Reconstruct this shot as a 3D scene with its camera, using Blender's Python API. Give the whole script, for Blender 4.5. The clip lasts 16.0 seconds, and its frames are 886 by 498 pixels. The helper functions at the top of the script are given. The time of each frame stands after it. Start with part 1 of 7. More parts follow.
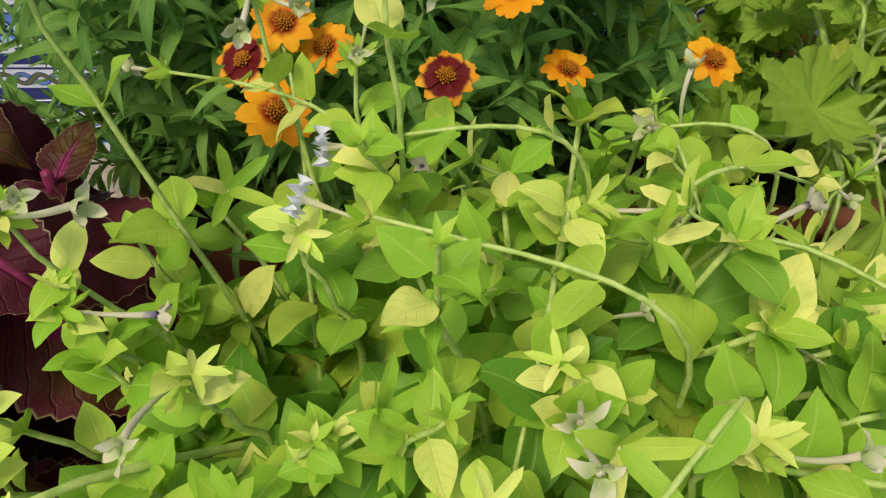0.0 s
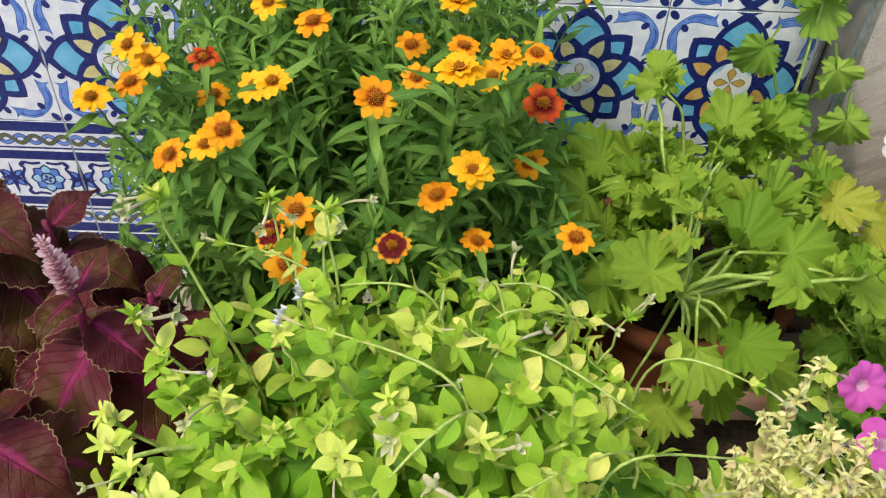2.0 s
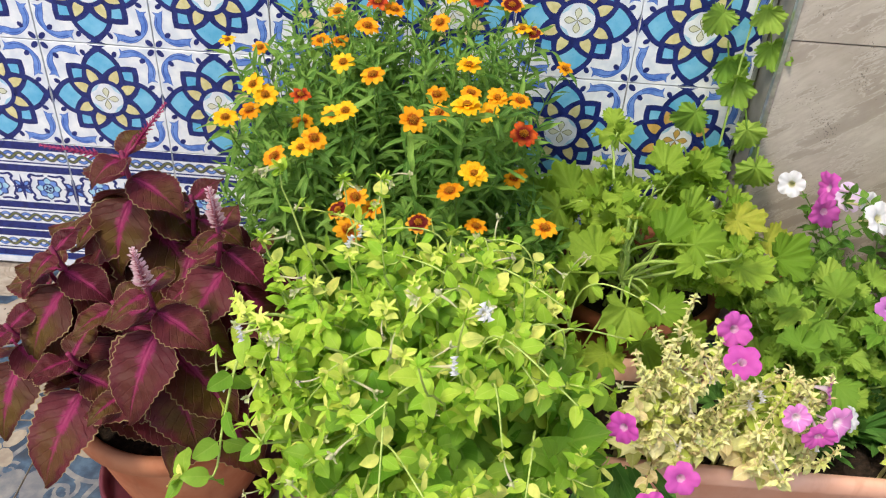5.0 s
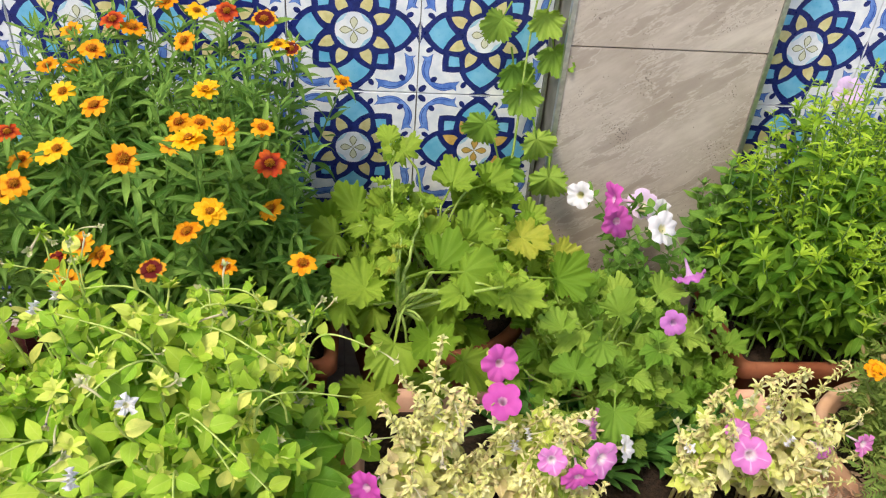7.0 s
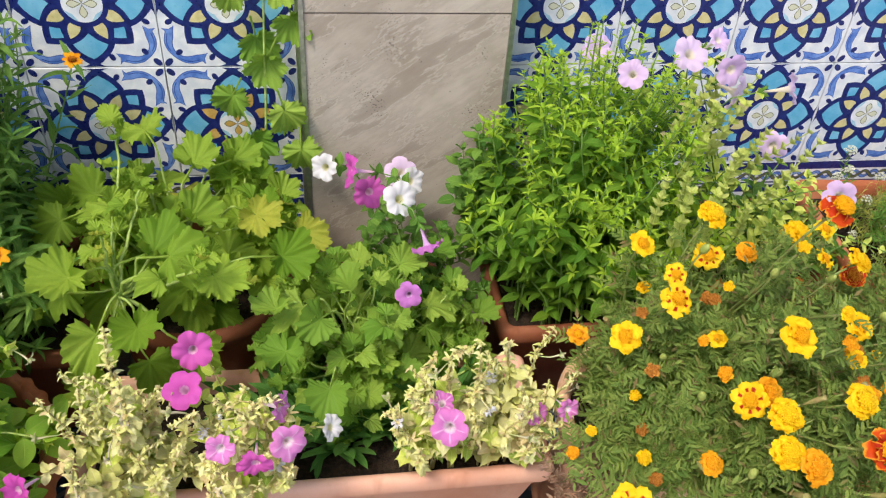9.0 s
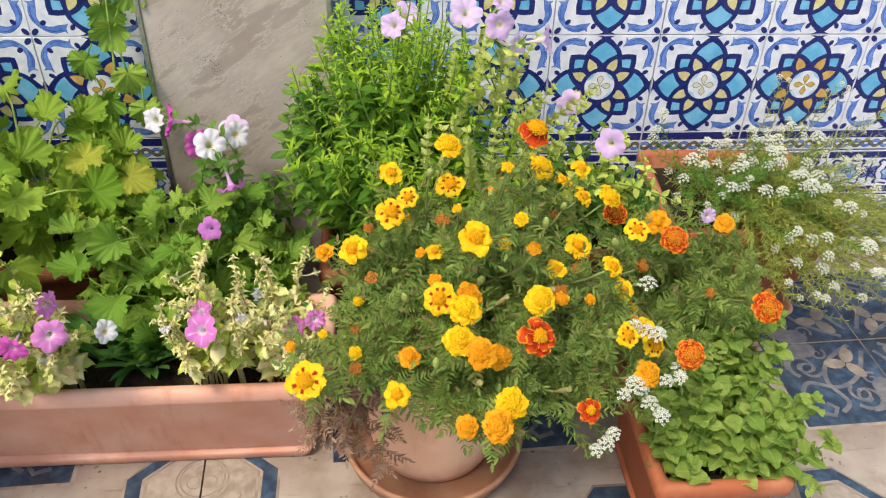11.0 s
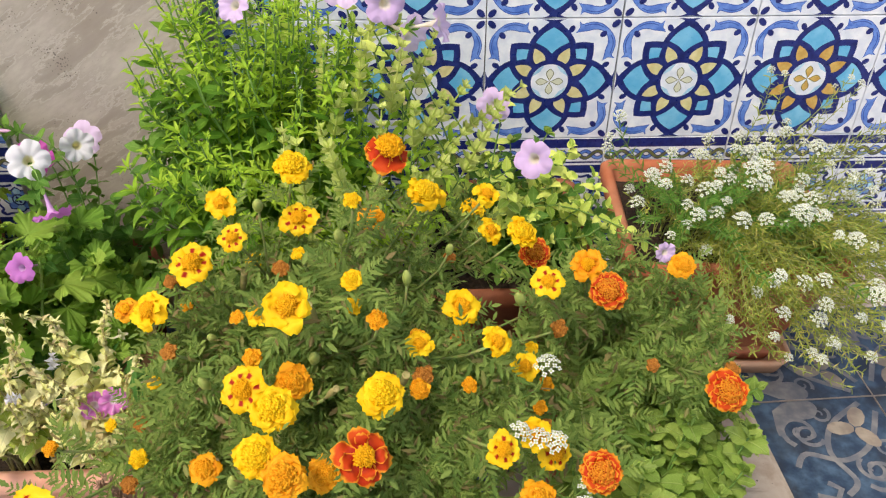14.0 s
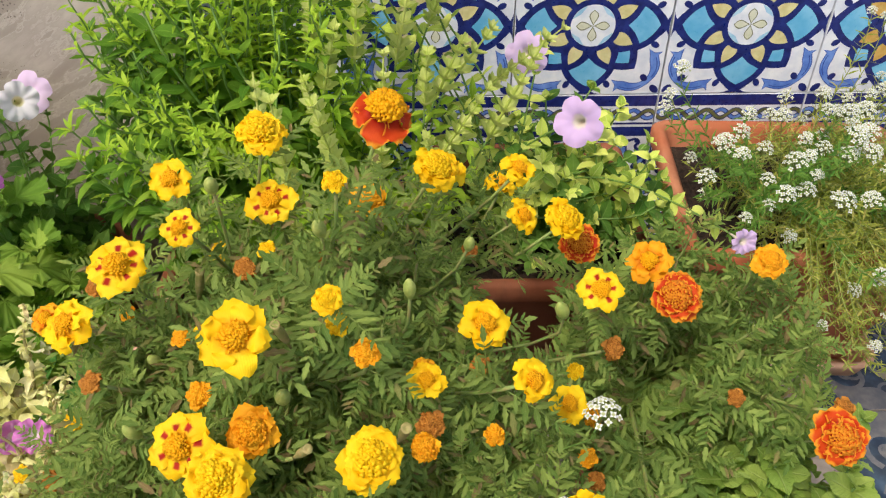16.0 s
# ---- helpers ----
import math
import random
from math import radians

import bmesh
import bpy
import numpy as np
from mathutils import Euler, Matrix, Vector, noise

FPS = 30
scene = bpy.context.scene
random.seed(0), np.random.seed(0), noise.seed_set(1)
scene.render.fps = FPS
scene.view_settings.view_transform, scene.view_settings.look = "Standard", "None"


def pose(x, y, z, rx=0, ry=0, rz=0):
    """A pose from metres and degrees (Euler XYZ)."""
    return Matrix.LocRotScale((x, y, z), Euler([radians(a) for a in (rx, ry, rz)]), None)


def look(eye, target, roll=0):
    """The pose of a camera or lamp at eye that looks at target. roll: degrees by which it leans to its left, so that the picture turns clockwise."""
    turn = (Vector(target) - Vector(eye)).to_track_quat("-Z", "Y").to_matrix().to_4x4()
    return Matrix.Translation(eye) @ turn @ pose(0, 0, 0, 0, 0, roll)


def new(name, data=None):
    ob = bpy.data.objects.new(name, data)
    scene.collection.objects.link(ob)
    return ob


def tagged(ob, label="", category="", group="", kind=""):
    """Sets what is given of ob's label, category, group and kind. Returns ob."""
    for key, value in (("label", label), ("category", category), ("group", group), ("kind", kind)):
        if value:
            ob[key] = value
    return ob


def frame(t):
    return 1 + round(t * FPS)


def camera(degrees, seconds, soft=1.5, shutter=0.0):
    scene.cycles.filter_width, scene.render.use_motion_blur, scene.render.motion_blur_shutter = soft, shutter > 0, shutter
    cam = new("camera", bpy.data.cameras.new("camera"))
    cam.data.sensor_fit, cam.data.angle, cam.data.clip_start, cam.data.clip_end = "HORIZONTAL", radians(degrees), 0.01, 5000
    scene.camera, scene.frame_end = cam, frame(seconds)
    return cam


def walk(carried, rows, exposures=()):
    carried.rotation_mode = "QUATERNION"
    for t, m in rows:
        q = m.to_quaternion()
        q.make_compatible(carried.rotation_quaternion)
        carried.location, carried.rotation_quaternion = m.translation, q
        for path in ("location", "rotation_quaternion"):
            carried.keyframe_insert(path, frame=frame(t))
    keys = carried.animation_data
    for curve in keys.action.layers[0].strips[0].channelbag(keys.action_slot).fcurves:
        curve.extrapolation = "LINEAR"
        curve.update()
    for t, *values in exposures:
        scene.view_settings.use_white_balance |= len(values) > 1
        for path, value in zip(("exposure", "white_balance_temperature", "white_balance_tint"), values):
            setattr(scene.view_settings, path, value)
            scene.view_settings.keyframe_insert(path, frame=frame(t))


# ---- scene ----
cam = camera(56.5, 16.0, soft=1.2)
PATH = [
    (0, (-0.354, -0.781, 0.737), (-0.188, 0.496, -0.793), 4.8),
    (0.5, (-0.316, -0.82, 0.794), (-0.177, 0.521, -0.684), 4.7),
    (1, (-0.259, -0.867, 0.845), (-0.194, 0.512, -0.602), 4.0),
    (1.5, (-0.205, -0.889, 0.886), (-0.16, 0.537, -0.515), 3.1),
    (2, (-0.28, -0.963, 0.932), (-0.26, 0.53, -0.399), 2.5),
    (2.5, (-0.357, -1.056, 0.99), (-0.338, 0.508, -0.257), 3.2),
    (3, (-0.375, -1.154, 1.044), (-0.336, 0.56, 0.014), 3.6),
    (3.5, (-0.348, -1.239, 1.036), (-0.355, 0.487, 0.026), 3.2),
    (3.7, (-0.336, -1.27, 1.044), (-0.356, 0.448, 0.019), 3.3),
    (5.8, (-0.184, -1.303, 1.056), (-0.216, 0.292, -0.15), 3.7),
    (6, (-0.158, -1.293, 1.062), (-0.139, 0.307, -0.138), 4.2),
    (6.5, (-0.134, -1.23, 1.048), (-0.005, 0.378, -0.134), 4.4),
    (7, (-0.072, -1.197, 1.062), (0.108, 0.406, -0.121), 4.8),
    (7.5, (0.041, -1.214, 1.079), (0.229, 0.376, -0.12), 5.0),
    (8, (0.127, -1.228, 1.087), (0.325, 0.339, -0.141), 4.6),
    (8.5, (0.186, -1.194, 1.086), (0.448, 0.342, -0.167), 4.8),
    (9, (0.231, -1.192, 1.086), (0.515, 0.337, -0.172), 4.5),
    (9.5, (0.382, -1.245, 1.093), (0.607, 0.324, -0.126), 3.7),
    (9.7, (0.43, -1.271, 1.093), (0.641, 0.322, -0.098), 3.6),
    (11.8, (0.626, -1.435, 1.047), (0.734, 0.159, -0.155), 0.5),
    (12, (0.633, -1.436, 1.055), (0.734, 0.161, -0.145), 0.3),
    (12.5, (0.647, -1.418, 1.037), (0.741, 0.173, -0.171), 0.7),
    (13, (0.657, -1.331, 1.014), (0.794, 0.263, -0.186), 1.8),
    (13.5, (0.716, -1.228, 0.979), (0.847, 0.369, -0.218), 1.3),
    (14, (0.797, -1.15, 0.948), (0.866, 0.436, -0.269), 0.4),
    (14.5, (0.816, -1.071, 0.921), (0.867, 0.504, -0.311), 0.0),
    (15, (0.8, -1.018, 0.916), (0.855, 0.558, -0.314), -0.2),
    (15.5, (0.797, -1.011, 0.91), (0.849, 0.548, -0.342), -0.1),
    (16, (0.808, -0.977, 0.85), (0.82, 0.543, -0.449), -0.4),
]
walk(cam, [(t, look(eye, target, roll)) for t, eye, target, roll in PATH],
     ((0, 0.22, 6650, 8), (0.6, 0.36, 6650, 8), (2.2, 0.52, 6600, 9), (3.0, 0.67, 6550, 9), (3.6, 0.53, 6550, 9), (6, 0.76, 6900, 11), (7.5, 0.66, 6800, 12), (9, 0.62, 6700, 12), (16, 0.63, 6850, 13)))

# ---- light ----
SUN = (-0.34, -0.36, 0.87)          # from the ground towards the sun
world = bpy.data.worlds.new("sky")
scene.world = world
world.use_nodes = True
wn = world.node_tree
sky = wn.nodes.new("ShaderNodeTexSky")
sky.sky_type = "NISHITA"
sky.sun_disc = False
sky.sun_elevation = math.asin(SUN[2] / Vector(SUN).length)
sky.sun_rotation = math.atan2(SUN[0], SUN[1])
sky.air_density, sky.dust_density = 1.0, 3.0
wn.nodes["Background"].inputs["Strength"].default_value = 0.15
wn.links.new(sky.outputs["Color"], wn.nodes["Background"].inputs["Color"])
lamp = bpy.data.lights.new("sun", "SUN")
lamp.energy, lamp.angle, lamp.color = 1.65, radians(12), (1.0, 0.94, 0.82)
sun = new("sun", lamp)
sun.matrix_world = look(Vector(SUN) * 6, (0, 0, 0))

# ---- small tools ----
rng = random.Random(7)
PLACE = {}                           # the world pose of each parent


def srgb(h):
    c = [int(h[i:i + 2], 16) / 255 for i in (0, 2, 4)]
    return tuple(x / 12.92 if x <= 0.04045 else ((x + 0.055) / 1.055) ** 2.4 for x in c) + (1.0,)


def thing(name, label, category, at=(0, 0, 0), group="", kind=""):
    ob = new(name)
    ob.empty_display_size = 0.05
    m = Matrix.Translation(at)
    ob.matrix_basis = m
    PLACE[ob] = m
    return tagged(ob, label, category, group, kind)


def mesh_of(name, verts, faces, mats, uvs=None, index=None, smooth=True):
    me = bpy.data.meshes.new(name)
    me.from_pydata([tuple(v) for v in verts], [], faces)
    for m in mats:
        me.materials.append(m)
    if index is not None:
        me.polygons.foreach_set("material_index", index)
    if smooth:
        me.polygons.foreach_set("use_smooth", [True] * len(me.polygons))
    if uvs is not None:
        layer = me.uv_layers.new(name="UVMap")
        loop = np.zeros(len(me.loops), dtype=np.int32)
        me.loops.foreach_get("vertex_index", loop)
        layer.data.foreach_set("uv", np.asarray(uvs, dtype=np.float32)[loop].ravel())
    me.update()
    return me


def part(name, me, parent, m=None, label="", kind=""):
    """A mesh as one part under a thing or part; m is its pose in the world."""
    ob = new(name, me)
    m = Matrix.Identity(4) if m is None else m
    ob.parent = parent
    ob.matrix_basis = PLACE[parent].inverted() @ m
    PLACE[ob] = m
    return tagged(ob, label, kind=kind)


class Heap:
    """Collects pieces of mesh that stay joined."""

    def __init__(self):
        self.v, self.f, self.uv, self.mi, self.n = [], [], [], [], 0

    def add(self, v, f, uv=None, m=None, mi=0):
        v = np.asarray(v, dtype=float)
        if m is not None:
            a = np.array(m)
            v = v @ a[:3, :3].T + a[:3, 3]
        self.v.append(v)
        self.uv.append(np.zeros((len(v), 2)) if uv is None else np.asarray(uv))
        n = self.n
        self.f.extend([tuple(i + n for i in q) for q in f])
        self.mi.extend([mi] * len(f))
        self.n += len(v)

    def mesh(self, name, mats, smooth=True):
        return mesh_of(name, np.concatenate(self.v), self.f, mats, np.concatenate(self.uv), self.mi, smooth)


def frame_of(at, x_dir, up, scale=1.0, yscale=1.0):
    """A pose whose X runs along x_dir and whose Z is as near up as can be."""
    x = Vector(x_dir).normalized()
    y = Vector(up).cross(x)
    if y.length < 1e-5:
        y = Vector((0, 1, 0)).cross(x)
    y.normalize()
    z = x.cross(y)
    m = Matrix.Identity(4)
    for i in range(3):
        m[i][0], m[i][1], m[i][2], m[i][3] = x[i] * scale, y[i] * scale * yscale, z[i] * scale, at[i]
    return m


def tube(points, r0, r1, sides=5):
    pts = [Vector(p) for p in points]
    v, f, uv = [], [], []
    n = len(pts)
    side = None
    for i, p in enumerate(pts):
        d = (pts[min(i + 1, n - 1)] - pts[max(i - 1, 0)]).normalized()
        if side is None:
            side = d.orthogonal().normalized()
        side = (side - d * side.dot(d)).normalized()
        other = d.cross(side)
        r = r0 + (r1 - r0) * i / (n - 1)
        for k in range(sides):
            a = 2 * math.pi * k / sides
            v.append(p + (side * math.cos(a) + other * math.sin(a)) * r)
            uv.append((i / (n - 1), k / sides))
    for i in range(n - 1):
        for k in range(sides):
            b, c = i * sides, (k + 1) % sides
            f.append((b + k, b + c, b + sides + c, b + sides + k))
    f.append(tuple(range((n - 1) * sides, n * sides)))
    return v, f, uv


def bezier(a, b, c, d, n):
    out = []
    for i in range(n + 1):
        t = i / n
        s = 1 - t
        out.append(a * s ** 3 + b * (3 * s * s * t) + c * (3 * s * t * t) + d * t ** 3)
    return out


# ---- materials ----
class Nodes:
    def __init__(self, name):
        self.mat = bpy.data.materials.new(name)
        self.mat.use_nodes = True
        self.t = self.mat.node_tree
        self.bsdf = self.t.nodes["Principled BSDF"]
        self.out = self.t.nodes["Material Output"]

    def node(self, kind, **values):
        n = self.t.nodes.new("ShaderNode" + kind)
        for k, v in values.items():
            setattr(n, k, v)
        return n

    def link(self, a, b):
        self.t.links.new(a, b)

    def put(self, socket, value):
        if isinstance(value, bpy.types.NodeSocket):
            self.link(value, socket)
        else:
            socket.default_value = value

    def math(self, op, a, b=0.0, c=0.0, clamp=False):
        n = self.node("Math", operation=op, use_clamp=clamp)
        for s, v in zip(n.inputs, (a, b, c)):
            self.put(s, v)
        return n.outputs[0]

    def mix(self, fac, a, b, blend="MIX"):
        n = self.node("Mix", data_type="RGBA", blend_type=blend)
        self.put(n.inputs[0], fac)
        self.put(n.inputs[6], a)
        self.put(n.inputs[7], b)
        return n.outputs[2]

    def noise(self, scale, detail=4.0, vector=None, rough=0.55):
        n = self.node("TexNoise")
        n.inputs["Scale"].default_value, n.inputs["Detail"].default_value = scale, detail
        n.inputs["Roughness"].default_value = rough
        if vector is not None:
            self.link(vector, n.inputs["Vector"])
        return n.outputs["Fac"]

    def ramp(self, fac, lo, hi):
        n = self.node("MapRange", interpolation_type="SMOOTHSTEP")
        self.put(n.inputs[0], fac)
        n.inputs[1].default_value, n.inputs[2].default_value = lo, hi
        return n.outputs[0]

    def bump(self, height, strength, distance):
        n = self.node("Bump")
        n.inputs["Strength"].default_value, n.inputs["Distance"].default_value = strength, distance
        self.put(n.inputs["Height"], height)
        self.link(n.outputs["Normal"], self.bsdf.inputs["Normal"])
        return n.outputs["Normal"]

    def place(self):
        return self.node("TexCoord").outputs["Object"]

    def world_place(self):
        return self.node("NewGeometry").outputs["Position"]

    def uv(self):
        s = self.node("SeparateXYZ")
        self.link(self.node("TexCoord").outputs["UV"], s.inputs[0])
        return s.outputs[0], s.outputs[1]

    def chance(self):
        """One random number for each object or loose piece."""
        a = self.node("ObjectInfo").outputs["Random"]
        b = self.node("NewGeometry").outputs["Random Per Island"]
        return self.math("FRACT", self.math("ADD", a, b))


def leaf_mat(name, dark, light, vein, trans=0.35, rough=0.5, veins=9.0, strength=0.35, edge=None, heart=None, odd=None, odd_share=0.1,
             palmate=False, speck=160.0, relief=0.35, olive=None):
    n = Nodes(name)
    u, v = n.uv()
    pos = n.world_place()
    r = n.chance()
    col = n.mix(r, srgb(dark), srgb(light))
    if odd:
        col = n.mix(n.ramp(r, 1 - odd_share - 0.04, 1 - odd_share + 0.02), col, srgb(odd))
    mott = n.noise(speck, 5, pos)
    col = n.mix(n.math("MULTIPLY", n.ramp(mott, 0.4, 0.75), 0.35), col, srgb(dark))
    side = n.math("ABSOLUTE", n.math("SUBTRACT", v, 0.5))
    if palmate:
        wave = n.math("ABSOLUTE", n.math("SINE", n.math("MULTIPLY", n.math("SUBTRACT", v, 0.5), math.pi * 6.8)))
        vmask = n.math("MULTIPLY", n.math("SUBTRACT", 1.0, n.ramp(wave, 0.0, 0.13)), n.math("SUBTRACT", 1.0, n.math("MULTIPLY", u, 0.7)))
        ribs = vmask
    else:
        mid = n.math("SUBTRACT", 1.0, n.ramp(side, 0.015, 0.05))
        wave = n.math("ABSOLUTE", n.math("SINE", n.math("MULTIPLY", n.math("SUBTRACT", u, n.math("MULTIPLY", side, 0.55)), math.pi * veins)))
        ribs = n.math("SUBTRACT", 1.0, n.ramp(wave, 0.0, 0.3))
        vmask = n.math("MAXIMUM", mid, n.math("MULTIPLY", ribs, 0.55))
    if olive:
        g = n.math("MULTIPLY", n.ramp(u, 0.2, 0.5), n.math("SUBTRACT", 1.0, n.ramp(n.math("ADD", side, n.math("MULTIPLY", n.math("SUBTRACT", n.noise(60, 4, pos), 0.5), 0.5)), 0.22, 0.46)))
        col = n.mix(n.math("MULTIPLY", g, n.math("MULTIPLY", n.ramp(r, 0.15, 0.6), 0.8)), col, srgb(olive))
    if heart:
        h = n.math("ADD", n.math("MULTIPLY", side, 2.6), n.math("MULTIPLY", u, 0.46))
        h = n.math("ADD", h, n.math("MULTIPLY", n.math("SUBTRACT", n.noise(90, 3, pos), 0.5), 0.5))
        h = n.math("SUBTRACT", h, n.math("MULTIPLY", ribs, 0.10))
        col = n.mix(n.math("SUBTRACT", 1.0, n.ramp(h, 0.18, 0.46)), col, srgb(heart))
    col = n.mix(n.math("MULTIPLY", vmask, strength), col, srgb(vein))
    if edge:
        col = n.mix(n.ramp(side, 0.475, 0.495), col, srgb(edge))
    n.put(n.bsdf.inputs["Base Color"], col)
    n.bsdf.inputs["Roughness"].default_value = rough
    n.bsdf.inputs["Specular IOR Level"].default_value = 0.16
    n.bump(n.math("ADD", n.math("MULTIPLY", vmask, -0.6), n.math("MULTIPLY", mott, 0.7)), relief, 0.002)
    tr = n.node("BsdfTranslucent")
    n.put(tr.inputs["Color"], n.mix(0.5, col, srgb(light)))
    mx = n.node("MixShader")
    mx.inputs[0].default_value = trans
    n.link(n.bsdf.outputs[0], mx.inputs[1])
    n.link(tr.outputs[0], mx.inputs[2])
    n.link(mx.outputs[0], n.out.inputs[0])
    return n.mat


def petal_mat(name, base, tip, a=0.3, b=0.6, tip2=None, trans=0.3, rough=0.6, edge=None, star=None, blotch=None):
    """Colour runs from the petal's foot to its tip."""
    n = Nodes(name)
    u, v = n.uv()
    pos = n.world_place()
    r = n.chance()
    wob = n.math("ADD", u, n.math("MULTIPLY", n.math("SUBTRACT", n.noise(260, 3, pos), 0.5), 0.22))
    far = n.mix(r, srgb(tip), srgb(tip2 or tip))
    col = n.mix(n.ramp(wob, a, b), srgb(base), far)
    if star:
        rays = n.math("ABSOLUTE", n.math("SINE", n.math("MULTIPLY", v, math.pi * 5)))
        col = n.mix(n.math("MULTIPLY", n.math("SUBTRACT", 1.0, n.ramp(rays, 0.05, 0.3)), n.math("SUBTRACT", 1.0, n.ramp(u, 0.6, 0.95))), col, srgb(star))
    if edge:
        side = n.math("MAXIMUM", n.math("MULTIPLY", n.math("ABSOLUTE", n.math("SUBTRACT", v, 0.5)), 2.0), u)
        col = n.mix(n.ramp(n.math("ADD", side, n.math("MULTIPLY", n.math("SUBTRACT", wob, u), 0.6)), 0.78, 0.95), col, srgb(edge))
    if blotch:
        wide = n.math("SUBTRACT", 1.0, n.ramp(n.math("ABSOLUTE", n.math("SUBTRACT", n.math("ADD", v, n.math("MULTIPLY", n.math("SUBTRACT", r, 0.5), 0.3)), 0.5)), 0.06, 0.2))
        span = n.math("MULTIPLY", n.ramp(wob, 0.22, 0.30), n.math("SUBTRACT", 1.0, n.ramp(wob, 0.5, 0.6)))
        col = n.mix(n.math("MULTIPLY", wide, span), col, srgb(blotch))
    stripe = n.math("ABSOLUTE", n.math("SINE", n.math("MULTIPLY", v, 40)))
    n.put(n.bsdf.inputs["Base Color"], col)
    n.bsdf.inputs["Roughness"].default_value = rough
    n.bsdf.inputs["Specular IOR Level"].default_value = 0.2
    n.bump(n.math("ADD", n.math("MULTIPLY", stripe, 0.4), n.noise(300, 3, pos)), 0.2, 0.001)
    tr = n.node("BsdfTranslucent")
    n.put(tr.inputs["Color"], col)
    mx = n.node("MixShader")
    mx.inputs[0].default_value = trans
    n.link(n.bsdf.outputs[0], mx.inputs[1])
    n.link(tr.outputs[0], mx.inputs[2])
    n.link(mx.outputs[0], n.out.inputs[0])
    return n.mat


def plain_mat(name, a, b, scale=60.0, rough=0.6, relief=0.3, depth=0.002, lo=0.35, hi=0.7, spec=0.4, third=None, scale3=8.0, share=0.6, vary=0.0, metal=0.0):
    """Two tones by a fine noise, a third by a broad one."""
    n = Nodes(name)
    pos = n.world_place()
    f = n.noise(scale, 6, pos)
    col = n.mix(n.ramp(f, lo, hi), srgb(a), srgb(b))
    if third:
        col = n.mix(n.math("MULTIPLY", n.ramp(n.noise(scale3, 5, pos), 0.45, 0.72), share), col, srgb(third))
    if vary:
        k = n.math("ADD", 1 - vary, n.math("MULTIPLY", n.chance(), 2 * vary))
        g = n.node("CombineColor")
        for s in g.inputs:
            n.put(s, k)
        col = n.mix(1.0, col, g.outputs[0], "MULTIPLY")
    n.put(n.bsdf.inputs["Base Color"], col)
    n.bsdf.inputs["Roughness"].default_value, n.bsdf.inputs["Metallic"].default_value = rough, metal
    n.bsdf.inputs["Specular IOR Level"].default_value = spec
    n.bump(f, relief, depth)
    return n.mat


def terracotta_mat(name, body, pale, dirt):
    n = Nodes(name)
    pos = n.world_place()
    fine = n.noise(140, 6, pos)
    broad = n.noise(9, 5, pos)
    s = n.node("SeparateXYZ")
    n.link(pos, s.inputs[0])
    streak = n.node("Mapping")
    streak.inputs["Scale"].default_value = (34, 34, 5)
    n.link(pos, streak.inputs["Vector"])
    runs = n.noise(1.0, 4, streak.outputs[0])
    col = n.mix(n.ramp(broad, 0.35, 0.7), srgb(body), srgb(pale))
    col = n.mix(n.math("MULTIPLY", n.ramp(runs, 0.52, 0.75), 0.35), col, srgb(dirt))
    low = n.math("SUBTRACT", 1.0, n.ramp(n.math("ADD", s.outputs[2], n.math("MULTIPLY", broad, 0.03)), 0.02, 0.055))
    col = n.mix(n.math("MULTIPLY", low, 0.45), col, srgb(dirt))
    col = n.mix(n.math("MULTIPLY", n.ramp(fine, 0.6, 0.8), 0.3), col, srgb(pale))
    n.put(n.bsdf.inputs["Base Color"], col)
    n.bsdf.inputs["Roughness"].default_value = 0.75
    n.bsdf.inputs["Specular IOR Level"].default_value = 0.25
    n.bump(n.math("ADD", fine, n.math("MULTIPLY", runs, 0.5)), 0.25, 0.0015)
    return n.mat


def glaze_mat(name, a, b, scale=45.0, rough=0.22):
    n = Nodes(name)
    pos = n.world_place()
    f = n.noise(scale, 5, pos)
    k = n.noise(220, 3, pos)
    col = n.mix(n.ramp(f, 0.3, 0.72), srgb(a), srgb(b))
    n.put(n.bsdf.inputs["Base Color"], col)
    n.put(n.bsdf.inputs["Roughness"], n.math("ADD", rough, n.math("MULTIPLY", k, 0.15)))
    n.bsdf.inputs["Specular IOR Level"].default_value = 0.45
    n.bump(n.math("ADD", f, n.math("MULTIPLY", k, 0.4)), 0.12, 0.002)
    return n.mat


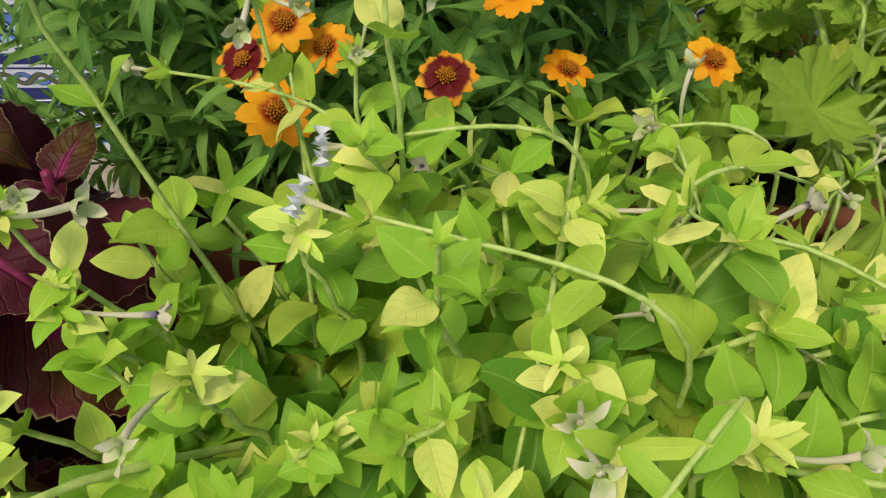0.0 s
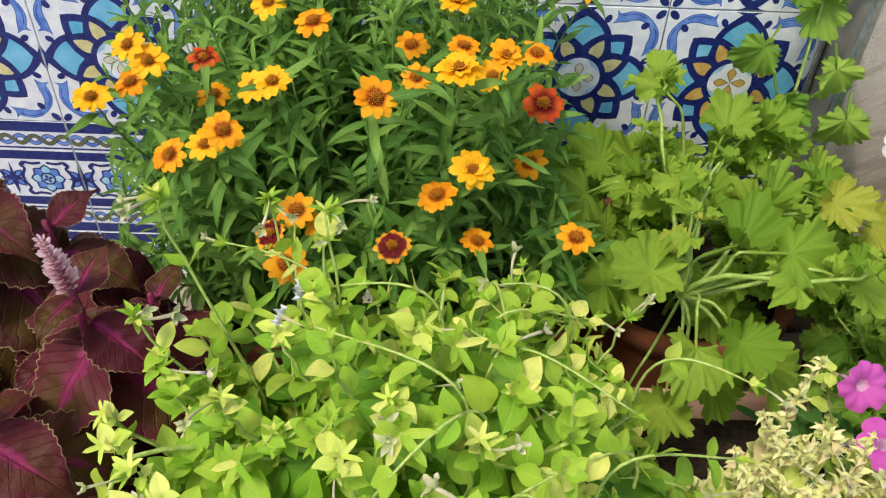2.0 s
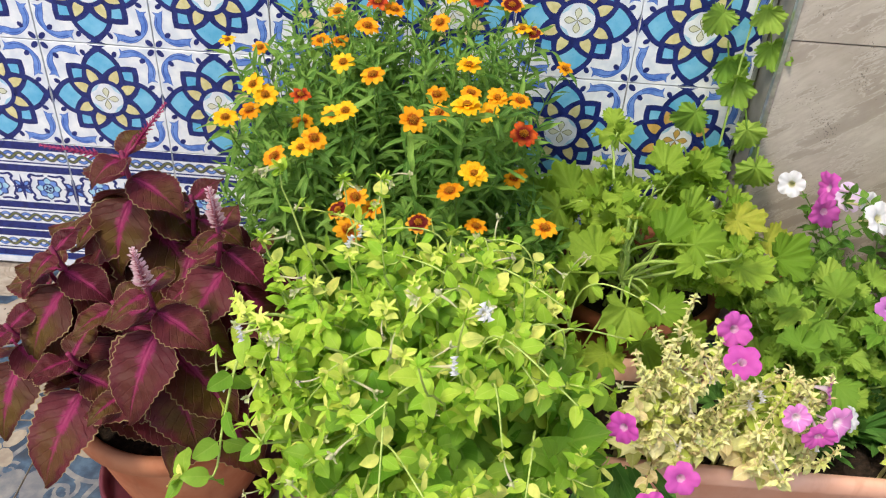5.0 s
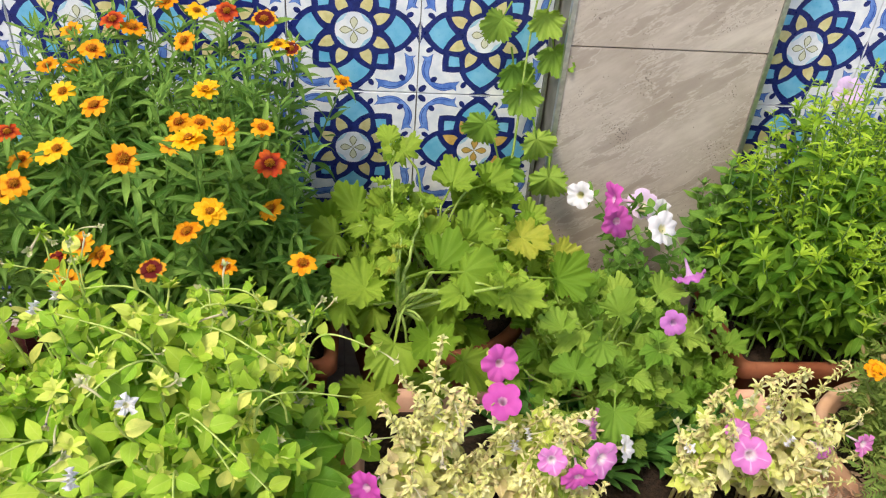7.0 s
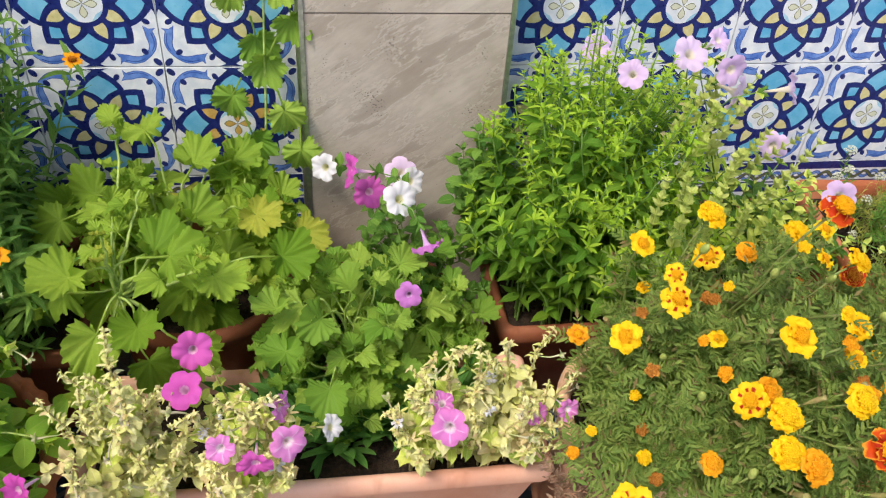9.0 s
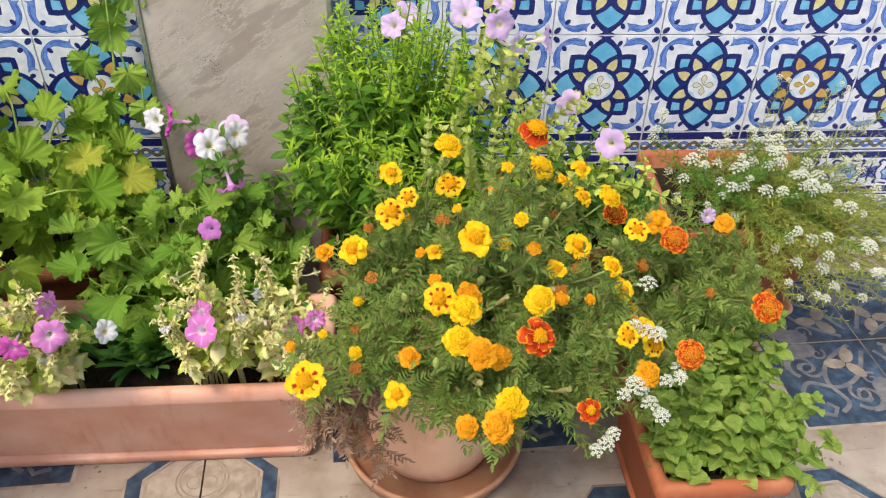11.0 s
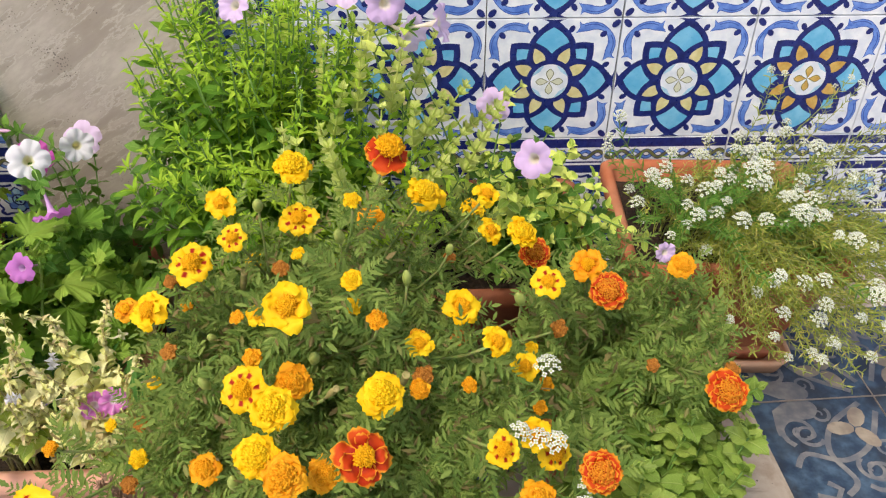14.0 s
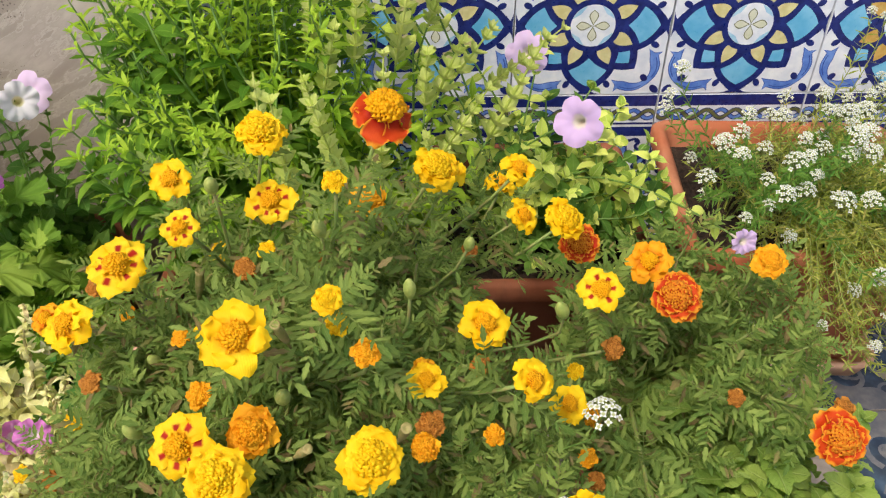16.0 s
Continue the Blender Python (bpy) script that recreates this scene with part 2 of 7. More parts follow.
def stone_mat(name):
    """Beige travertine with slanting grey veins and small pits."""
    n = Nodes(name)
    pos = n.world_place()
    turn = n.node("Mapping")
    turn.inputs["Rotation"].default_value = (0, radians(34), 0)
    n.link(pos, turn.inputs["Vector"])
    squash = n.node("Mapping")
    squash.inputs["Scale"].default_value = (6, 6, 22)
    n.link(turn.outputs[0], squash.inputs["Vector"])
    band = n.noise(1.0, 7, squash.outputs[0], 0.66)
    fine = n.noise(210, 6, pos)
    broad = n.noise(7, 3, pos)
    col = n.mix(n.ramp(band, 0.35, 0.68), srgb("a2968a"), srgb("c8beb2"))
    col = n.mix(n.math("MULTIPLY", n.ramp(broad, 0.4, 0.7), 0.6), col, srgb("9a8d7f"))
    line = n.math("SUBTRACT", 1.0, n.ramp(n.math("ABSOLUTE", n.math("SUBTRACT", band, 0.47)), 0.0, 0.02))
    col = n.mix(n.math("MULTIPLY", line, 0.45), col, srgb("d2cabf"))
    pit = 0.0
    for scale, patch, deep in ((250, 16, 0.34), (130, 27, 0.20)):
        vor = n.node("TexVoronoi")
        vor.inputs["Scale"].default_value = scale
        n.link(pos, vor.inputs["Vector"])
        size = n.math("MULTIPLY", n.ramp(n.noise(patch, 4, pos, 0.7), 0.44, 0.72), deep)
        pit = n.math("MAXIMUM", pit, n.math("LESS_THAN", vor.outputs["Distance"], size))
    col = n.mix(n.math("MULTIPLY", pit, 0.7), col, srgb("5a5049"))
    n.put(n.bsdf.inputs["Base Color"], col)
    n.bsdf.inputs["Roughness"].default_value = 0.5
    n.bump(n.math("ADD", n.math("MULTIPLY", fine, 0.4), n.math("MULTIPLY", pit, -1.5)), 0.4, 0.0015)
    return n.mat


def floor_stone_mat(name):
    n = Nodes(name)
    pos = n.world_place()
    fine = n.noise(150, 6, pos)
    broad = n.noise(6, 4, pos)
    col = n.mix(n.ramp(broad, 0.35, 0.7), srgb("94877a"), srgb("b0a698"))
    vor = n.node("TexVoronoi")
    vor.inputs["Scale"].default_value = 95
    n.link(pos, vor.inputs["Vector"])
    stretch = n.math("MULTIPLY", n.ramp(n.noise(20, 3, pos), 0.42, 0.75), 0.3)
    pit = n.math("LESS_THAN", vor.outputs["Distance"], stretch)
    col = n.mix(n.math("MULTIPLY", pit, 0.7), col, srgb("5b5048"))
    col = n.mix(n.math("MULTIPLY", n.ramp(n.noise(11, 6, pos, 0.65), 0.42, 0.7), 0.7), col, srgb("7a6450"))
    grime = n.node("TexVoronoi")
    grime.inputs["Scale"].default_value = 62
    n.link(pos, grime.inputs["Vector"])
    dots = n.math("LESS_THAN", grime.outputs["Distance"], n.math("MULTIPLY", n.ramp(n.noise(9, 4, pos), 0.46, 0.74), 0.27))
    col = n.mix(n.math("MULTIPLY", dots, 0.85), col, srgb("3a302a"))
    wipe = n.node("Mapping")
    wipe.inputs["Rotation"].default_value = (0, 0, radians(35))
    wipe.inputs["Scale"].default_value = (9, 60, 1)
    n.link(pos, wipe.inputs["Vector"])
    col = n.mix(n.math("MULTIPLY", n.ramp(n.noise(1.0, 4, wipe.outputs[0], 0.6), 0.58, 0.72), 0.4), col, srgb("5c4c3e"))
    n.put(n.bsdf.inputs["Base Color"], col)
    n.put(n.bsdf.inputs["Roughness"], n.math("ADD", 0.3, n.math("MULTIPLY", fine, 0.25)))
    n.bump(n.math("ADD", n.math("MULTIPLY", fine, 0.3), n.math("MULTIPLY", pit, -1.0)), 0.3, 0.001)
    return n.mat


M_WHITE = glaze_mat("white_glaze", "d4dae4", "eef0f2")
M_NAVY = glaze_mat("navy_glaze", "161f5e", "27357e", 90)
M_CYAN = glaze_mat("turquoise_glaze", "58acd4", "82c4e2", 30)
M_YELLOW = glaze_mat("yellow_glaze", "ccc084", "ddd6a2", 70)
M_MID = glaze_mat("cobalt_glaze", "4a72c4", "7a9ee0", 55)
M_GOLD = glaze_mat("golden_glaze", "c0964a", "d4b468", 70)
M_OLIVE = glaze_mat("olive_glaze", "5c5f3c", "767a4a", 80)
M_DEEP = glaze_mat("deep_blue_glaze", "26479a", "3a5cae", 60)
M_IVORY = glaze_mat("ivory_glaze", "cfd0b4", "dcdcc8", 60)
M_PALE = glaze_mat("pale_blue_glaze", "8fc0dc", "b3d8e8", 60)
M_GROUT = plain_mat("grout", "9b9186", "7a7068", 90, 0.85)
M_PLASTER = plain_mat("plaster", "c9c2b6", "b5ada1", 30, 0.85, third="a89f92")
M_STONE = stone_mat("travertine")
M_FLOOR = floor_stone_mat("floor_stone")
M_FBLUE = plain_mat("floor_blue", "26364a", "4a6074", 38, 0.28, 0.15, third="2c2c30", scale3=14, share=0.85)
M_FCREAM = plain_mat("floor_cream", "aa9f90", "8a7e6f", 40, 0.35, 0.15, third="a3978a", scale3=12)
M_FGREY = plain_mat("floor_grey", "62646a", "86847f", 40, 0.35, 0.15, third="5f6064", scale3=12)
M_FBROWN = plain_mat("floor_taupe", "86796a", "a39784", 40, 0.35, 0.15, third="6f6a66", scale3=12)
M_METAL = plain_mat("brushed_trim", "b9c0bb", "d5dad4", 120, 0.3, 0.1, metal=0.9)
M_TERRA = terracotta_mat("terracotta", "a85f3e", "bd8160", "7f4a34")
M_TERRA_PALE = terracotta_mat("pale_terracotta", "d79e84", "e4b8a2", "a8694a")
# dark brown terracotta; on the geranium pot the darkness is painted-in shade
M_TERRA_DARK = terracotta_mat("dark_shaded_terracotta", "80462c", "9a6248", "54362a")
M_TERRA_CREAM = terracotta_mat("cream_terracotta", "d9a987", "e3bb9c", "b27c58")
M_TERRA_BUFF = terracotta_mat("buff_terracotta", "a9795a", "c09a7c", "7a5640")
M_MAROON = plain_mat("maroon_plastic", "5a2630", "6e3440", 40, 0.5, 0.1, third="7a4c46", scale3=14)
M_SOIL = plain_mat("soil", "20170f", "3b2c1f", 160, 0.95, 0.8, 0.006)

# ---- wall, pilaster, floor ----
H3 = 0.285                           # top of the border tiles
TILE = 0.2


class Motif:
    """Flat painted shapes, each a hair above the one below, on a bevelled tile."""

    def __init__(self, half_x, half_z, thick=0.008, gap=0.0010):
        self.v, self.f, self.mi = [], [], []
        a, b, e = half_x - gap, half_z - gap, 0.0005
        ring = [(-a, -b), (a, -b), (a, b), (-a, b)]
        inner = [(-a + e, -b + e), (a - e, -b + e), (a - e, b - e), (-a + e, b - e)]
        for x, z in ring:
            self.v.append((x, thick, z))
        for x, z in ring:
            self.v.append((x, e, z))
        for x, z in inner:
            self.v.append((x, 0, z))
        for k in range(4):
            c = (k + 1) % 4
            self.f += [(k, c, 4 + c, 4 + k), (4 + k, 4 + c, 8 + c, 8 + k)]
            self.mi += [0, 0]
        self.f.append((8, 9, 10, 11))
        self.mi.append(0)
        self.sx, self.sz, self.lim = half_x, half_z, (a - e, b - e)

    def poly(self, pts, mat, layer):
        n = len(self.v)
        for x, z in pts:
            x = max(-self.lim[0], min(self.lim[0], x))
            z = max(-self.lim[1], min(self.lim[1], z))
            self.v.append((x, -0.00012 * layer, z))
        area = sum(pts[i][0] * pts[(i + 1) % len(pts)][1] - pts[(i + 1) % len(pts)][0] * pts[i][1] for i in range(len(pts)))
        q = list(range(n, n + len(pts)))
        self.f.append(tuple(q if area > 0 else q[::-1]))
        self.mi.append(mat)

    def mesh(self, name, mats):
        return mesh_of(name, self.v, self.f, mats, None, self.mi, False)


def turned(pts, a):
    c, s = math.cos(a), math.sin(a)
    return [(x * c - y * s, x * s + y * c) for x, y in pts]


def leaf_poly(r0, r1, w, p=0.8, q=1.0, n=9):
    up = []
    for i in range(n + 1):
        t = i / n
        up.append((r0 + (r1 - r0) * t, w * max(0.0, math.sin(math.pi * t ** p)) ** q))
    return up + [(x, -y) for x, y in reversed(up[1:-1])]


def disc(r, n=20, cx=0.0, cy=0.0, sx=1.0, sy=1.0, a=0.0):
    pts = [(r * sx * math.cos(2 * math.pi * i / n), r * sy * math.sin(2 * math.pi * i / n)) for i in range(n)]
    return [(x + cx, y + cy) for x, y in turned(pts, a)]


def stroke(path, widths):
    left, right = [], []
    for i, (x, y) in enumerate(path):
        x0, y0 = path[max(i - 1, 0)]
        x1, y1 = path[min(i + 1, len(path) - 1)]
        d = math.hypot(x1 - x0, y1 - y0) or 1.0
        nx, ny = -(y1 - y0) / d, (x1 - x0) / d
        w = widths[i] if isinstance(widths, (list, tuple)) else widths
        left.append((x + nx * w, y + ny * w))
        right.append((x - nx * w, y - ny * w))
    return left + right[::-1]


def smooth_path(pts, n=5):
    """A soft curve through the given points."""
    out = []
    for i in range(len(pts) - 1):
        p0, p1, p2, p3 = pts[max(i - 1, 0)], pts[i], pts[i + 1], pts[min(i + 2, len(pts) - 1)]
        for k in range(n):
            t = k / n
            out.append(tuple(0.5 * (2 * b + (c - a) * t + (2 * a - 5 * b + 4 * c - d) * t * t + (3 * b - a - 3 * c + d) * t ** 3) for a, b, c, d in zip(p0, p1, p2, p3)))
    return out + [tuple(pts[-1])]


def ribbon(path, grow=0.0):
    """A scroll with a forked end on either side; path rows: x, y, half width."""
    p = smooth_path(path, 5)
    pts = stroke([(x, y) for x, y, w in p], [w + grow for x, y, w in p])
    n = len(p)

    def notch(a, b):
        d = math.hypot(b[0] - a[0], b[1] - a[1])
        k = 0.045 - grow
        return (a[0] + (b[0] - a[0]) / d * k, a[1] + (b[1] - a[1]) / d * k)
    return pts[:n] + [notch(p[-1], p[-3])] + pts[n:] + [notch(p[0], p[2])]


def wall_tile(flower):
    m = Motif(TILE / 2, TILE / 2)
    h = TILE / 2

    def put(pts, mat, layer):
        m.poly([(x * h, y * h) for x, y in pts], mat, layer)
    quarter = [k * math.pi / 2 for k in range(4)]
    put(disc(0.535, 32), 1, 0.7)
    corner = smooth_path([(0.02, 0.42), (0.13, 0.53), (0.29, 0.605), (0.46, 0.63), (0.615, 0.615)], 4)
    petal = smooth_path([(0.50, 0.36), (0.62, 0.345), (0.74, 0.285), (0.85, 0.185), (0.935, 0.075), (0.985, 0.0)], 4)
    cyan = smooth_path([(0.865, 0.0), (0.80, 0.105), (0.715, 0.195), (0.63, 0.250)], 3) + smooth_path([(0.60, 0.19), (0.545, 0.095), (0.455, 0.0)], 3)
    square = smooth_path([(0.375, 0.375), (0.365, 0.45), (0.35, 0.52)], 3) + [(0.44, 0.53), (0.525, 0.525)]
    for a in quarter:
        put(turned([(0.1, 0.1)] + corner + [(y, x) for x, y in reversed(corner[:-1])], a), 1, 1)
        put(turned(petal + [(x, -y) for x, y in reversed(petal[:-1])], a), 1, 2)
        for s in (-1, 1):
            put(turned(stroke([(0.86, s * 0.12), (0.94, s * 0.02), (1.0, s * -0.11), (1.02, s * -0.17)], [0.04, 0.038, 0.032, 0.026]), a), 1, 3 + s * 0.2)
        put(turned(cyan + [(x, -y) for x, y in reversed(cyan[1:-1])], a), 2, 4)
        put(turned(square + [(y, x) for x, y in reversed(square[1:-1])], a), 2, 5)
        path = [(0.350, 0.862, 0.085), (0.415, 0.850, 0.050), (0.49, 0.862, 0.054), (0.58, 0.882, 0.052), (0.68, 0.872, 0.042), (0.765, 0.828, 0.032), (0.828, 0.765, 0.032), (0.872, 0.68, 0.042),
                (0.882, 0.58, 0.052), (0.862, 0.49, 0.054), (0.850, 0.415, 0.050), (0.862, 0.350, 0.085)]
        put(turned(ribbon(path, 0.011), a), 8, 1.3)
        put(turned(ribbon(path), a), 4, 1.6)
        put(turned(stroke(smooth_path([(0.45, 0.88), (0.55, 0.905), (0.65, 0.90), (0.74, 0.86)], 3), 0.007), a), 8, 2.2)
        put(turned(stroke(smooth_path([(0.88, 0.45), (0.905, 0.55), (0.90, 0.65), (0.86, 0.74)], 3), 0.007), a), 8, 2.2)
        for x, y, sx, sy, t in ((0.915, 0.915, 0.075, 0.048, 45), (0.745, 0.755, 0.058, 0.044, 40), (0.27, 0.835, 0.060, 0.042, 60), (0.835, 0.27, 0.060, 0.042, 30)):
            put(turned(disc(1, 14, x, y, sx, sy, radians(t)), a), 1, 3.5)
    for k in range(8):
        a = math.pi / 8 + k * math.pi / 4
        put(turned(leaf_poly(0.30, 0.60, 0.088, 0.72, 0.85, 10), a + (-0.06 if k % 2 else 0.06)), 3, 7)
    put(disc(0.362, 36), 1, 8)
    put(disc(0.285, 36), 0, 9)
    for a in quarter:
        arc = [(0.282 * math.cos(t), 0.282 * math.sin(t)) for t in (radians(45 + q) for q in (-26, -18, -9, 0, 9, 18, 26))]
        put(turned(arc + [(0.135, 0.20), (0.155, 0.165), (0.165, 0.155), (0.20, 0.135)], a), 6, 10)
        put(turned(leaf_poly(0.0, 0.215, 0.060, 1.5, 0.9, 10), a), 5, 11)
        put(turned(leaf_poly(0.02, 0.203, 0.048, 1.5, 0.9, 10), a), 7, 12)
    return m.mesh("wall_tile", [M_WHITE, M_NAVY, M_CYAN, flower, M_MID, M_OLIVE, M_PALE, M_IVORY if flower is M_YELLOW else flower, M_DEEP])


def border_shapes(m, top, low):
    """Bands of the border, measured down from its upper edge."""
    def band(a, b, mat, layer):
        if b <= low:
            m.poly([(-0.1, top - b), (0.1, top - b), (0.1, top - a), (-0.1, top - a)], mat, layer)

    def rope(mid):
        if mid + 0.012 > low:
            return
        for s, mat in ((1, 4), (-1, 5)):
            path = [(-0.1 + 0.2 * i / 64, top - mid + s * 0.0065 * math.sin(2 * math.pi * i / 64 * 5)) for i in range(65)]
            m.poly(stroke(path, 0.0034), 1, 2 if s > 0 else 4)
            m.poly(stroke(path, 0.0022), mat, 3 if s > 0 else 5)
    band(0.0, 0.018, 1, 1)
    rope(0.031)
    band(0.044, 0.047, 1, 1)
    band(0.051, 0.066, 1, 1)
    if low > 0.14:
        cy = top - 0.1
        for cx in (-0.05, 0.05):
            def at(pts):
                return [(x + cx, y + cy) for x, y in pts]
            for sx in (-1, 1):
                for sy in (-1, 1):
                    curl = smooth_path([(sx * 0.004, sy * 0.0285), (sx * 0.018, sy * 0.0265), (sx * 0.029, sy * 0.0290), (sx * 0.0345, sy * 0.0235), (sx * 0.0300, sy * 0.0175), (sx * 0.0345, sy * 0.0085), (sx * 0.0365, 0.0)], 4)
                    m.poly(at(stroke(curl, 0.0021)), 1, 2 + 0.1 * (sx + 2 * sy + 3))
                    m.poly(at(disc(0.0036, 9, sx * 0.031, sy * 0.0262)), 1, 3)
            for k in range(8):
                a = k * math.pi / 4
                m.poly(at(turned(leaf_poly(0.004, 0.0255, 0.0098, 0.9, 0.8, 7), a)), 1, 3.2 + 0.03 * k)
            for k in range(8):
                a = k * math.pi / 4
                m.poly(at(turned(leaf_poly(0.009, 0.0225, 0.0064, 0.9, 0.8, 7), a)), 4 if k % 2 else 6, 3.6 + 0.03 * k)
            m.poly(at(disc(0.0112, 16)), 1, 5)
            m.poly(at(disc(0.0086, 14)), 6, 6)
            for k in range(4):
                m.poly(at(turned(leaf_poly(0.0, 0.0078, 0.0024, 1.2, 0.9, 6), k * math.pi / 2 + 0.4)), 1, 7 + 0.05 * k)
        for cx in (-0.0985, 0.0, 0.0985):
            for k in range(4):
                m.poly([(x + cx, y + cy) for x, y in turned(leaf_poly(0.003, 0.021, 0.0055), k * math.pi / 2 + 0.78)], 1, 2 + 0.1 * k)
                m.poly([(x + cx, y + cy) for x, y in turned(leaf_poly(0.006, 0.018, 0.003), k * math.pi / 2 + 0.78)], 4, 3 + 0.1 * k)
            m.poly([(x + cx, y + cy) for x, y in leaf_poly(-0.020, 0.020, 0.003)], 1, 4)
            m.poly([(x + cx, y + cy) for x, y in turned(leaf_poly(-0.029, 0.029, 0.003), math.pi / 2)], 1, 4.5)
        band(0.134, 0.149, 1, 1)
        band(0.153, 0.156, 1, 1)
        rope(0.169)
        band(0.182, 0.2, 1, 1)
    else:
        band(0.066, 0.068, 4, 1)


wall = thing("wall_north", "courtyard wall faced with blue and white patterned glazed tiles", "wall", kind="structure")
heap = Heap()


def box(x0, x1, y0, y1, z0, z1):
    v = [(x, y, z) for z in (z0, z1) for y in (y0, y1) for x in (x0, x1)]
    return v, [(0, 2, 3, 1), (4, 5, 7, 6), (0, 1, 5, 4), (2, 6, 7, 3), (0, 4, 6, 2), (1, 3, 7, 5)]


for x0, x1 in ((-3.2, 0.209), (0.209, 0.515), (0.515, 3.4)):
    heap.add(*box(x0, x1, 0.0085, 0.25, -0.02, H3 + 1.6), mi=0)
heap.add(*box(-3.2, 3.4, -0.004, 0.25, H3 + 1.6, 2.9), mi=1)
part("backing", heap.mesh("backing", [M_GROUT, M_PLASTER], False), wall)
RIGHT_X = 0.508         # one vertical joint of the panel beside the pilaster
columns = [-0.2 * k + 0.1 for k in range(0, 12)] + [RIGHT_X + 0.1 + 0.2 * k for k in range(0, 10)]

pil = thing("pilaster", "beige travertine pilaster with metal corner trims", "pilaster", kind="structure")
for k, (z0, z1) in enumerate(((0.0, 0.604), (0.6065, 1.19), (1.1925, 1.79), (1.7925, 2.9))):
    me = Heap()
    me.add(*box(0.214, 0.511, -0.078, -0.062, z0, z1))
    part("stone_slab", me.mesh("stone_slab", [M_STONE], False), pil)
me = Heap()
me.add(*box(0.209, 0.515, -0.062, 0.008, 0.0, 2.9))
part("core", me.mesh("pilaster_core", [plain_mat("grey_side_stone", "7d7a74", "96928a", 20, 0.55, third="6a665f")], False), pil)
for x in (0.2065, 0.5115):
    me = Heap()
    me.add(*box(x, x + 0.007, -0.0815, -0.070, 0.0, 2.9))
    part("corner_trim", me.mesh("corner_trim", [M_METAL], False), pil, label="brushed metal edge strip")
for x in (0.1985, 0.512):
    me = Heap()
    me.add(*box(x + 0.001, x + 0.006, -0.005, 0.0005, 0.0, H3 + 1.6))
    part("panel_trim", me.mesh("panel_trim", [M_METAL], False), pil)

# ---- ground and floor ----
ground = thing("ground", "plain paved ground around the tiled terrace", "ground", kind="structure")
me = Heap()
me.add([(-60, -80, -0.03), (60, -80, -0.03), (60, 60, -0.03), (-60, 60, -0.03)], [(0, 1, 2, 3)])
part("paving", me.mesh("paving", [plain_mat("pale_paving", "b1a99e", "8f877c", 25, 0.8, third="a0978b")], False), ground)
floor = thing("floor", "terrace floor of pale stone tiles with blue and cream inlaid pattern", "floor", kind="structure")
me = Heap()
me.add(*box(-3.2, 3.4, -3.2, 0.0085, -0.029, -0.0075))
part("bed", me.mesh("bed", [M_GROUT], False), floor)
FX, FY = 0.31, -0.30


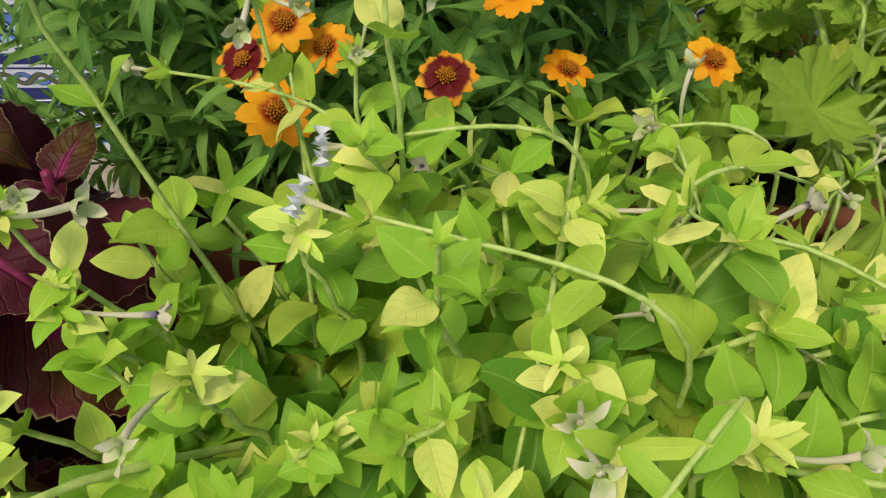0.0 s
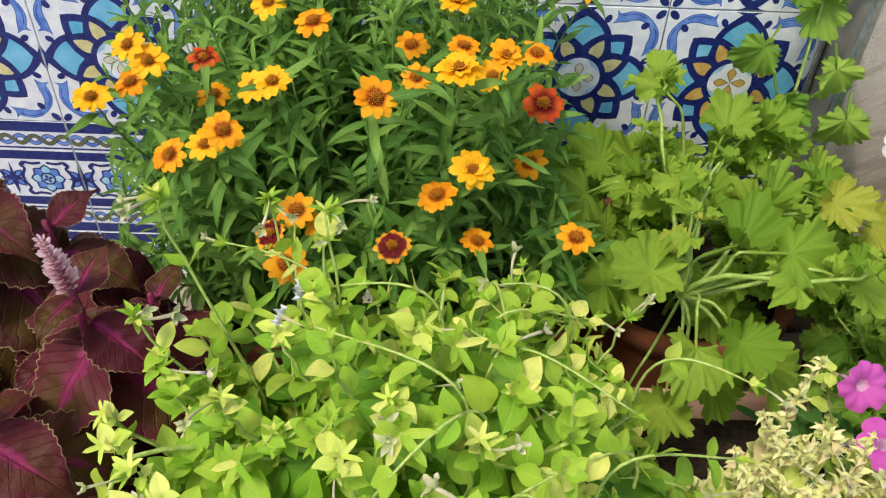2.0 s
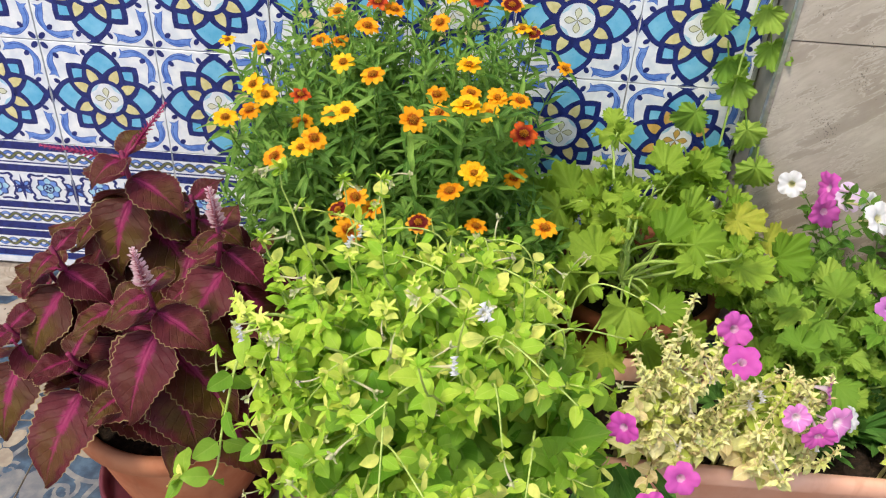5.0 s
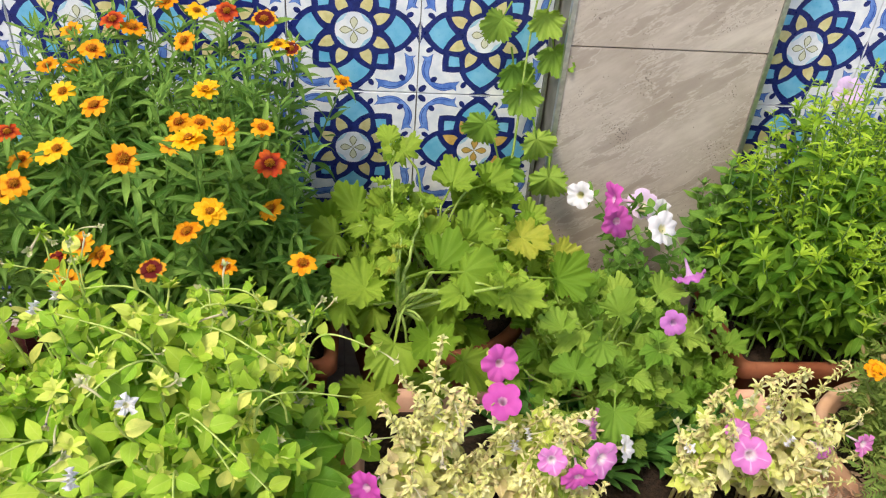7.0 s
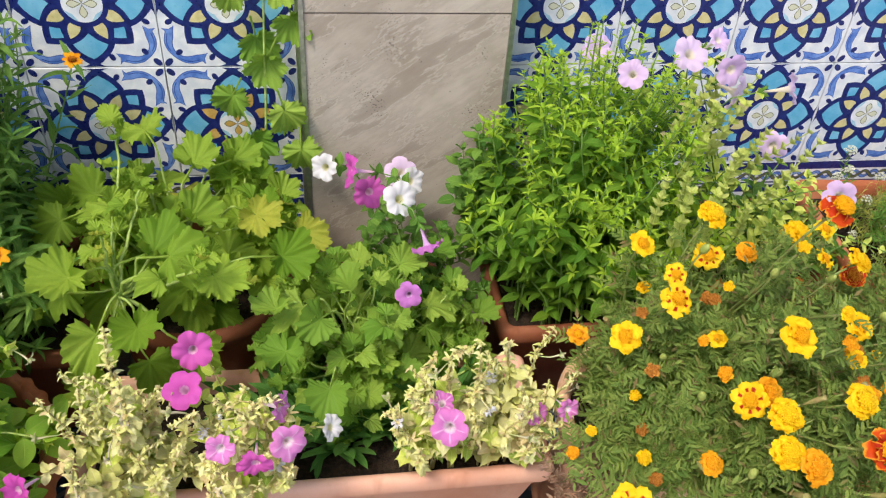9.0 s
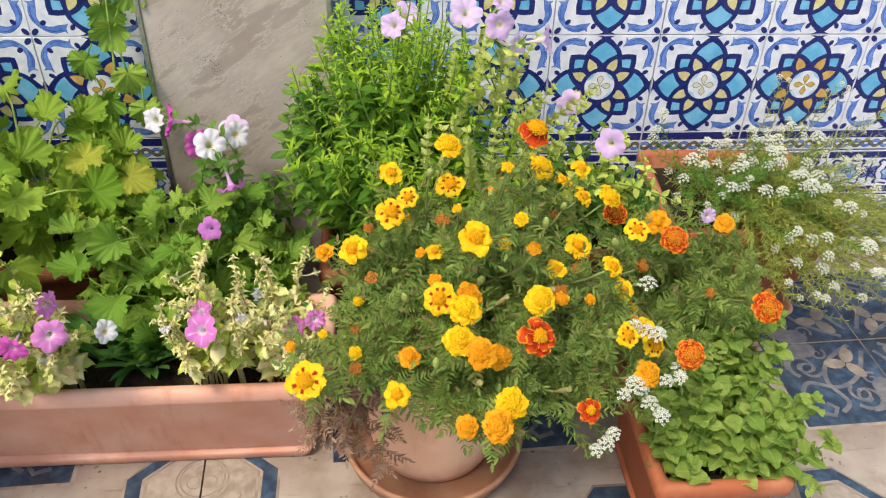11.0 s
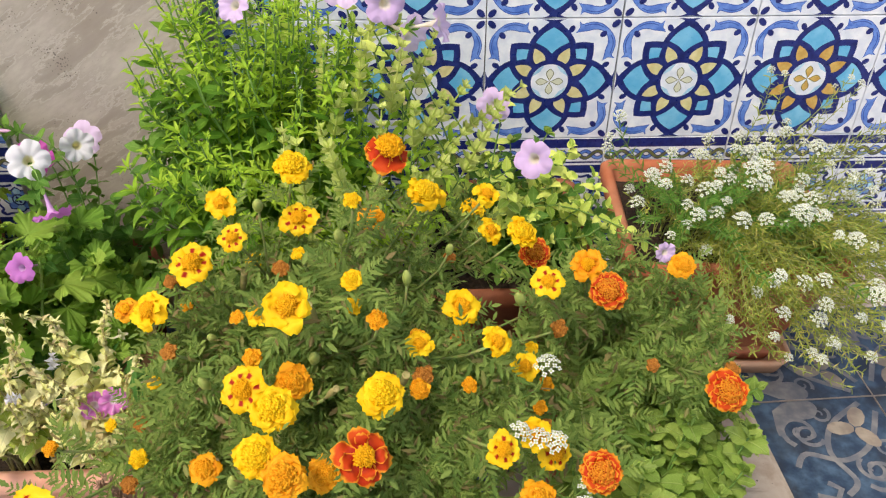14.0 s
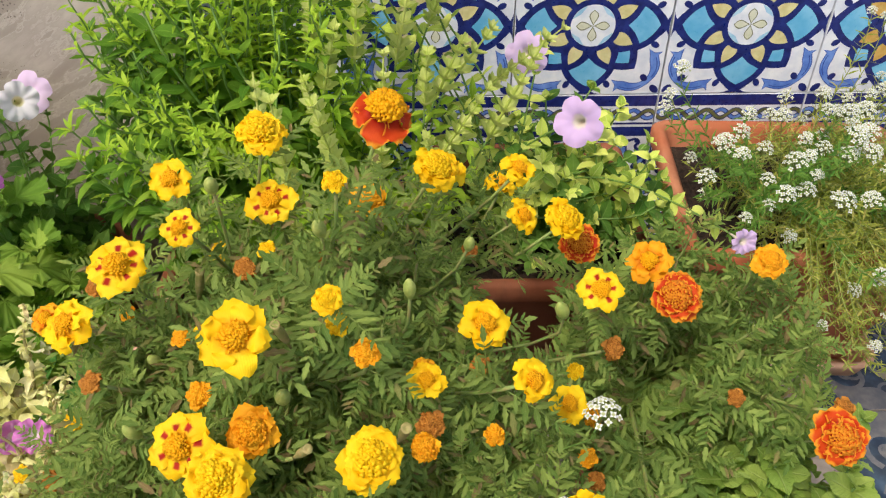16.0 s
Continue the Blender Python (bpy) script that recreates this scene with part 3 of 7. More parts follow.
def floor_tile(bx, by):
    """A tile with the blue panel's quarter in one corner and half hexagons on its edges (seen from above)."""
    m = Motif(0.2, 0.2)

    def clip(pts):
        return [(max(-0.199, min(0.199, x)), max(-0.199, min(0.199, y))) for x, y in pts]

    def put(pts, mat, layer):
        m.poly(clip(pts), mat, layer)
    s = 0.205
    cx, cy = bx * 0.2, by * 0.2

    def corner(pts):
        return [(cx - bx * x, cy - by * y) for x, y in pts]
    put(corner([(0, 0), (s, 0), (s, s), (0, s)]), 2, 1)
    put(corner([(0, 0), (s - 0.006, 0), (s - 0.006, s - 0.006), (0, s - 0.006)]), 1, 2)
    lily = [(0.168, 0.018), (0.176, 0.066), (0.150, 0.040), (0.112, 0.036), (0.098, 0.012), (0.124, -0.006)]
    lily = smooth_path(lily + lily[:1], 4)[:-1]
    put(corner(lily), 4, 3)
    put(corner([(y, x) for x, y in lily]), 4, 3)

    def curl(cx2, cy2, r, a0, turns, w):
        """A scroll that winds inwards."""
        n = 22
        path = [(cx2 + r * (1 - 0.8 * k / n) * math.cos(a0 + turns * 6.283 * k / n), cy2 + r * (1 - 0.8 * k / n) * math.sin(a0 + turns * 6.283 * k / n)) for k in range(n + 1)]
        return stroke(path, [w * (1 - 0.6 * k / n) for k in range(n + 1)])
    for k, flip in enumerate((False, True)):
        def way(pts):
            return corner([(y, x) for x, y in pts] if flip else pts)
        put(way(stroke(smooth_path([(0.012, 0.03), (0.05, 0.09), (0.10, 0.115), (0.15, 0.10), (0.172, 0.122)], 5), 0.0042)), 4, 3.5 + 0.1 * k)
        put(way(curl(0.060, 0.142, 0.030, 0.6, 1.4, 0.0042)), 4, 4.0 + 0.1 * k)
        put(way(curl(0.132, 0.066, 0.022, 2.6, -1.3, 0.0036)), 4, 4.3 + 0.1 * k)
        put(way(curl(0.030, 0.100, 0.016, 4.0, 1.2, 0.0030)), 4, 4.6 + 0.1 * k)
    for k in range(3):
        put(corner(disc(0.016, 10, 0.058 + 0.022 * math.cos(k * 2.1), 0.058 + 0.022 * math.sin(k * 2.1), 1.3, 0.8, k * 2.1)), 3, 5)
    put(corner(stroke([(0.165, 0.170), (0.140, 0.178), (0.128, 0.162), (0.142, 0.150)], 0.0045)), 4, 3.2)

    def star(pts, along):
        """From the star's middle, u outwards and w sideways, into the tile."""
        pts = [(w, u) for u, w in pts] if along else pts
        return [(-cx + bx * u, -cy + by * w) for u, w in pts]

    def ring(cu, r, w, along, a0=0.0, a1=6.283):
        return star(stroke([(cu + r * math.cos(a0 + (a1 - a0) * k / 18), r * math.sin(a0 + (a1 - a0) * k / 18)) for k in range(19)], w), along)

    def shield(grow):
        half = [(0.113, 0.0), (0.117, 0.050), (0.132, 0.113), (0.197, 0.115), (0.255, 0.048)]
        pts = half + [(u, -w) for u, w in reversed(half[1:])]
        return [(0.186 + (u - 0.186) * grow, w * grow) for u, w in pts]
    for k, along in enumerate((False, True)):
        put(star(shield(1.04), along), 3, 6 + 0.05 * k)
        put(star(shield(1.0), along), 1, 7 + 0.05 * k)
        put(star(shield(0.80), along), 2, 8 + 0.05 * k)
        put(star(shield(0.76), along), 3, 9 + 0.05 * k)
        put(star(shield(0.72), along), 2, 10 + 0.05 * k)
        put(ring(0.186, 0.040, 0.0016, along), 3, 11 + 0.05 * k)
        put(ring(0.188, 0.034, 0.0012, along, 0.6, 5.6), 3, 11.3 + 0.05 * k)
        for q in range(3):
            a = 2.094 * q
            put(star(disc(0.0125, 12, 0.188 + 0.0135 * math.cos(a), 0.0135 * math.sin(a)), along), 3, 12 + 0.1 * q)
            put(star(disc(0.0105, 12, 0.188 + 0.0135 * math.cos(a), 0.0135 * math.sin(a)), along), 2, 12.5 + 0.1 * q)
        for s2 in (-1, 1):
            put(star(stroke(smooth_path([(0.138, s2 * 0.012), (0.136, s2 * 0.034), (0.148, s2 * 0.060), (0.162, s2 * 0.056)], 4), 0.0016), along), 3, 11.6 + 0.05 * k)
    edge = [(0.0, 0.0), (0.106, 0.0), (0.110, 0.050), (0.124, 0.124), (0.050, 0.110), (0.0, 0.106)]
    put(star(edge, False), 3, 5.5)
    put(star([(u * 0.96, w * 0.96) for u, w in edge], False), 2, 5.8)
    for a in (0.42, 1.15):
        put(star(turned(leaf_poly(0.016, 0.094, 0.017), a), False), 3, 13)
        put(star(turned(leaf_poly(0.021, 0.089, 0.0140), a), False), 2, 13.4)
    put(star(turned(leaf_poly(0.085, 0.160, 0.020), 0.785), False), 3, 13.2)
    put(star(turned(leaf_poly(0.090, 0.154, 0.0168), 0.785), False), 2, 13.6)
    return m.mesh("floor_tile", [M_FLOOR, M_FBLUE, M_FCREAM, M_FBROWN, M_FGREY, M_FBROWN])


FLOOR_MESH = {(bx, by): floor_tile(bx, by) for bx in (-1, 1) for by in (-1, 1)}


# ---- pots ----
def loft(rings, close_in=True):
    """Rings of equal length from the outer foot over the rim down to the inside."""
    v, f, uv = [], [], []
    n = len(rings[0])
    for i, r in enumerate(rings):
        v += r
        uv += [(i / len(rings), k / n) for k in range(n)]
    for i in range(len(rings) - 1):
        for k in range(n):
            c = (k + 1) % n
            f.append((i * n + k, i * n + c, (i + 1) * n + c, (i + 1) * n + k))
    f.append(tuple(reversed(range(n))))
    if close_in:
        f.append(tuple(range((len(rings) - 1) * n, len(rings) * n)))
    return v, f, uv


def rounded(hx, hy, rc, z, n=6, bow=0.0):
    out = []
    for cx, cy, a0 in ((hx - rc, hy - rc, 0), (-hx + rc, hy - rc, 90), (-hx + rc, -hy + rc, 180), (hx - rc, -hy + rc, 270)):
        for i in range(n + 1):
            a = radians(a0 + 90 * i / n)
            out.append((cx + rc * math.cos(a), cy + rc * math.sin(a), z))
    return out


def circle(r, z, n=56, lobes=0, amp=0.0):
    return [((r + amp * math.cos(lobes * 2 * math.pi * k / n)) * math.cos(2 * math.pi * k / n), (r + amp * math.cos(lobes * 2 * math.pi * k / n)) * math.sin(2 * math.pi * k / n), z) for k in range(n)]


def soil_mesh(ring, z):
    """A lumpy surface inside a ring of points."""
    c = Vector((sum(p[0] for p in ring) / len(ring), sum(p[1] for p in ring) / len(ring), 0))
    v, f = [], []
    steps, n = 9, len(ring)
    for i in range(steps + 1):
        s = 1 - i / steps * 0.98
        for p in ring:
            x, y = c.x + (p[0] - c.x) * s, c.y + (p[1] - c.y) * s
            v.append((x, y, z + 0.010 * noise.noise(Vector((x * 45 + z * 9, y * 45, 1.0))) + 0.004 * noise.noise(Vector((x * 160, y * 160, 3.0)))))
    for i in range(steps):
        for k in range(n):
            d = (k + 1) % n
            f.append((i * n + k, i * n + d, (i + 1) * n + d, (i + 1) * n + k))
    return mesh_of("soil", v, f, [M_SOIL])


def planter(name, label, at, hx, hy, height, mat, turn=0.0, taper=0.8, rim=0.012, tray=False, soil_down=0.03):
    ob = thing(name, label, "planter", at)
    m = Matrix.Translation(at) @ pose(0, 0, 0, 0, 0, turn)
    z0 = 0.012 if tray else 0.0
    k = taper
    dx, dy = hx * (1 - k) * 0.45, hy * (1 - k)
    foot = (hx - dx - rim, hy - dy - rim)
    rc = min(hx, hy) * 0.13
    rings = [rounded(foot[0] - 0.004, foot[1] - 0.004, rc, z0), rounded(foot[0], foot[1], rc, z0 + 0.004), rounded(foot[0] + 0.005, foot[1] + 0.005, rc, z0 + 0.020), rounded(foot[0] + 0.004, foot[1] + 0.004, rc, z0 + 0.024),
             rounded(foot[0] - 0.004, foot[1] - 0.004, rc, z0 + 0.025), rounded(foot[0] - 0.003, foot[1] - 0.003, rc, z0 + 0.029), rounded(foot[0] + 0.001, foot[1] + 0.001, rc, z0 + 0.032), rounded(hx - rim, hy - rim, rc, height - 0.036), rounded(hx - 0.003, hy - 0.003, rc, height - 0.030), rounded(hx, hy, rc, height - 0.024),
             rounded(hx, hy, rc, height - 0.006), rounded(hx - 0.005, hy - 0.005, rc, height), rounded(hx - 0.013, hy - 0.013, rc * 0.9, height - 0.001), rounded(hx - 0.018, hy - 0.018, rc * 0.85, height - 0.007),
             rounded(hx - 0.022, hy - 0.022, rc * 0.8, height - 0.03), rounded(foot[0] - 0.008, foot[1] - 0.008, rc * 0.8, z0 + 0.03)]
    v, f, uv = loft(rings)
    part("body", mesh_of("planter_body", v, f, [mat], uv), ob, m)
    part("soil", soil_mesh(rounded(hx - 0.020, hy - 0.020, rc * 0.85, 0), height - soil_down), ob, m)
    if tray:
        tx, ty = foot[0] + 0.02, foot[1] + 0.02
        v, f, uv = loft([rounded(tx - 0.004, ty - 0.004, rc, 0.0), rounded(tx + 0.005, ty + 0.005, rc * 1.6, 0.022), rounded(tx + 0.009, ty + 0.009, rc * 1.7, 0.031), rounded(tx + 0.005, ty + 0.005, rc * 1.6, 0.034), rounded(tx, ty, rc * 1.4, 0.032), rounded(tx - 0.006, ty - 0.006, rc, 0.0115)])
        part("drip_tray", mesh_of("drip_tray", v, f, [M_TERRA_CREAM], uv), ob, m, "pale pinkish plastic drip tray")
    return ob


def pot(name, label, at, r, height, mat, foot=0.68, saucer=0.0, saucer_mat=None, ribs=0, rope=0, rim=0.012, soil_down=0.03):
    ob = thing(name, label, "flower pot", at)
    m = Matrix.Translation(at)
    z0 = 0.012 if saucer else 0.0
    n = 112 if rope or ribs else 56

    def c(q, z, lobes=0, amp=0.0):
        return circle(q, z, n, lobes, amp)
    rings = [c(r * foot - 0.004, z0), c(r * foot, z0 + 0.004)]
    steps = 10
    for i in range(1, steps + 1):
        t = i / steps
        q = r * foot + (r - rim - r * foot) * t ** 0.75
        rings.append(c(q + (0.0025 * math.sin(t * 30) if ribs else 0), z0 + 0.004 + (height - 0.034 - z0) * t))
    if not rope:
        rings += [c(r, height - 0.026), c(r, height - 0.007), c(r - 0.005, height)]
    else:
        rings += [c(r - rim + 0.002, height - 0.02), c(r - 0.008, height)]
    rings += [c(r - 0.013, height), c(r - 0.018, height - 0.006), c(r - 0.022, height - 0.03), c(r * foot - 0.01, z0 + 0.03)]
    v, f, uv = loft(rings)
    part("body", mesh_of("pot_body", v, f, [mat], uv), ob, m)
    if rope:
        v, f, uv = [], [], []
        na, nb = rope * 6, 10
        for i in range(na):
            a = 2 * math.pi * i / na
            for k in range(nb):
                b = 2 * math.pi * k / nb
                q = 0.013 * (1 + 0.22 * math.cos(2 * (b + a * rope / 2)))
                v.append(((r - 0.006 + q * math.cos(b)) * math.cos(a), (r - 0.006 + q * math.cos(b)) * math.sin(a), height - 0.014 + q * 1.15 * math.sin(b)))
                uv.append((i / na, k / nb))
        for i in range(na):
            for k in range(nb):
                i2, k2 = (i + 1) % na, (k + 1) % nb
                f.append((i * nb + k, i2 * nb + k, i2 * nb + k2, i * nb + k2))
        part("rope_rim", mesh_of("rope_rim", v, f, [mat], uv), ob, m, "twisted rope moulding round the rim")
    part("soil", soil_mesh(circle(r - 0.017, 0, 40), height - soil_down), ob, m)
    if saucer:
        s = saucer
        v, f, uv = loft([circle(s * 0.86, 0.0), circle(s * 0.95, 0.008), circle(s * 0.985, 0.026), circle(s, 0.032), circle(s * 0.985, 0.037), circle(s * 0.945, 0.034), circle(s * 0.92, 0.02), circle(s * 0.86, 0.0115)])
        part("saucer", mesh_of("saucer", v, f, [saucer_mat or mat], uv), ob, m, "shallow terracotta saucer under the pot")
    return ob


pot("flower_pot", "round terracotta pot holding a burgundy coleus on a maroon saucer", (-0.64, -0.49, 0), 0.148, 0.205, M_TERRA, foot=0.62, saucer=0.137, saucer_mat=M_MAROON)
pot("flower_pot", "wide terracotta bowl with a rope rim under a lime green plant", (-0.284, -0.55, 0), 0.188, 0.25, M_TERRA, foot=0.62, rope=36)
planter("planter_box", "weathered terracotta box of orange zinnias against the tiles", (-0.34, -0.185, 0), 0.225, 0.145, 0.21, M_TERRA_DARK)
pot("flower_pot", "ribbed brown terracotta pot of scented geranium beside a pilaster", (0.035, -0.175, 0), 0.152, 0.225, M_TERRA_DARK, ribs=1)
pot("flower_pot", "plain terracotta pot of white and purple petunias", (0.325, -0.225, 0), 0.115, 0.20, M_TERRA_DARK)
planter("planter_trough", "long pale terracotta trough with faded petunias on the tiled floor", (0.212, -0.466, 0), 0.306, 0.106, 0.198, M_TERRA_PALE, taper=0.76, soil_down=0.03)
planter("planter_box", "terracotta box of bright green basil in front of the pilaster", (0.634, -0.214, 0), 0.146, 0.122, 0.215, M_TERRA_DARK)
planter("planter_box", "terracotta box of variegated petunia against the tiled wall", (0.925, -0.165, 0), 0.135, 0.145, 0.225, M_TERRA_DARK)
pot("flower_pot", "cream terracotta pot full of yellow marigolds on a saucer", (0.668, -0.515, 0), 0.137, 0.24, M_TERRA_CREAM, foot=0.67, saucer=0.145, saucer_mat=M_TERRA_BUFF)
planter("planter_box", "terracotta box of mint standing on the patterned floor", (1.038, -0.628, 0), 0.094, 0.13, 0.18, M_TERRA)
pot("flower_pot", "small terracotta pot of red marigolds behind the mint", (1.02, -0.40, 0), 0.092, 0.19, M_TERRA_DARK)
planter("planter_box", "terracotta box of white alyssum on a drip tray", (1.247, -0.162, 0), 0.156, 0.142, 0.256, M_TERRA, turn=-3, taper=0.58, tray=True)

# ---- plants: pieces ----
UP = Vector((0, 0, 1))
BLOOMS, LATER = [], []               # places to keep clear of leaves; plants still to be finished


def ovate(u):
    return math.sin(math.pi * u ** 0.72) ** 0.85


def pointed(u):
    return math.sin(math.pi * u ** 0.64) ** 1.02


def broad(u):
    return math.sin(math.pi * u ** 0.62) ** 0.62


def lance(u):
    return math.sin(math.pi * u ** 0.8) ** 1.05


def strap(u):
    return min(1.0, 4 * u + 0.25) * (1 - u ** 5) ** 0.5


def spoon(u):
    return 0.16 + 0.84 * math.sin(math.pi * min(1, u * 0.98) ** 1.5) ** 0.8 if u < 0.999 else 0.05


def frill(u):
    return min(1.0, 0.40 + 1.1 * u) * (1 - 0.55 * u ** 4)


def blunt(u):
    return min(1.0, 0.42 + 1.5 * u) * (1 - u ** 6) ** 0.5


def leaf_shape(L, W, shape, nseg=8, ncr=2, fold=0.25, curl=0.5, wave=0.0, teeth=0.0, stalk=0.0, seed=0, pucker=0.0, notch=0.0):
    """A leaf along +X with its face up: points, faces and places along and across it."""
    r = random.Random(seed)
    v, f, uv = [], [], []
    x = z = 0.0
    ph = r.uniform(0, 6)
    for i in range(nseg + 1):
        u = i / nseg
        a = curl * (u - 0.15)
        if i:
            x += L / nseg * math.cos(a)
            z -= L / nseg * math.sin(a)
        w = max(W * shape(u), 0.0002)
        if teeth and 0 < i < nseg:
            w *= 1 + (teeth if i % 2 else -teeth)
        for j in range(-ncr, ncr + 1):
            s = j / ncr
            dz = fold * abs(s) * w + wave * W * math.sin(u * 9 + ph + (1.5 if s > 0 else 0)) * s * s
            dz -= pucker * W * math.cos(u * 28) * (0.25 - (abs(s) - 0.5) ** 2) * 2
            back = -abs(s) * teeth * L / nseg * 1.2
            cutin = notch * L * u ** 4 * (-0.6 * math.cos(2 * math.pi * s) - 0.8 * s * s) if notch else 0.0
            v.append((x + stalk + back + cutin, s * w, z + dz))
            uv.append((u, 0.5 + 0.5 * s))
    n = 2 * ncr + 1
    for i in range(nseg):
        for j in range(n - 1):
            f.append((i * n + j, (i + 1) * n + j, (i + 1) * n + j + 1, i * n + j + 1))
    if stalk:
        tv, tf, tu = tube([(0, 0, 0), (stalk * 0.5, 0, stalk * 0.06), (stalk * 1.05, 0, 0.0)], W * 0.07 + 0.0003, W * 0.05 + 0.0002, 4)
        b = len(v)
        v += [tuple(p) for p in tv]
        f += [tuple(i + b for i in q) for q in tf]
        uv += [(0.0, 0.5)] * len(tv)
    return np.array(v), f, np.array(uv)


def lobed_shape(R, depth=0.3, teeth=0.05, cup=0.25, notch=0.5, stalk=0.04, seed=0, rings=6, n=84):
    """A leaf with five angular, toothed lobes whose stalk joins at its heart-shaped foot."""
    r = random.Random(seed)
    v, f, uv = [(stalk, 0, 0)], [], [(0, 0.5)]
    ph, crease = r.uniform(0, 6), r.uniform(-0.15, 0.45)
    lobes = [(c + r.uniform(-0.09, 0.09), q * r.uniform(0.92, 1.06)) for c, q in ((0.0, 1.0), (-0.92, 0.97), (0.92, 0.97), (-1.86, 0.86), (1.86, 0.86), (-2.6, 0.66), (2.6, 0.66))]
    saw = [r.uniform(0.3, 1.6) for _ in range(n // 3 + 1)]
    for i in range(1, rings + 1):
        t = i / rings
        for k in range(n):
            a = -math.pi + (2 * math.pi) * (k + 0.5) / n
            q = abs(a) / math.pi
            lobe = max(size * (1 - depth * (abs(a - c) / 0.47) ** 1.9) for c, size in lobes)
            rad = R * (1 - notch * max(0, (q - 0.86) / 0.14) ** 1.5)
            rad *= t * (0.72 + (max(lobe, 0.45) - 0.72) * t ** 1.5 + t ** 4 * teeth * (-0.8, 0.2, 0.6)[k % 3] * saw[k // 3])
            rib = max(0.0, 1 - min(abs(a - c) for c, _ in lobes) / 0.45)
            zz = R * (cup * t * t * 0.5 + 0.20 * t * t * math.sin(2 * a + ph) + 0.13 * t ** 3 * math.sin(7 * a + 2 * ph) + 0.05 * math.sin(15 * t + ph) * math.sin(6 * a + ph) * t - 0.10 * t * rib)
            zz -= R * 0.30 * t * t * max(0, math.cos(a))
            zz += R * t * (crease * abs(math.sin(a)) + 0.10 * t ** 3 * math.sin(17 * a + ph))
            v.append((stalk + 0.25 * R + rad * math.cos(a) - 0.25 * R * (1 - t), rad * math.sin(a), zz))
            uv.append((t, (a / math.pi + 1) / 2))
    for k in range(n - 1):
        f.append((0, 1 + k, 2 + k))
        for i in range(rings - 1):
            b = 1 + i * n
            f.append((b + k, b + n + k, b + n + k + 1, b + k + 1))
    tv, tf, tu = tube([(0, 0, -0.01), (stalk * 0.6, 0, -0.002), (stalk, 0, 0)], 0.05, 0.036, 5)
    b = len(v)
    v += [tuple(p) for p in tv]
    f += [tuple(i + b for i in q) for q in tf]
    uv += [(0.0, 0.5)] * len(tv)
    return np.array(v), f, np.array(uv)


def feather_shape(L, pairs=6, seed=0):
    """A divided leaf: a rib with pairs of toothed leaflets."""
    r = random.Random(seed)
    h = Heap()
    rib = [(L * t, 0, -0.25 * L * t * t) for t in (0, 0.25, 0.5, 0.75, 1.0)]
    tv, tf, tu = tube(rib, 0.014, 0.006, 3)
    h.add(tv, tf, [(0.2, 0.5)] * len(tv))
    for i in range(pairs):
        t = 0.2 + 0.72 * i / (pairs - 1)
        s = L * 0.40 * math.sin(math.pi * (0.22 + 0.66 * t)) * r.uniform(0.75, 1.2)
        for side in (-1, 1):
            lv, lf, lu = leaf_shape(s, s * 0.128, lance, 7, 1, 0.3, r.uniform(-0.2, 0.8), teeth=0.24, seed=i)
            h.add(lv, lf, lu, frame_of((L * t, 0, -0.25 * L * t * t), (r.uniform(0.35, 1.0), side * 0.9, r.uniform(-0.35, 0.35)), UP))
    lv, lf, lu = leaf_shape(L * 0.34, L * 0.055, lance, 7, 1, 0.3, 0.2, teeth=0.22)
    h.add(lv, lf, lu, frame_of(rib[-1], (1, 0, -0.3), UP))
    return np.concatenate(h.v), h.f, np.concatenate(h.uv)


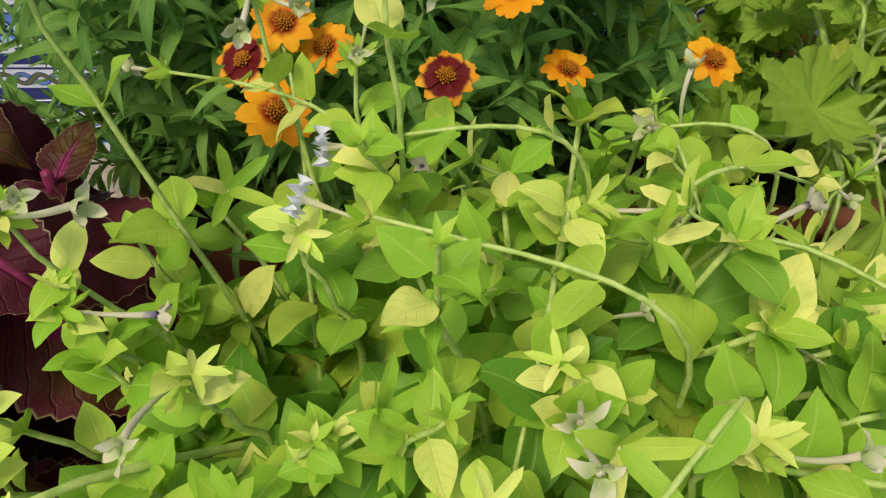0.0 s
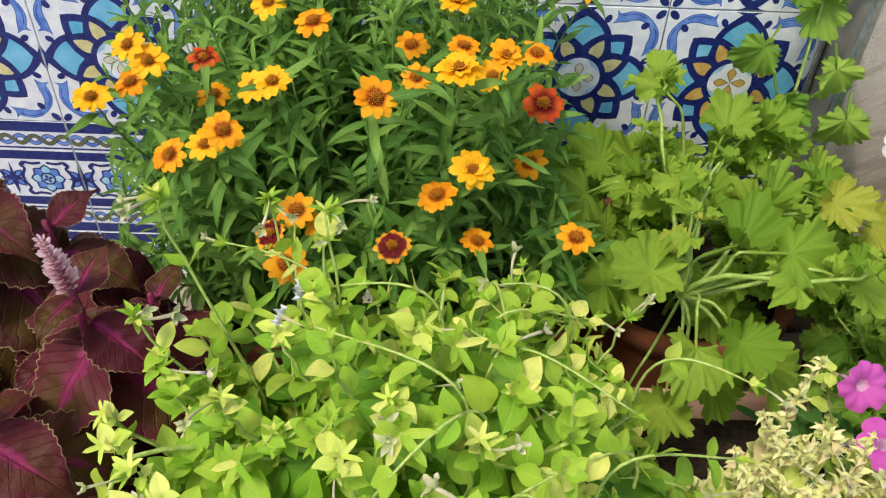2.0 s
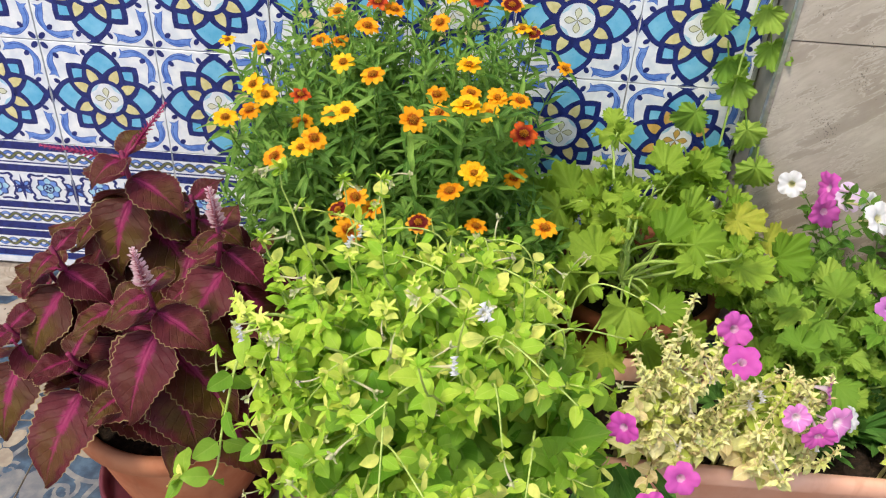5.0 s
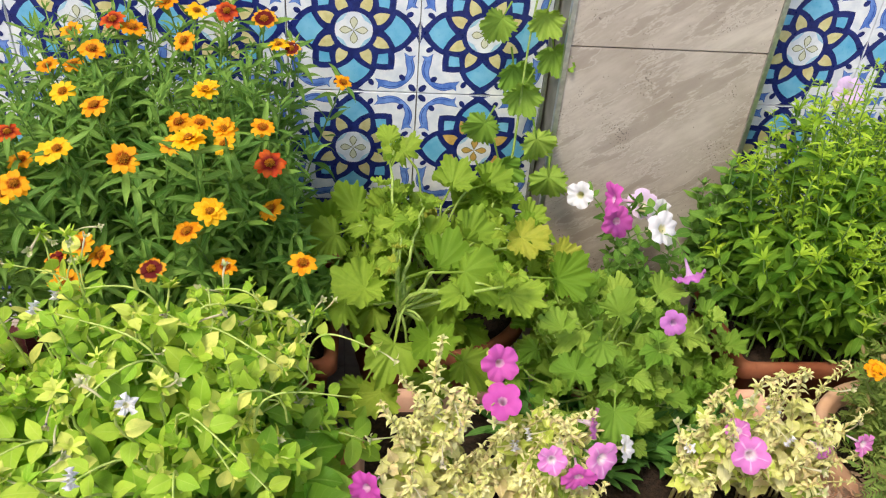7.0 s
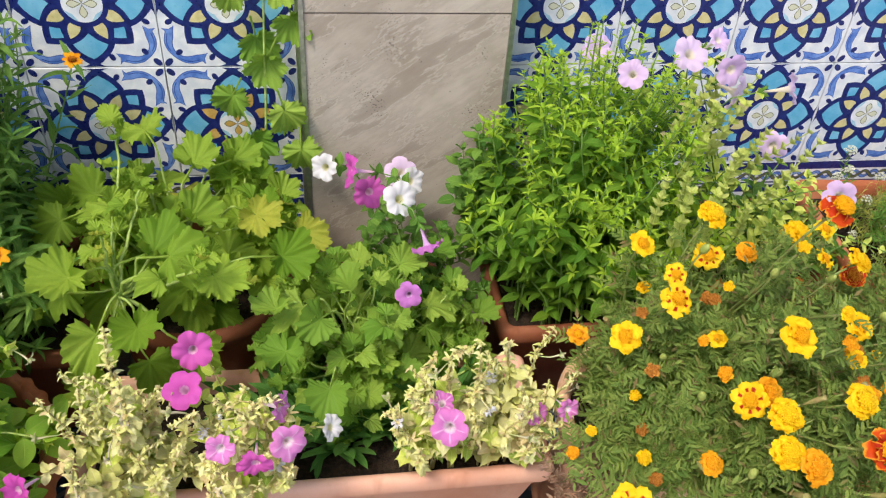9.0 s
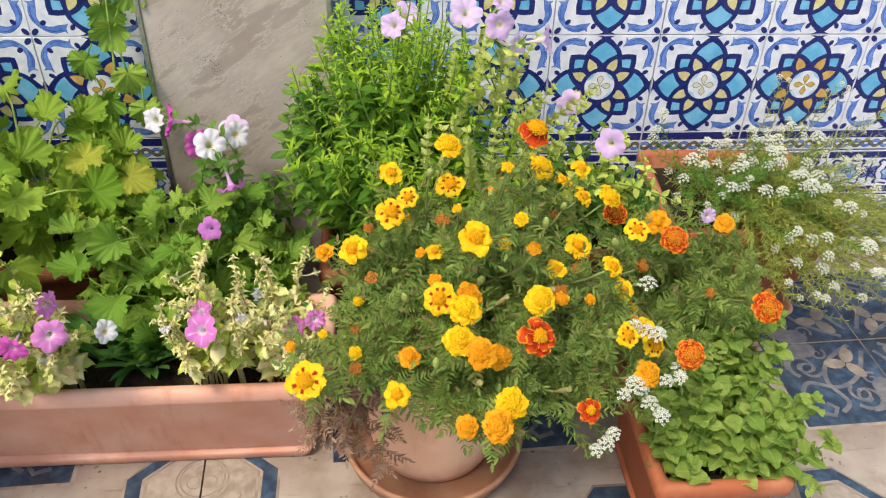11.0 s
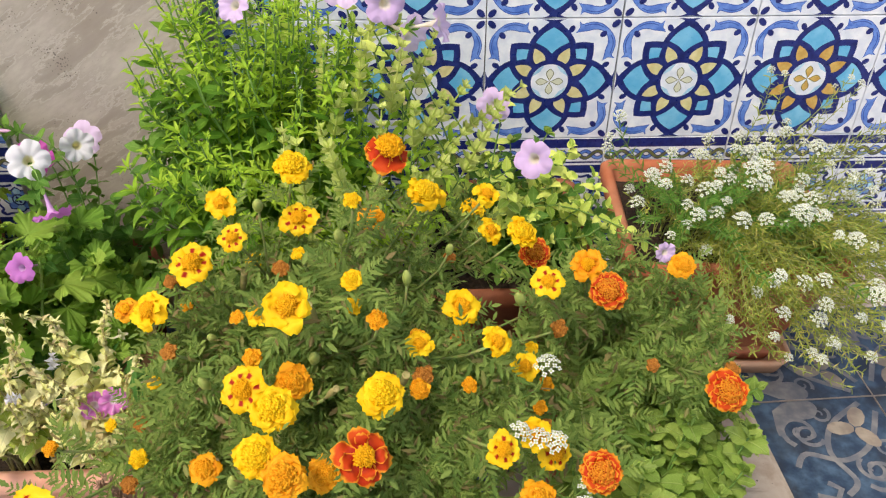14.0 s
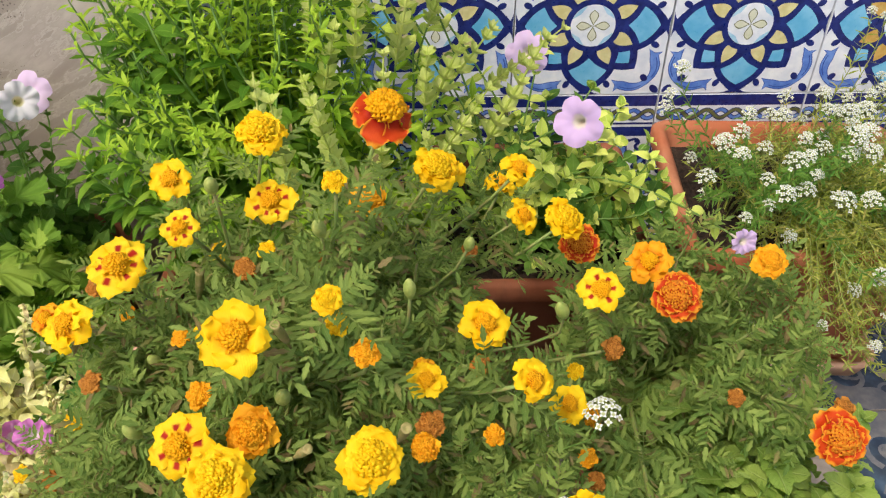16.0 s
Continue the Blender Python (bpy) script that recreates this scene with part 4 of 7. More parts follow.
class Plant:
    """Gathers stems, leaves and blooms of one plant and hangs them under one thing."""

    def __init__(self, name, label, category, at, stem_mat, leaf_name="leaf", group=""):
        self.ob = thing(name, label, category, at, group)
        self.at, self.stem_mat, self.leaf_name = Vector(at), stem_mat, leaf_name
        self.stalks, self.leaves, self.kinds = [], [], []

    def kind(self, shapes, mat):
        """Adds a family of leaf shapes and returns its number."""
        self.kinds.append(([mesh_of(self.leaf_name, *s[:2], [mat], s[2]) for s in shapes], shapes, mat))
        return len(self.kinds) - 1

    def stem(self, a, b, r0=0.002, r1=0.001, rise=0.5, lean=None, n=9, wob=0.0):
        a, b = Vector(a), Vector(b)
        d = (b - a).length
        end = Vector(lean) if lean is not None else ((b - a).normalized() * 0.5 + UP * 0.6)
        pts = bezier(a, a + UP * d * rise, b - end.normalized() * d * 0.3, b, n)
        if wob:
            for i in range(1, len(pts) - 1):
                pts[i] += Vector((rng.uniform(-1, 1), rng.uniform(-1, 1), rng.uniform(-1, 1))) * wob
        self.stalks.append((b.y - b.z, tube(pts, r0, r1, 5)))
        return pts

    def leaf(self, k, at, direction, up=UP, size=1.0, yscale=1.0):
        self.leaves.append((k, rng.randrange(len(self.kinds[k][0])), frame_of(at, direction, up, size, yscale)))

    def dress(self, pts, k, spacing, size0, size1, start=0.3, style=2, angle=65, flat=0.6, tip=None, jitter=0.25, tip_n=4):
        """Sets leaves along a stem: style leaves at each node, turned from node to node."""
        lens = [0.0]
        for p, q in zip(pts, pts[1:]):
            lens.append(lens[-1] + (q - p).length)
        total = lens[-1]
        s, turn = total * start, rng.uniform(0, 6.28)
        while s < total:
            i = max(j for j in range(len(lens)) if lens[j] <= s)
            i = min(i, len(pts) - 2)
            t = (s - lens[i]) / max(1e-6, lens[i + 1] - lens[i])
            p = pts[i].lerp(pts[i + 1], t)
            d = (pts[i + 1] - pts[i]).normalized()
            side = d.orthogonal().normalized()
            size = size0 + (size1 - size0) * s / total
            for q in range(style):
                a = turn + 2 * math.pi * q / style + rng.uniform(-jitter, jitter)
                out = Matrix.Rotation(a, 3, d) @ side
                ang = radians(angle * rng.uniform(0.75, 1.2))
                direction = d * math.cos(ang) + out * math.sin(ang)
                direction.z -= (1 - flat) * 0.25 * rng.random()
                up = (UP * flat + d * (1.05 - flat)) + Vector((rng.uniform(-0.3, 0.3), rng.uniform(-0.5, 0.15), 0))
                self.leaf(k, p, direction, up, size * rng.uniform(0.8, 1.2))
            turn += math.pi / 2 if style == 2 else 2.4
            s += spacing * rng.uniform(0.75, 1.25)
        if tip is not None:
            d = (pts[-1] - pts[-2]).normalized()
            side = d.orthogonal().normalized()
            for q in range(tip_n):
                out = Matrix.Rotation(q * 2.4 + turn, 3, d) @ side
                self.leaf(tip, pts[-1], d * 0.8 + out * rng.uniform(0.4, 0.9), d + UP * 0.4, size1 * rng.uniform(0.45, 0.75))

    def finish(self, most=240, stems=70, key=None, joined="foliage"):
        self.stalks.sort(key=lambda q: q[0])
        for _, (v, f, uv) in self.stalks[:stems]:
            part("stem", mesh_of("stem", v, f, [self.stem_mat], uv), self.ob)
        rest = Heap()
        for _, (v, f, uv) in self.stalks[stems:]:
            rest.add(v, f, uv)
        if rest.n:
            part("inner_stem", rest.mesh("inner_stem", [self.stem_mat]), self.ob, None, "", "stuff")

        def clear(q):
            m = q[2]
            mid = m.translation + m.col[0].xyz * 0.55
            end = m.translation + m.col[0].xyz * 0.9
            return all((mid - c).length > r and (end - c).length > r * 0.8 for c, r in BLOOMS)
        order = sorted([q for q in self.leaves if clear(q)], key=key or (lambda q: q[2][1][3] - q[2][2][3]))
        for k, i, m in order[:most]:
            part(self.leaf_name, self.kinds[k][0][i], self.ob, m)
        rest = Heap()
        mats = [q[2] for q in self.kinds]
        for k, i, m in order[most:]:
            s = self.kinds[k][1][i]
            rest.add(s[0], s[1], s[2], m, k)
        if rest.n:
            part(joined, rest.mesh(joined, mats), self.ob, None, "mass of small leaves", "stuff")


def dome(c, r, shell=0.6, low=-0.15):
    """A chance point near the surface of a bulging crown."""
    while True:
        d = Vector((rng.gauss(0, 1), rng.gauss(0, 1), rng.gauss(0, 1))).normalized()
        if d.z > low:
            break
    k = shell + (1 - shell) * rng.random() ** 0.5
    return Vector((c[0] + r[0] * d.x * k, c[1] + r[1] * d.y * k, c[2] + r[2] * d.z * k))


# ---- blooms ----
def facing(at, normal, spin=None, scale=1.0):
    n = Vector(normal).normalized()
    a = rng.uniform(0, 6.28) if spin is None else spin
    side = Matrix.Rotation(a, 3, n) @ n.orthogonal().normalized()
    return frame_of(at, side, n, scale)


def petal_set(L, W, shape, n=3, **kw):
    return [leaf_shape(L, W, shape, 6, 2, seed=s, **kw) for s in range(n)]


def dome_mesh(name, r, h, mat, bumps=60, size=0.0016, tall=1.6):
    """A rounded cushion set with small florets."""
    g = Heap()
    n, rings = 16, 4
    v, f = [(0, 0, h)], []
    for i in range(1, rings + 1):
        a = i / rings * math.pi / 2
        v += [(r * math.sin(a) * math.cos(2 * math.pi * k / n), r * math.sin(a) * math.sin(2 * math.pi * k / n), h * math.cos(a)) for k in range(n)]
    for k in range(n):
        f.append((0, 1 + k, 1 + (k + 1) % n))
        for i in range(rings - 1):
            b = 1 + i * n
            f.append((b + k, b + n + k, b + n + (k + 1) % n, b + (k + 1) % n))
    g.add(v, f, [(0.1, 0.5)] * len(v))
    for k in range(bumps):
        t = math.sqrt((k + 0.5) / bumps)
        a = k * 2.39996
        p = Vector((r * t * math.cos(a), r * t * math.sin(a), h * math.sqrt(max(0, 1 - t * t))))
        d = (p + Vector((0, 0, r * 0.9))).normalized()
        m = frame_of(p, d, (0.3, 0.2, 1))
        s = size * rng.uniform(0.8, 1.3)
        q = [(0, s * 0.5, 0), (0, -s * 0.25, s * 0.43), (0, -s * 0.25, -s * 0.43), (s * tall, s * 0.75, 0), (s * tall, -s * 0.38, s * 0.65), (s * tall, -s * 0.38, -s * 0.65)]
        g.add(q, [(0, 1, 4, 3), (1, 2, 5, 4), (2, 0, 3, 5), (3, 4, 5)], [(0.3, 0.5)] * 3 + [(0.9, 0.5)] * 3, m)
    return g.mesh(name, [mat])


def corolla(R, tube_len, mat, seed=0, lobes=5, cut=0.10, ruffle=0.10, throat=0.16):
    """A trumpet that opens into a ruffled five-lobed disc facing +Z."""
    r = random.Random(seed)
    ph = r.uniform(0, 6)
    v, f, uv = [], [], []
    n = 40
    prof = [(0.06, -tube_len, 0.0), (0.07, -tube_len * 0.8, 0.0), (0.10, -tube_len * 0.5, 0.02), (0.15, -tube_len * 0.30, 0.05), (throat + 0.05, -0.30 * R, 0.12), (0.36, -0.14 * R, 0.3), (0.57, -0.02 * R, 0.5), (0.79, 0.04 * R, 0.75), (1.0, 0.0, 1.0)]
    for q, z, t in prof:
        for k in range(n):
            a = 2 * math.pi * k / n
            lob = 1 - cut * t ** 3 * (1 - abs(math.cos(a * lobes / 2))) ** 2 * 2.2
            zz = z + R * ruffle * t * t * math.sin(lobes * 2 * a + ph) + R * 0.06 * t * math.sin(2 * a + ph)
            zz -= R * 0.06 * t * (1 - abs(math.cos(a * lobes / 2))) ** 3
            v.append((R * q * lob * math.cos(a), R * q * lob * math.sin(a), zz))
            uv.append((t, k / n))
    for i in range(len(prof) - 1):
        for k in range(n):
            c = (k + 1) % n
            f.append((i * n + k, i * n + c, (i + 1) * n + c, (i + 1) * n + k))
    bend = r.uniform(-0.35, 0.35) / R
    turn = r.uniform(0, 6)
    for i, (x, y, z) in enumerate(v):
        q = x * math.cos(turn) + y * math.sin(turn)
        v[i] = (x, y, z - bend * q * q * (1 if z > -0.2 * R else 0))
    return mesh_of("corolla", v, f, [mat], uv)


def calyx_mesh(size, mat, depth):
    h = Heap()
    for k in range(5):
        a = k * 2 * math.pi / 5
        v, f, uv = leaf_shape(size, size * 0.16, strap, 5, 1, 0.3, 0.2)
        h.add(v, f, uv, frame_of((0, 0, -depth), (math.cos(a) * 0.6, math.sin(a) * 0.6, 0.8), (-math.cos(a), -math.sin(a), 0.6)))
    return h.mesh("calyx", [mat])


def rayed(plant, at, normal, centre, rows, spin=0.0, scale=1.0, label=""):
    """A daisy-like bloom: a centre with petals as its own pieces. rows: (petal meshes, count, lift, foot radius, scale)."""
    m = facing(at, normal, rng.uniform(0, 6.28), scale)
    BLOOMS.append((Vector(at) + Vector(normal).normalized() * 0.016, 0.027 * scale))
    head = part("flower", centre, plant.ob, m, label)
    for meshes, count, lift, r0, s in rows:
        off = rng.uniform(0, 6.28)
        for k in range(count):
            a = off + 2 * math.pi * k / count + rng.uniform(-0.13, 0.13)
            up = lift + rng.uniform(-0.2, 0.2)
            d = Vector((math.cos(a) * math.cos(up), math.sin(a) * math.cos(up), math.sin(up)))
            q = frame_of((r0 * math.cos(a), r0 * math.sin(a), 0.0005 + 0.3 * r0 * up), d, (-math.cos(a) * math.sin(up), -math.sin(a) * math.sin(up), math.cos(up)), s * rng.uniform(0.86, 1.1))
            part("petal", rng.choice(meshes), head, m @ q)
    return head


def wilted(seed, mat, length=0.030):
    """A limp narrow trumpet whose lobes have closed up."""
    r = random.Random(seed)
    h = Heap()
    bend = Vector((r.uniform(-0.3, 0.3), r.uniform(-0.3, 0.3), 0)) * length
    pts = bezier(Vector((0, 0, -length)), Vector((0, 0, -length * 0.6)), bend * 0.3 + Vector((0, 0, -length * 0.3)), bend, 7)
    v, f, uv = tube(pts, 0.0007, 0.0015, 7)
    h.add(v, f, uv)
    for k in range(5):
        a = k * 1.257 + r.uniform(-0.3, 0.3)
        v, f, uv = leaf_shape(r.uniform(0.006, 0.011), 0.0026, broad, 5, 1, 0.5, r.uniform(-1.2, 1.6), 0.3, seed=k)
        h.add(v, f, uv, frame_of(bend + Vector((math.cos(a), math.sin(a), 0)) * 0.0016, (math.cos(a) * 0.5, math.sin(a) * 0.5, r.uniform(0.2, 1.0)), (-math.cos(a), -math.sin(a), 0.4)))
    return h.mesh("withered_corolla", [mat])


def star_shape(size=1.0, seed=0):
    """Five narrow sepals left on the stalk when the trumpet has dropped."""
    r = random.Random(seed)
    h = Heap()
    for k in range(5):
        a = k * 1.257 + r.uniform(-0.2, 0.2)
        v, f, uv = leaf_shape(size * r.uniform(0.8, 1.1), size * 0.13, strap, 5, 1, 0.3, r.uniform(-0.2, 0.9))
        h.add(v, f, uv, frame_of((0, 0, 0), (r.uniform(0.5, 0.9), math.cos(a) * 0.75, math.sin(a) * 0.75), (0.8, -math.cos(a), -math.sin(a))))
    return np.concatenate(h.v), h.f, np.concatenate(h.uv)

# ---- leaf and petal materials ----
L_LIME = leaf_mat("lime_leaf", "62982c", "a2c64c", "bcd46c", 0.46, 0.36, 8, 0.25, odd="ccda58", odd_share=0.12, speck=90.0)
L_LIME_TIP = leaf_mat("lime_bract", "88ba34", "c2d852", "d8e480", 0.36, 0.45, 6, 0.25, odd="ecea80", odd_share=0.12)
L_ZIN = leaf_mat("zinnia_leaf", "4c7a30", "88ae4e", "a2c06e", 0.36, 0.5, 4, 0.4)
L_GER = leaf_mat("geranium_leaf", "6f962c", "a4bf48", "c0d070", 0.42, 0.6, 7, 0.2, palmate=True, odd="b5b84a", odd_share=0.03, relief=0.15)
L_GER2 = leaf_mat("green_geranium_leaf", "6c9834", "a0bc50", "b8cc72", 0.40, 0.6, 7, 0.2, palmate=True, relief=0.15)
L_COL = leaf_mat("coleus_leaf", "4e1c24", "783840", "964458", 0.32, 0.42, 9, 0.16, edge="a89468", heart="983060", odd="563028", odd_share=0.3, relief=1.0, speck=200.0, olive="5e4c20")
L_BASIL = leaf_mat("basil_leaf", "4c7c24", "80a834", "98bc4e", 0.44, 0.62, 7, 0.35)
L_BASIL_TOP = leaf_mat("basil_bract", "8cb830", "bcd848", "cce070", 0.45, 0.45, 5, 0.3)
L_SPIKE = leaf_mat("pale_bract", "b4c858", "dee490", "e8eaac", 0.4, 0.6, 4, 0.2)
L_PALE = leaf_mat("faded_leaf", "ccd074", "f4eeb8", "f4f0cc", 0.20, 0.6, 6, 0.3, odd="d8c490", odd_share=0.14)
L_VAR = leaf_mat("variegated_leaf", "b4cc50", "e4e87c", "eeecac", 0.22, 0.55, 6, 0.3, edge="e8e4a8", odd="7c9c38", odd_share=0.2)
L_PET = leaf_mat("petunia_leaf", "4a7a2e", "7aa244", "9db865", 0.33, 0.55, 6, 0.35)
L_DARK = leaf_mat("strap_leaf", "467834", "6c9c4a", "88b064", 0.28, 0.5, 2, 0.35)
L_MAR = leaf_mat("marigold_leaf", "527230", "98ac56", "aebe70", 0.38, 0.6, 3, 0.3, odd="86704c", odd_share=0.07)
L_MINT = leaf_mat("mint_leaf", "769a40", "b0c662", "c4d484", 0.40, 0.55, 8, 0.5, relief=0.9)
L_ALY = leaf_mat("alyssum_leaf", "7a9238", "c2c45c", "d0ce80", 0.38, 0.6, 2, 0.2, odd="c4b868", odd_share=0.15)
S_LIME = plain_mat("lime_stem", "b4c46c", "8eaa48", 200, 0.5)
S_GREEN = plain_mat("green_stem", "5f8638", "7c9c4c", 200, 0.5)
S_GER = plain_mat("geranium_stem", "86a448", "a8bc66", 150, 0.5)
S_COL = plain_mat("coleus_stem", "8c2a52", "6e2040", 150, 0.45)
S_PALE = plain_mat("faded_stem", "b8ab78", "9c9a5c", 200, 0.6)
S_MAR = plain_mat("marigold_stem", "7a944a", "8a8450", 160, 0.5)
P_ZIN = petal_mat("zinnia_orange", "a83c0a", "ee960e", 0.10, 0.42, "f8b420")
P_ZIN2 = petal_mat("zinnia_yellow", "d87c0a", "f8b410", 0.05, 0.32, "fccc2a")
P_ZIN3 = petal_mat("zinnia_maroon", "6a1412", "ee9c20", 0.58, 0.78, "f0b030")
P_ZIN4 = petal_mat("zinnia_red", "7c1410", "cc4418", 0.2, 0.7, "d86a20")
C_ZIN = petal_mat("zinnia_centre", "5a2810", "c47c1c", 0.3, 0.8)
P_MAR = petal_mat("marigold_yellow", "e69c08", "f6c20e", 0.05, 0.45, "f9d420")
P_MAR2 = petal_mat("marigold_blotched", "e8a808", "f8c818", 0.1, 0.3, "fad428", blotch="a8200a")
P_MAR3 = petal_mat("marigold_orange", "dc7c08", "f0a014", 0.1, 0.6, "f4b424")
P_MAR4 = petal_mat("marigold_red", "a42008", "c2320c", 0.1, 0.7, "d04c10", edge="e89c28")
P_DRY = petal_mat("marigold_dry", "7c4a20", "b0702c", 0.2, 0.8, "c88838")
C_MAR = petal_mat("marigold_centre", "cc7c08", "f4b414", 0.2, 0.7)
P_PINK = petal_mat("petunia_pink", "f2e4ec", "d87cc8", 0.10, 0.34, "e08ed2", star="e8b4e0", trans=0.35)
P_MAG = petal_mat("petunia_magenta", "ecc4e0", "cc50b4", 0.06, 0.2, "d662bc", trans=0.35)
P_VIOLET = petal_mat("petunia_violet", "e0b4e4", "c874cc", 0.08, 0.2, "d284d4", trans=0.35)
P_LILAC = petal_mat("petunia_lilac", "eee4d4", "e0c0ec", 0.10, 0.3, "ecd6f4", trans=0.4)
P_WHITE = petal_mat("petunia_white", "dcd8a8", "eceaf0", 0.08, 0.25, "f0f0f4", trans=0.4)
P_WILT = petal_mat("wilted_trumpet", "b8c484", "d4cca4", 0.2, 0.9, "e0d8bc")
P_WILTV = petal_mat("withered_violet", "d4ccac", "7a6c90", 0.82, 1.0, "544a68")
P_ALY = petal_mat("alyssum_white", "b4bc80", "dce0d8", 0.2, 0.55, "e8eae4")
P_SPIKE = petal_mat("coleus_spike", "b06874", "ecd8dc", 0.2, 0.7, "d4a8b8")
P_SPIKE2 = petal_mat("coleus_bud", "982c5c", "cc5c88", 0.2, 0.8)

# ---- lime green plant ----
S_OV = [leaf_shape(1.0, 0.33, ovate, 9, 2, 0.22, c, 0.10, stalk=0.10, seed=i) for i, c in enumerate((0.3, 0.6, 0.9, 0.1))]
S_BR = [leaf_shape(1.0, 0.37, broad, 9, 2, 0.18, c, 0.12, stalk=0.12, seed=i) for i, c in enumerate((0.3, 0.7, 1.0))]
S_LN = [leaf_shape(1.0, 0.16, lance, 8, 2, 0.3, c, 0.10, seed=i) for i, c in enumerate((0.2, 0.6, 1.0))]
lime = Plant("lime_tobacco_plant", "lime green leafy plant with pale wilting trumpet flowers", "plant", (-0.284, -0.55, 0.22), S_LIME)
k_big, k_tip, k_nar = lime.kind(S_BR + S_OV, L_LIME), lime.kind(S_OV, L_LIME_TIP), lime.kind(S_LN, L_LIME_TIP)
STARS = [star_shape(1.0, s) for s in range(4)]
k_star = lime.kind(STARS, L_LIME_TIP)
wilt, wilt_b, wilt2 = wilted(1, P_WILT, 0.034), wilted(5, P_WILT, 0.026), wilted(2, P_WILTV, 0.030)
white_trumpet = corolla(0.0105, 0.034, P_WHITE, 3, ruffle=0.45, cut=0.35)
bud_calyx = calyx_mesh(0.016, L_LIME_TIP, 0.036)


def lime_bloom(p, d, mesh):
    m = facing(p, d, None, rng.uniform(0.6, 0.95))
    head = part("flower", mesh, lime.ob, m)
    part("calyx", bud_calyx, head, m)


for i in range(160):
    a = rng.uniform(0, 6.28)
    q = math.sqrt(rng.random()) * 0.13
    base = Vector((-0.284 + q * math.cos(a), -0.55 + q * math.sin(a), 0.225))
    tip = dome((-0.285, -0.635, 0.33), (0.225, 0.225, 0.215), 0.6, -0.15)
    if tip.y > -0.44:
        tip.z -= 0.06
    if tip.x > -0.13:
        tip.x -= 0.035
    tip.x = max(tip.x, -0.455 + 0.02 * rng.random())
    if tip.y < -0.70:
        tip.z = max(tip.z, 0.30)
    out = Vector((tip.x + 0.285, tip.y + 0.62, 0.12))
    pts = lime.stem(base, tip, 0.0026, 0.0012, 0.45, out)
    lime.dress(pts, k_big if i % 4 else k_tip, 0.032, 0.058 if i % 3 else 0.080, 0.026, 0.22, 2, 62, 0.74, tip=k_tip if i % 3 else k_nar, tip_n=5)
    if i % 3 == 0:
        far = tip + Vector((rng.uniform(-0.02, 0.02), rng.uniform(-0.02, 0.01), rng.uniform(0.02, 0.05)))
        more = lime.stem(tip, far, 0.0012, 0.0008, 0.3)
        lime.dress(more, k_tip, 0.016, 0.020, 0.014, 0.3, 2, 55, 0.6, tip=k_nar, tip_n=5)
    if i % 2:
        d = Vector((rng.uniform(-1, 1), rng.uniform(-1, 0.3), rng.uniform(0.1, 1.2))).normalized()
        lime.stem(tip, tip + d * 0.025, 0.0010, 0.0008, 0.2)
        lime.leaf(k_star, tip + d * 0.024, d, UP, rng.uniform(0.016, 0.024))
    if i % 7 == 0:
        d = Vector((rng.uniform(-1, 1), rng.uniform(-1, 0.3), rng.uniform(-0.3, 0.9)))
        lime_bloom(tip + d.normalized() * 0.03, d, rng.choice((wilt, wilt, wilt_b, wilt_b, wilt, wilt2)))
# long leggy shoots above the crown
for x, y, z, bx, by in ((-0.43, -0.74, 0.545, -0.36, -0.66), (-0.288, -0.845, 0.61, -0.26, -0.72), (-0.254, -0.775, 0.60, -0.27, -0.68), (-0.35, -0.56, 0.60, -0.33, -0.58), (-0.46, -0.55, 0.60, -0.40, -0.58),
                        (-0.22, -0.52, 0.50, -0.25, -0.56), (-0.40, -0.50, 0.56, -0.36, -0.55), (-0.13, -0.52, 0.47, -0.18, -0.56), (-0.36, -0.52, 0.535, -0.34, -0.56), (-0.47, -0.60, 0.54, -0.40, -0.60)):
    p = Vector((x, y, z))
    pts = lime.stem((bx, by, 0.36), p, 0.0018, 0.0009, 0.5, wob=0.002)
    lime.dress(pts, k_tip, 0.045, 0.030, 0.020, 0.35, 2, 60, 0.6, tip=k_nar, tip_n=6)
    for k in range(2):
        d = Vector((rng.uniform(-1, 1), rng.uniform(-1, 0.5), rng.uniform(-0.2, 0.8)))
        lime_bloom(p + d.normalized() * 0.028, d, white_trumpet if k == 1 and y < -0.7 else wilt2 if k == 1 and rng.random() < 0.3 else wilt)
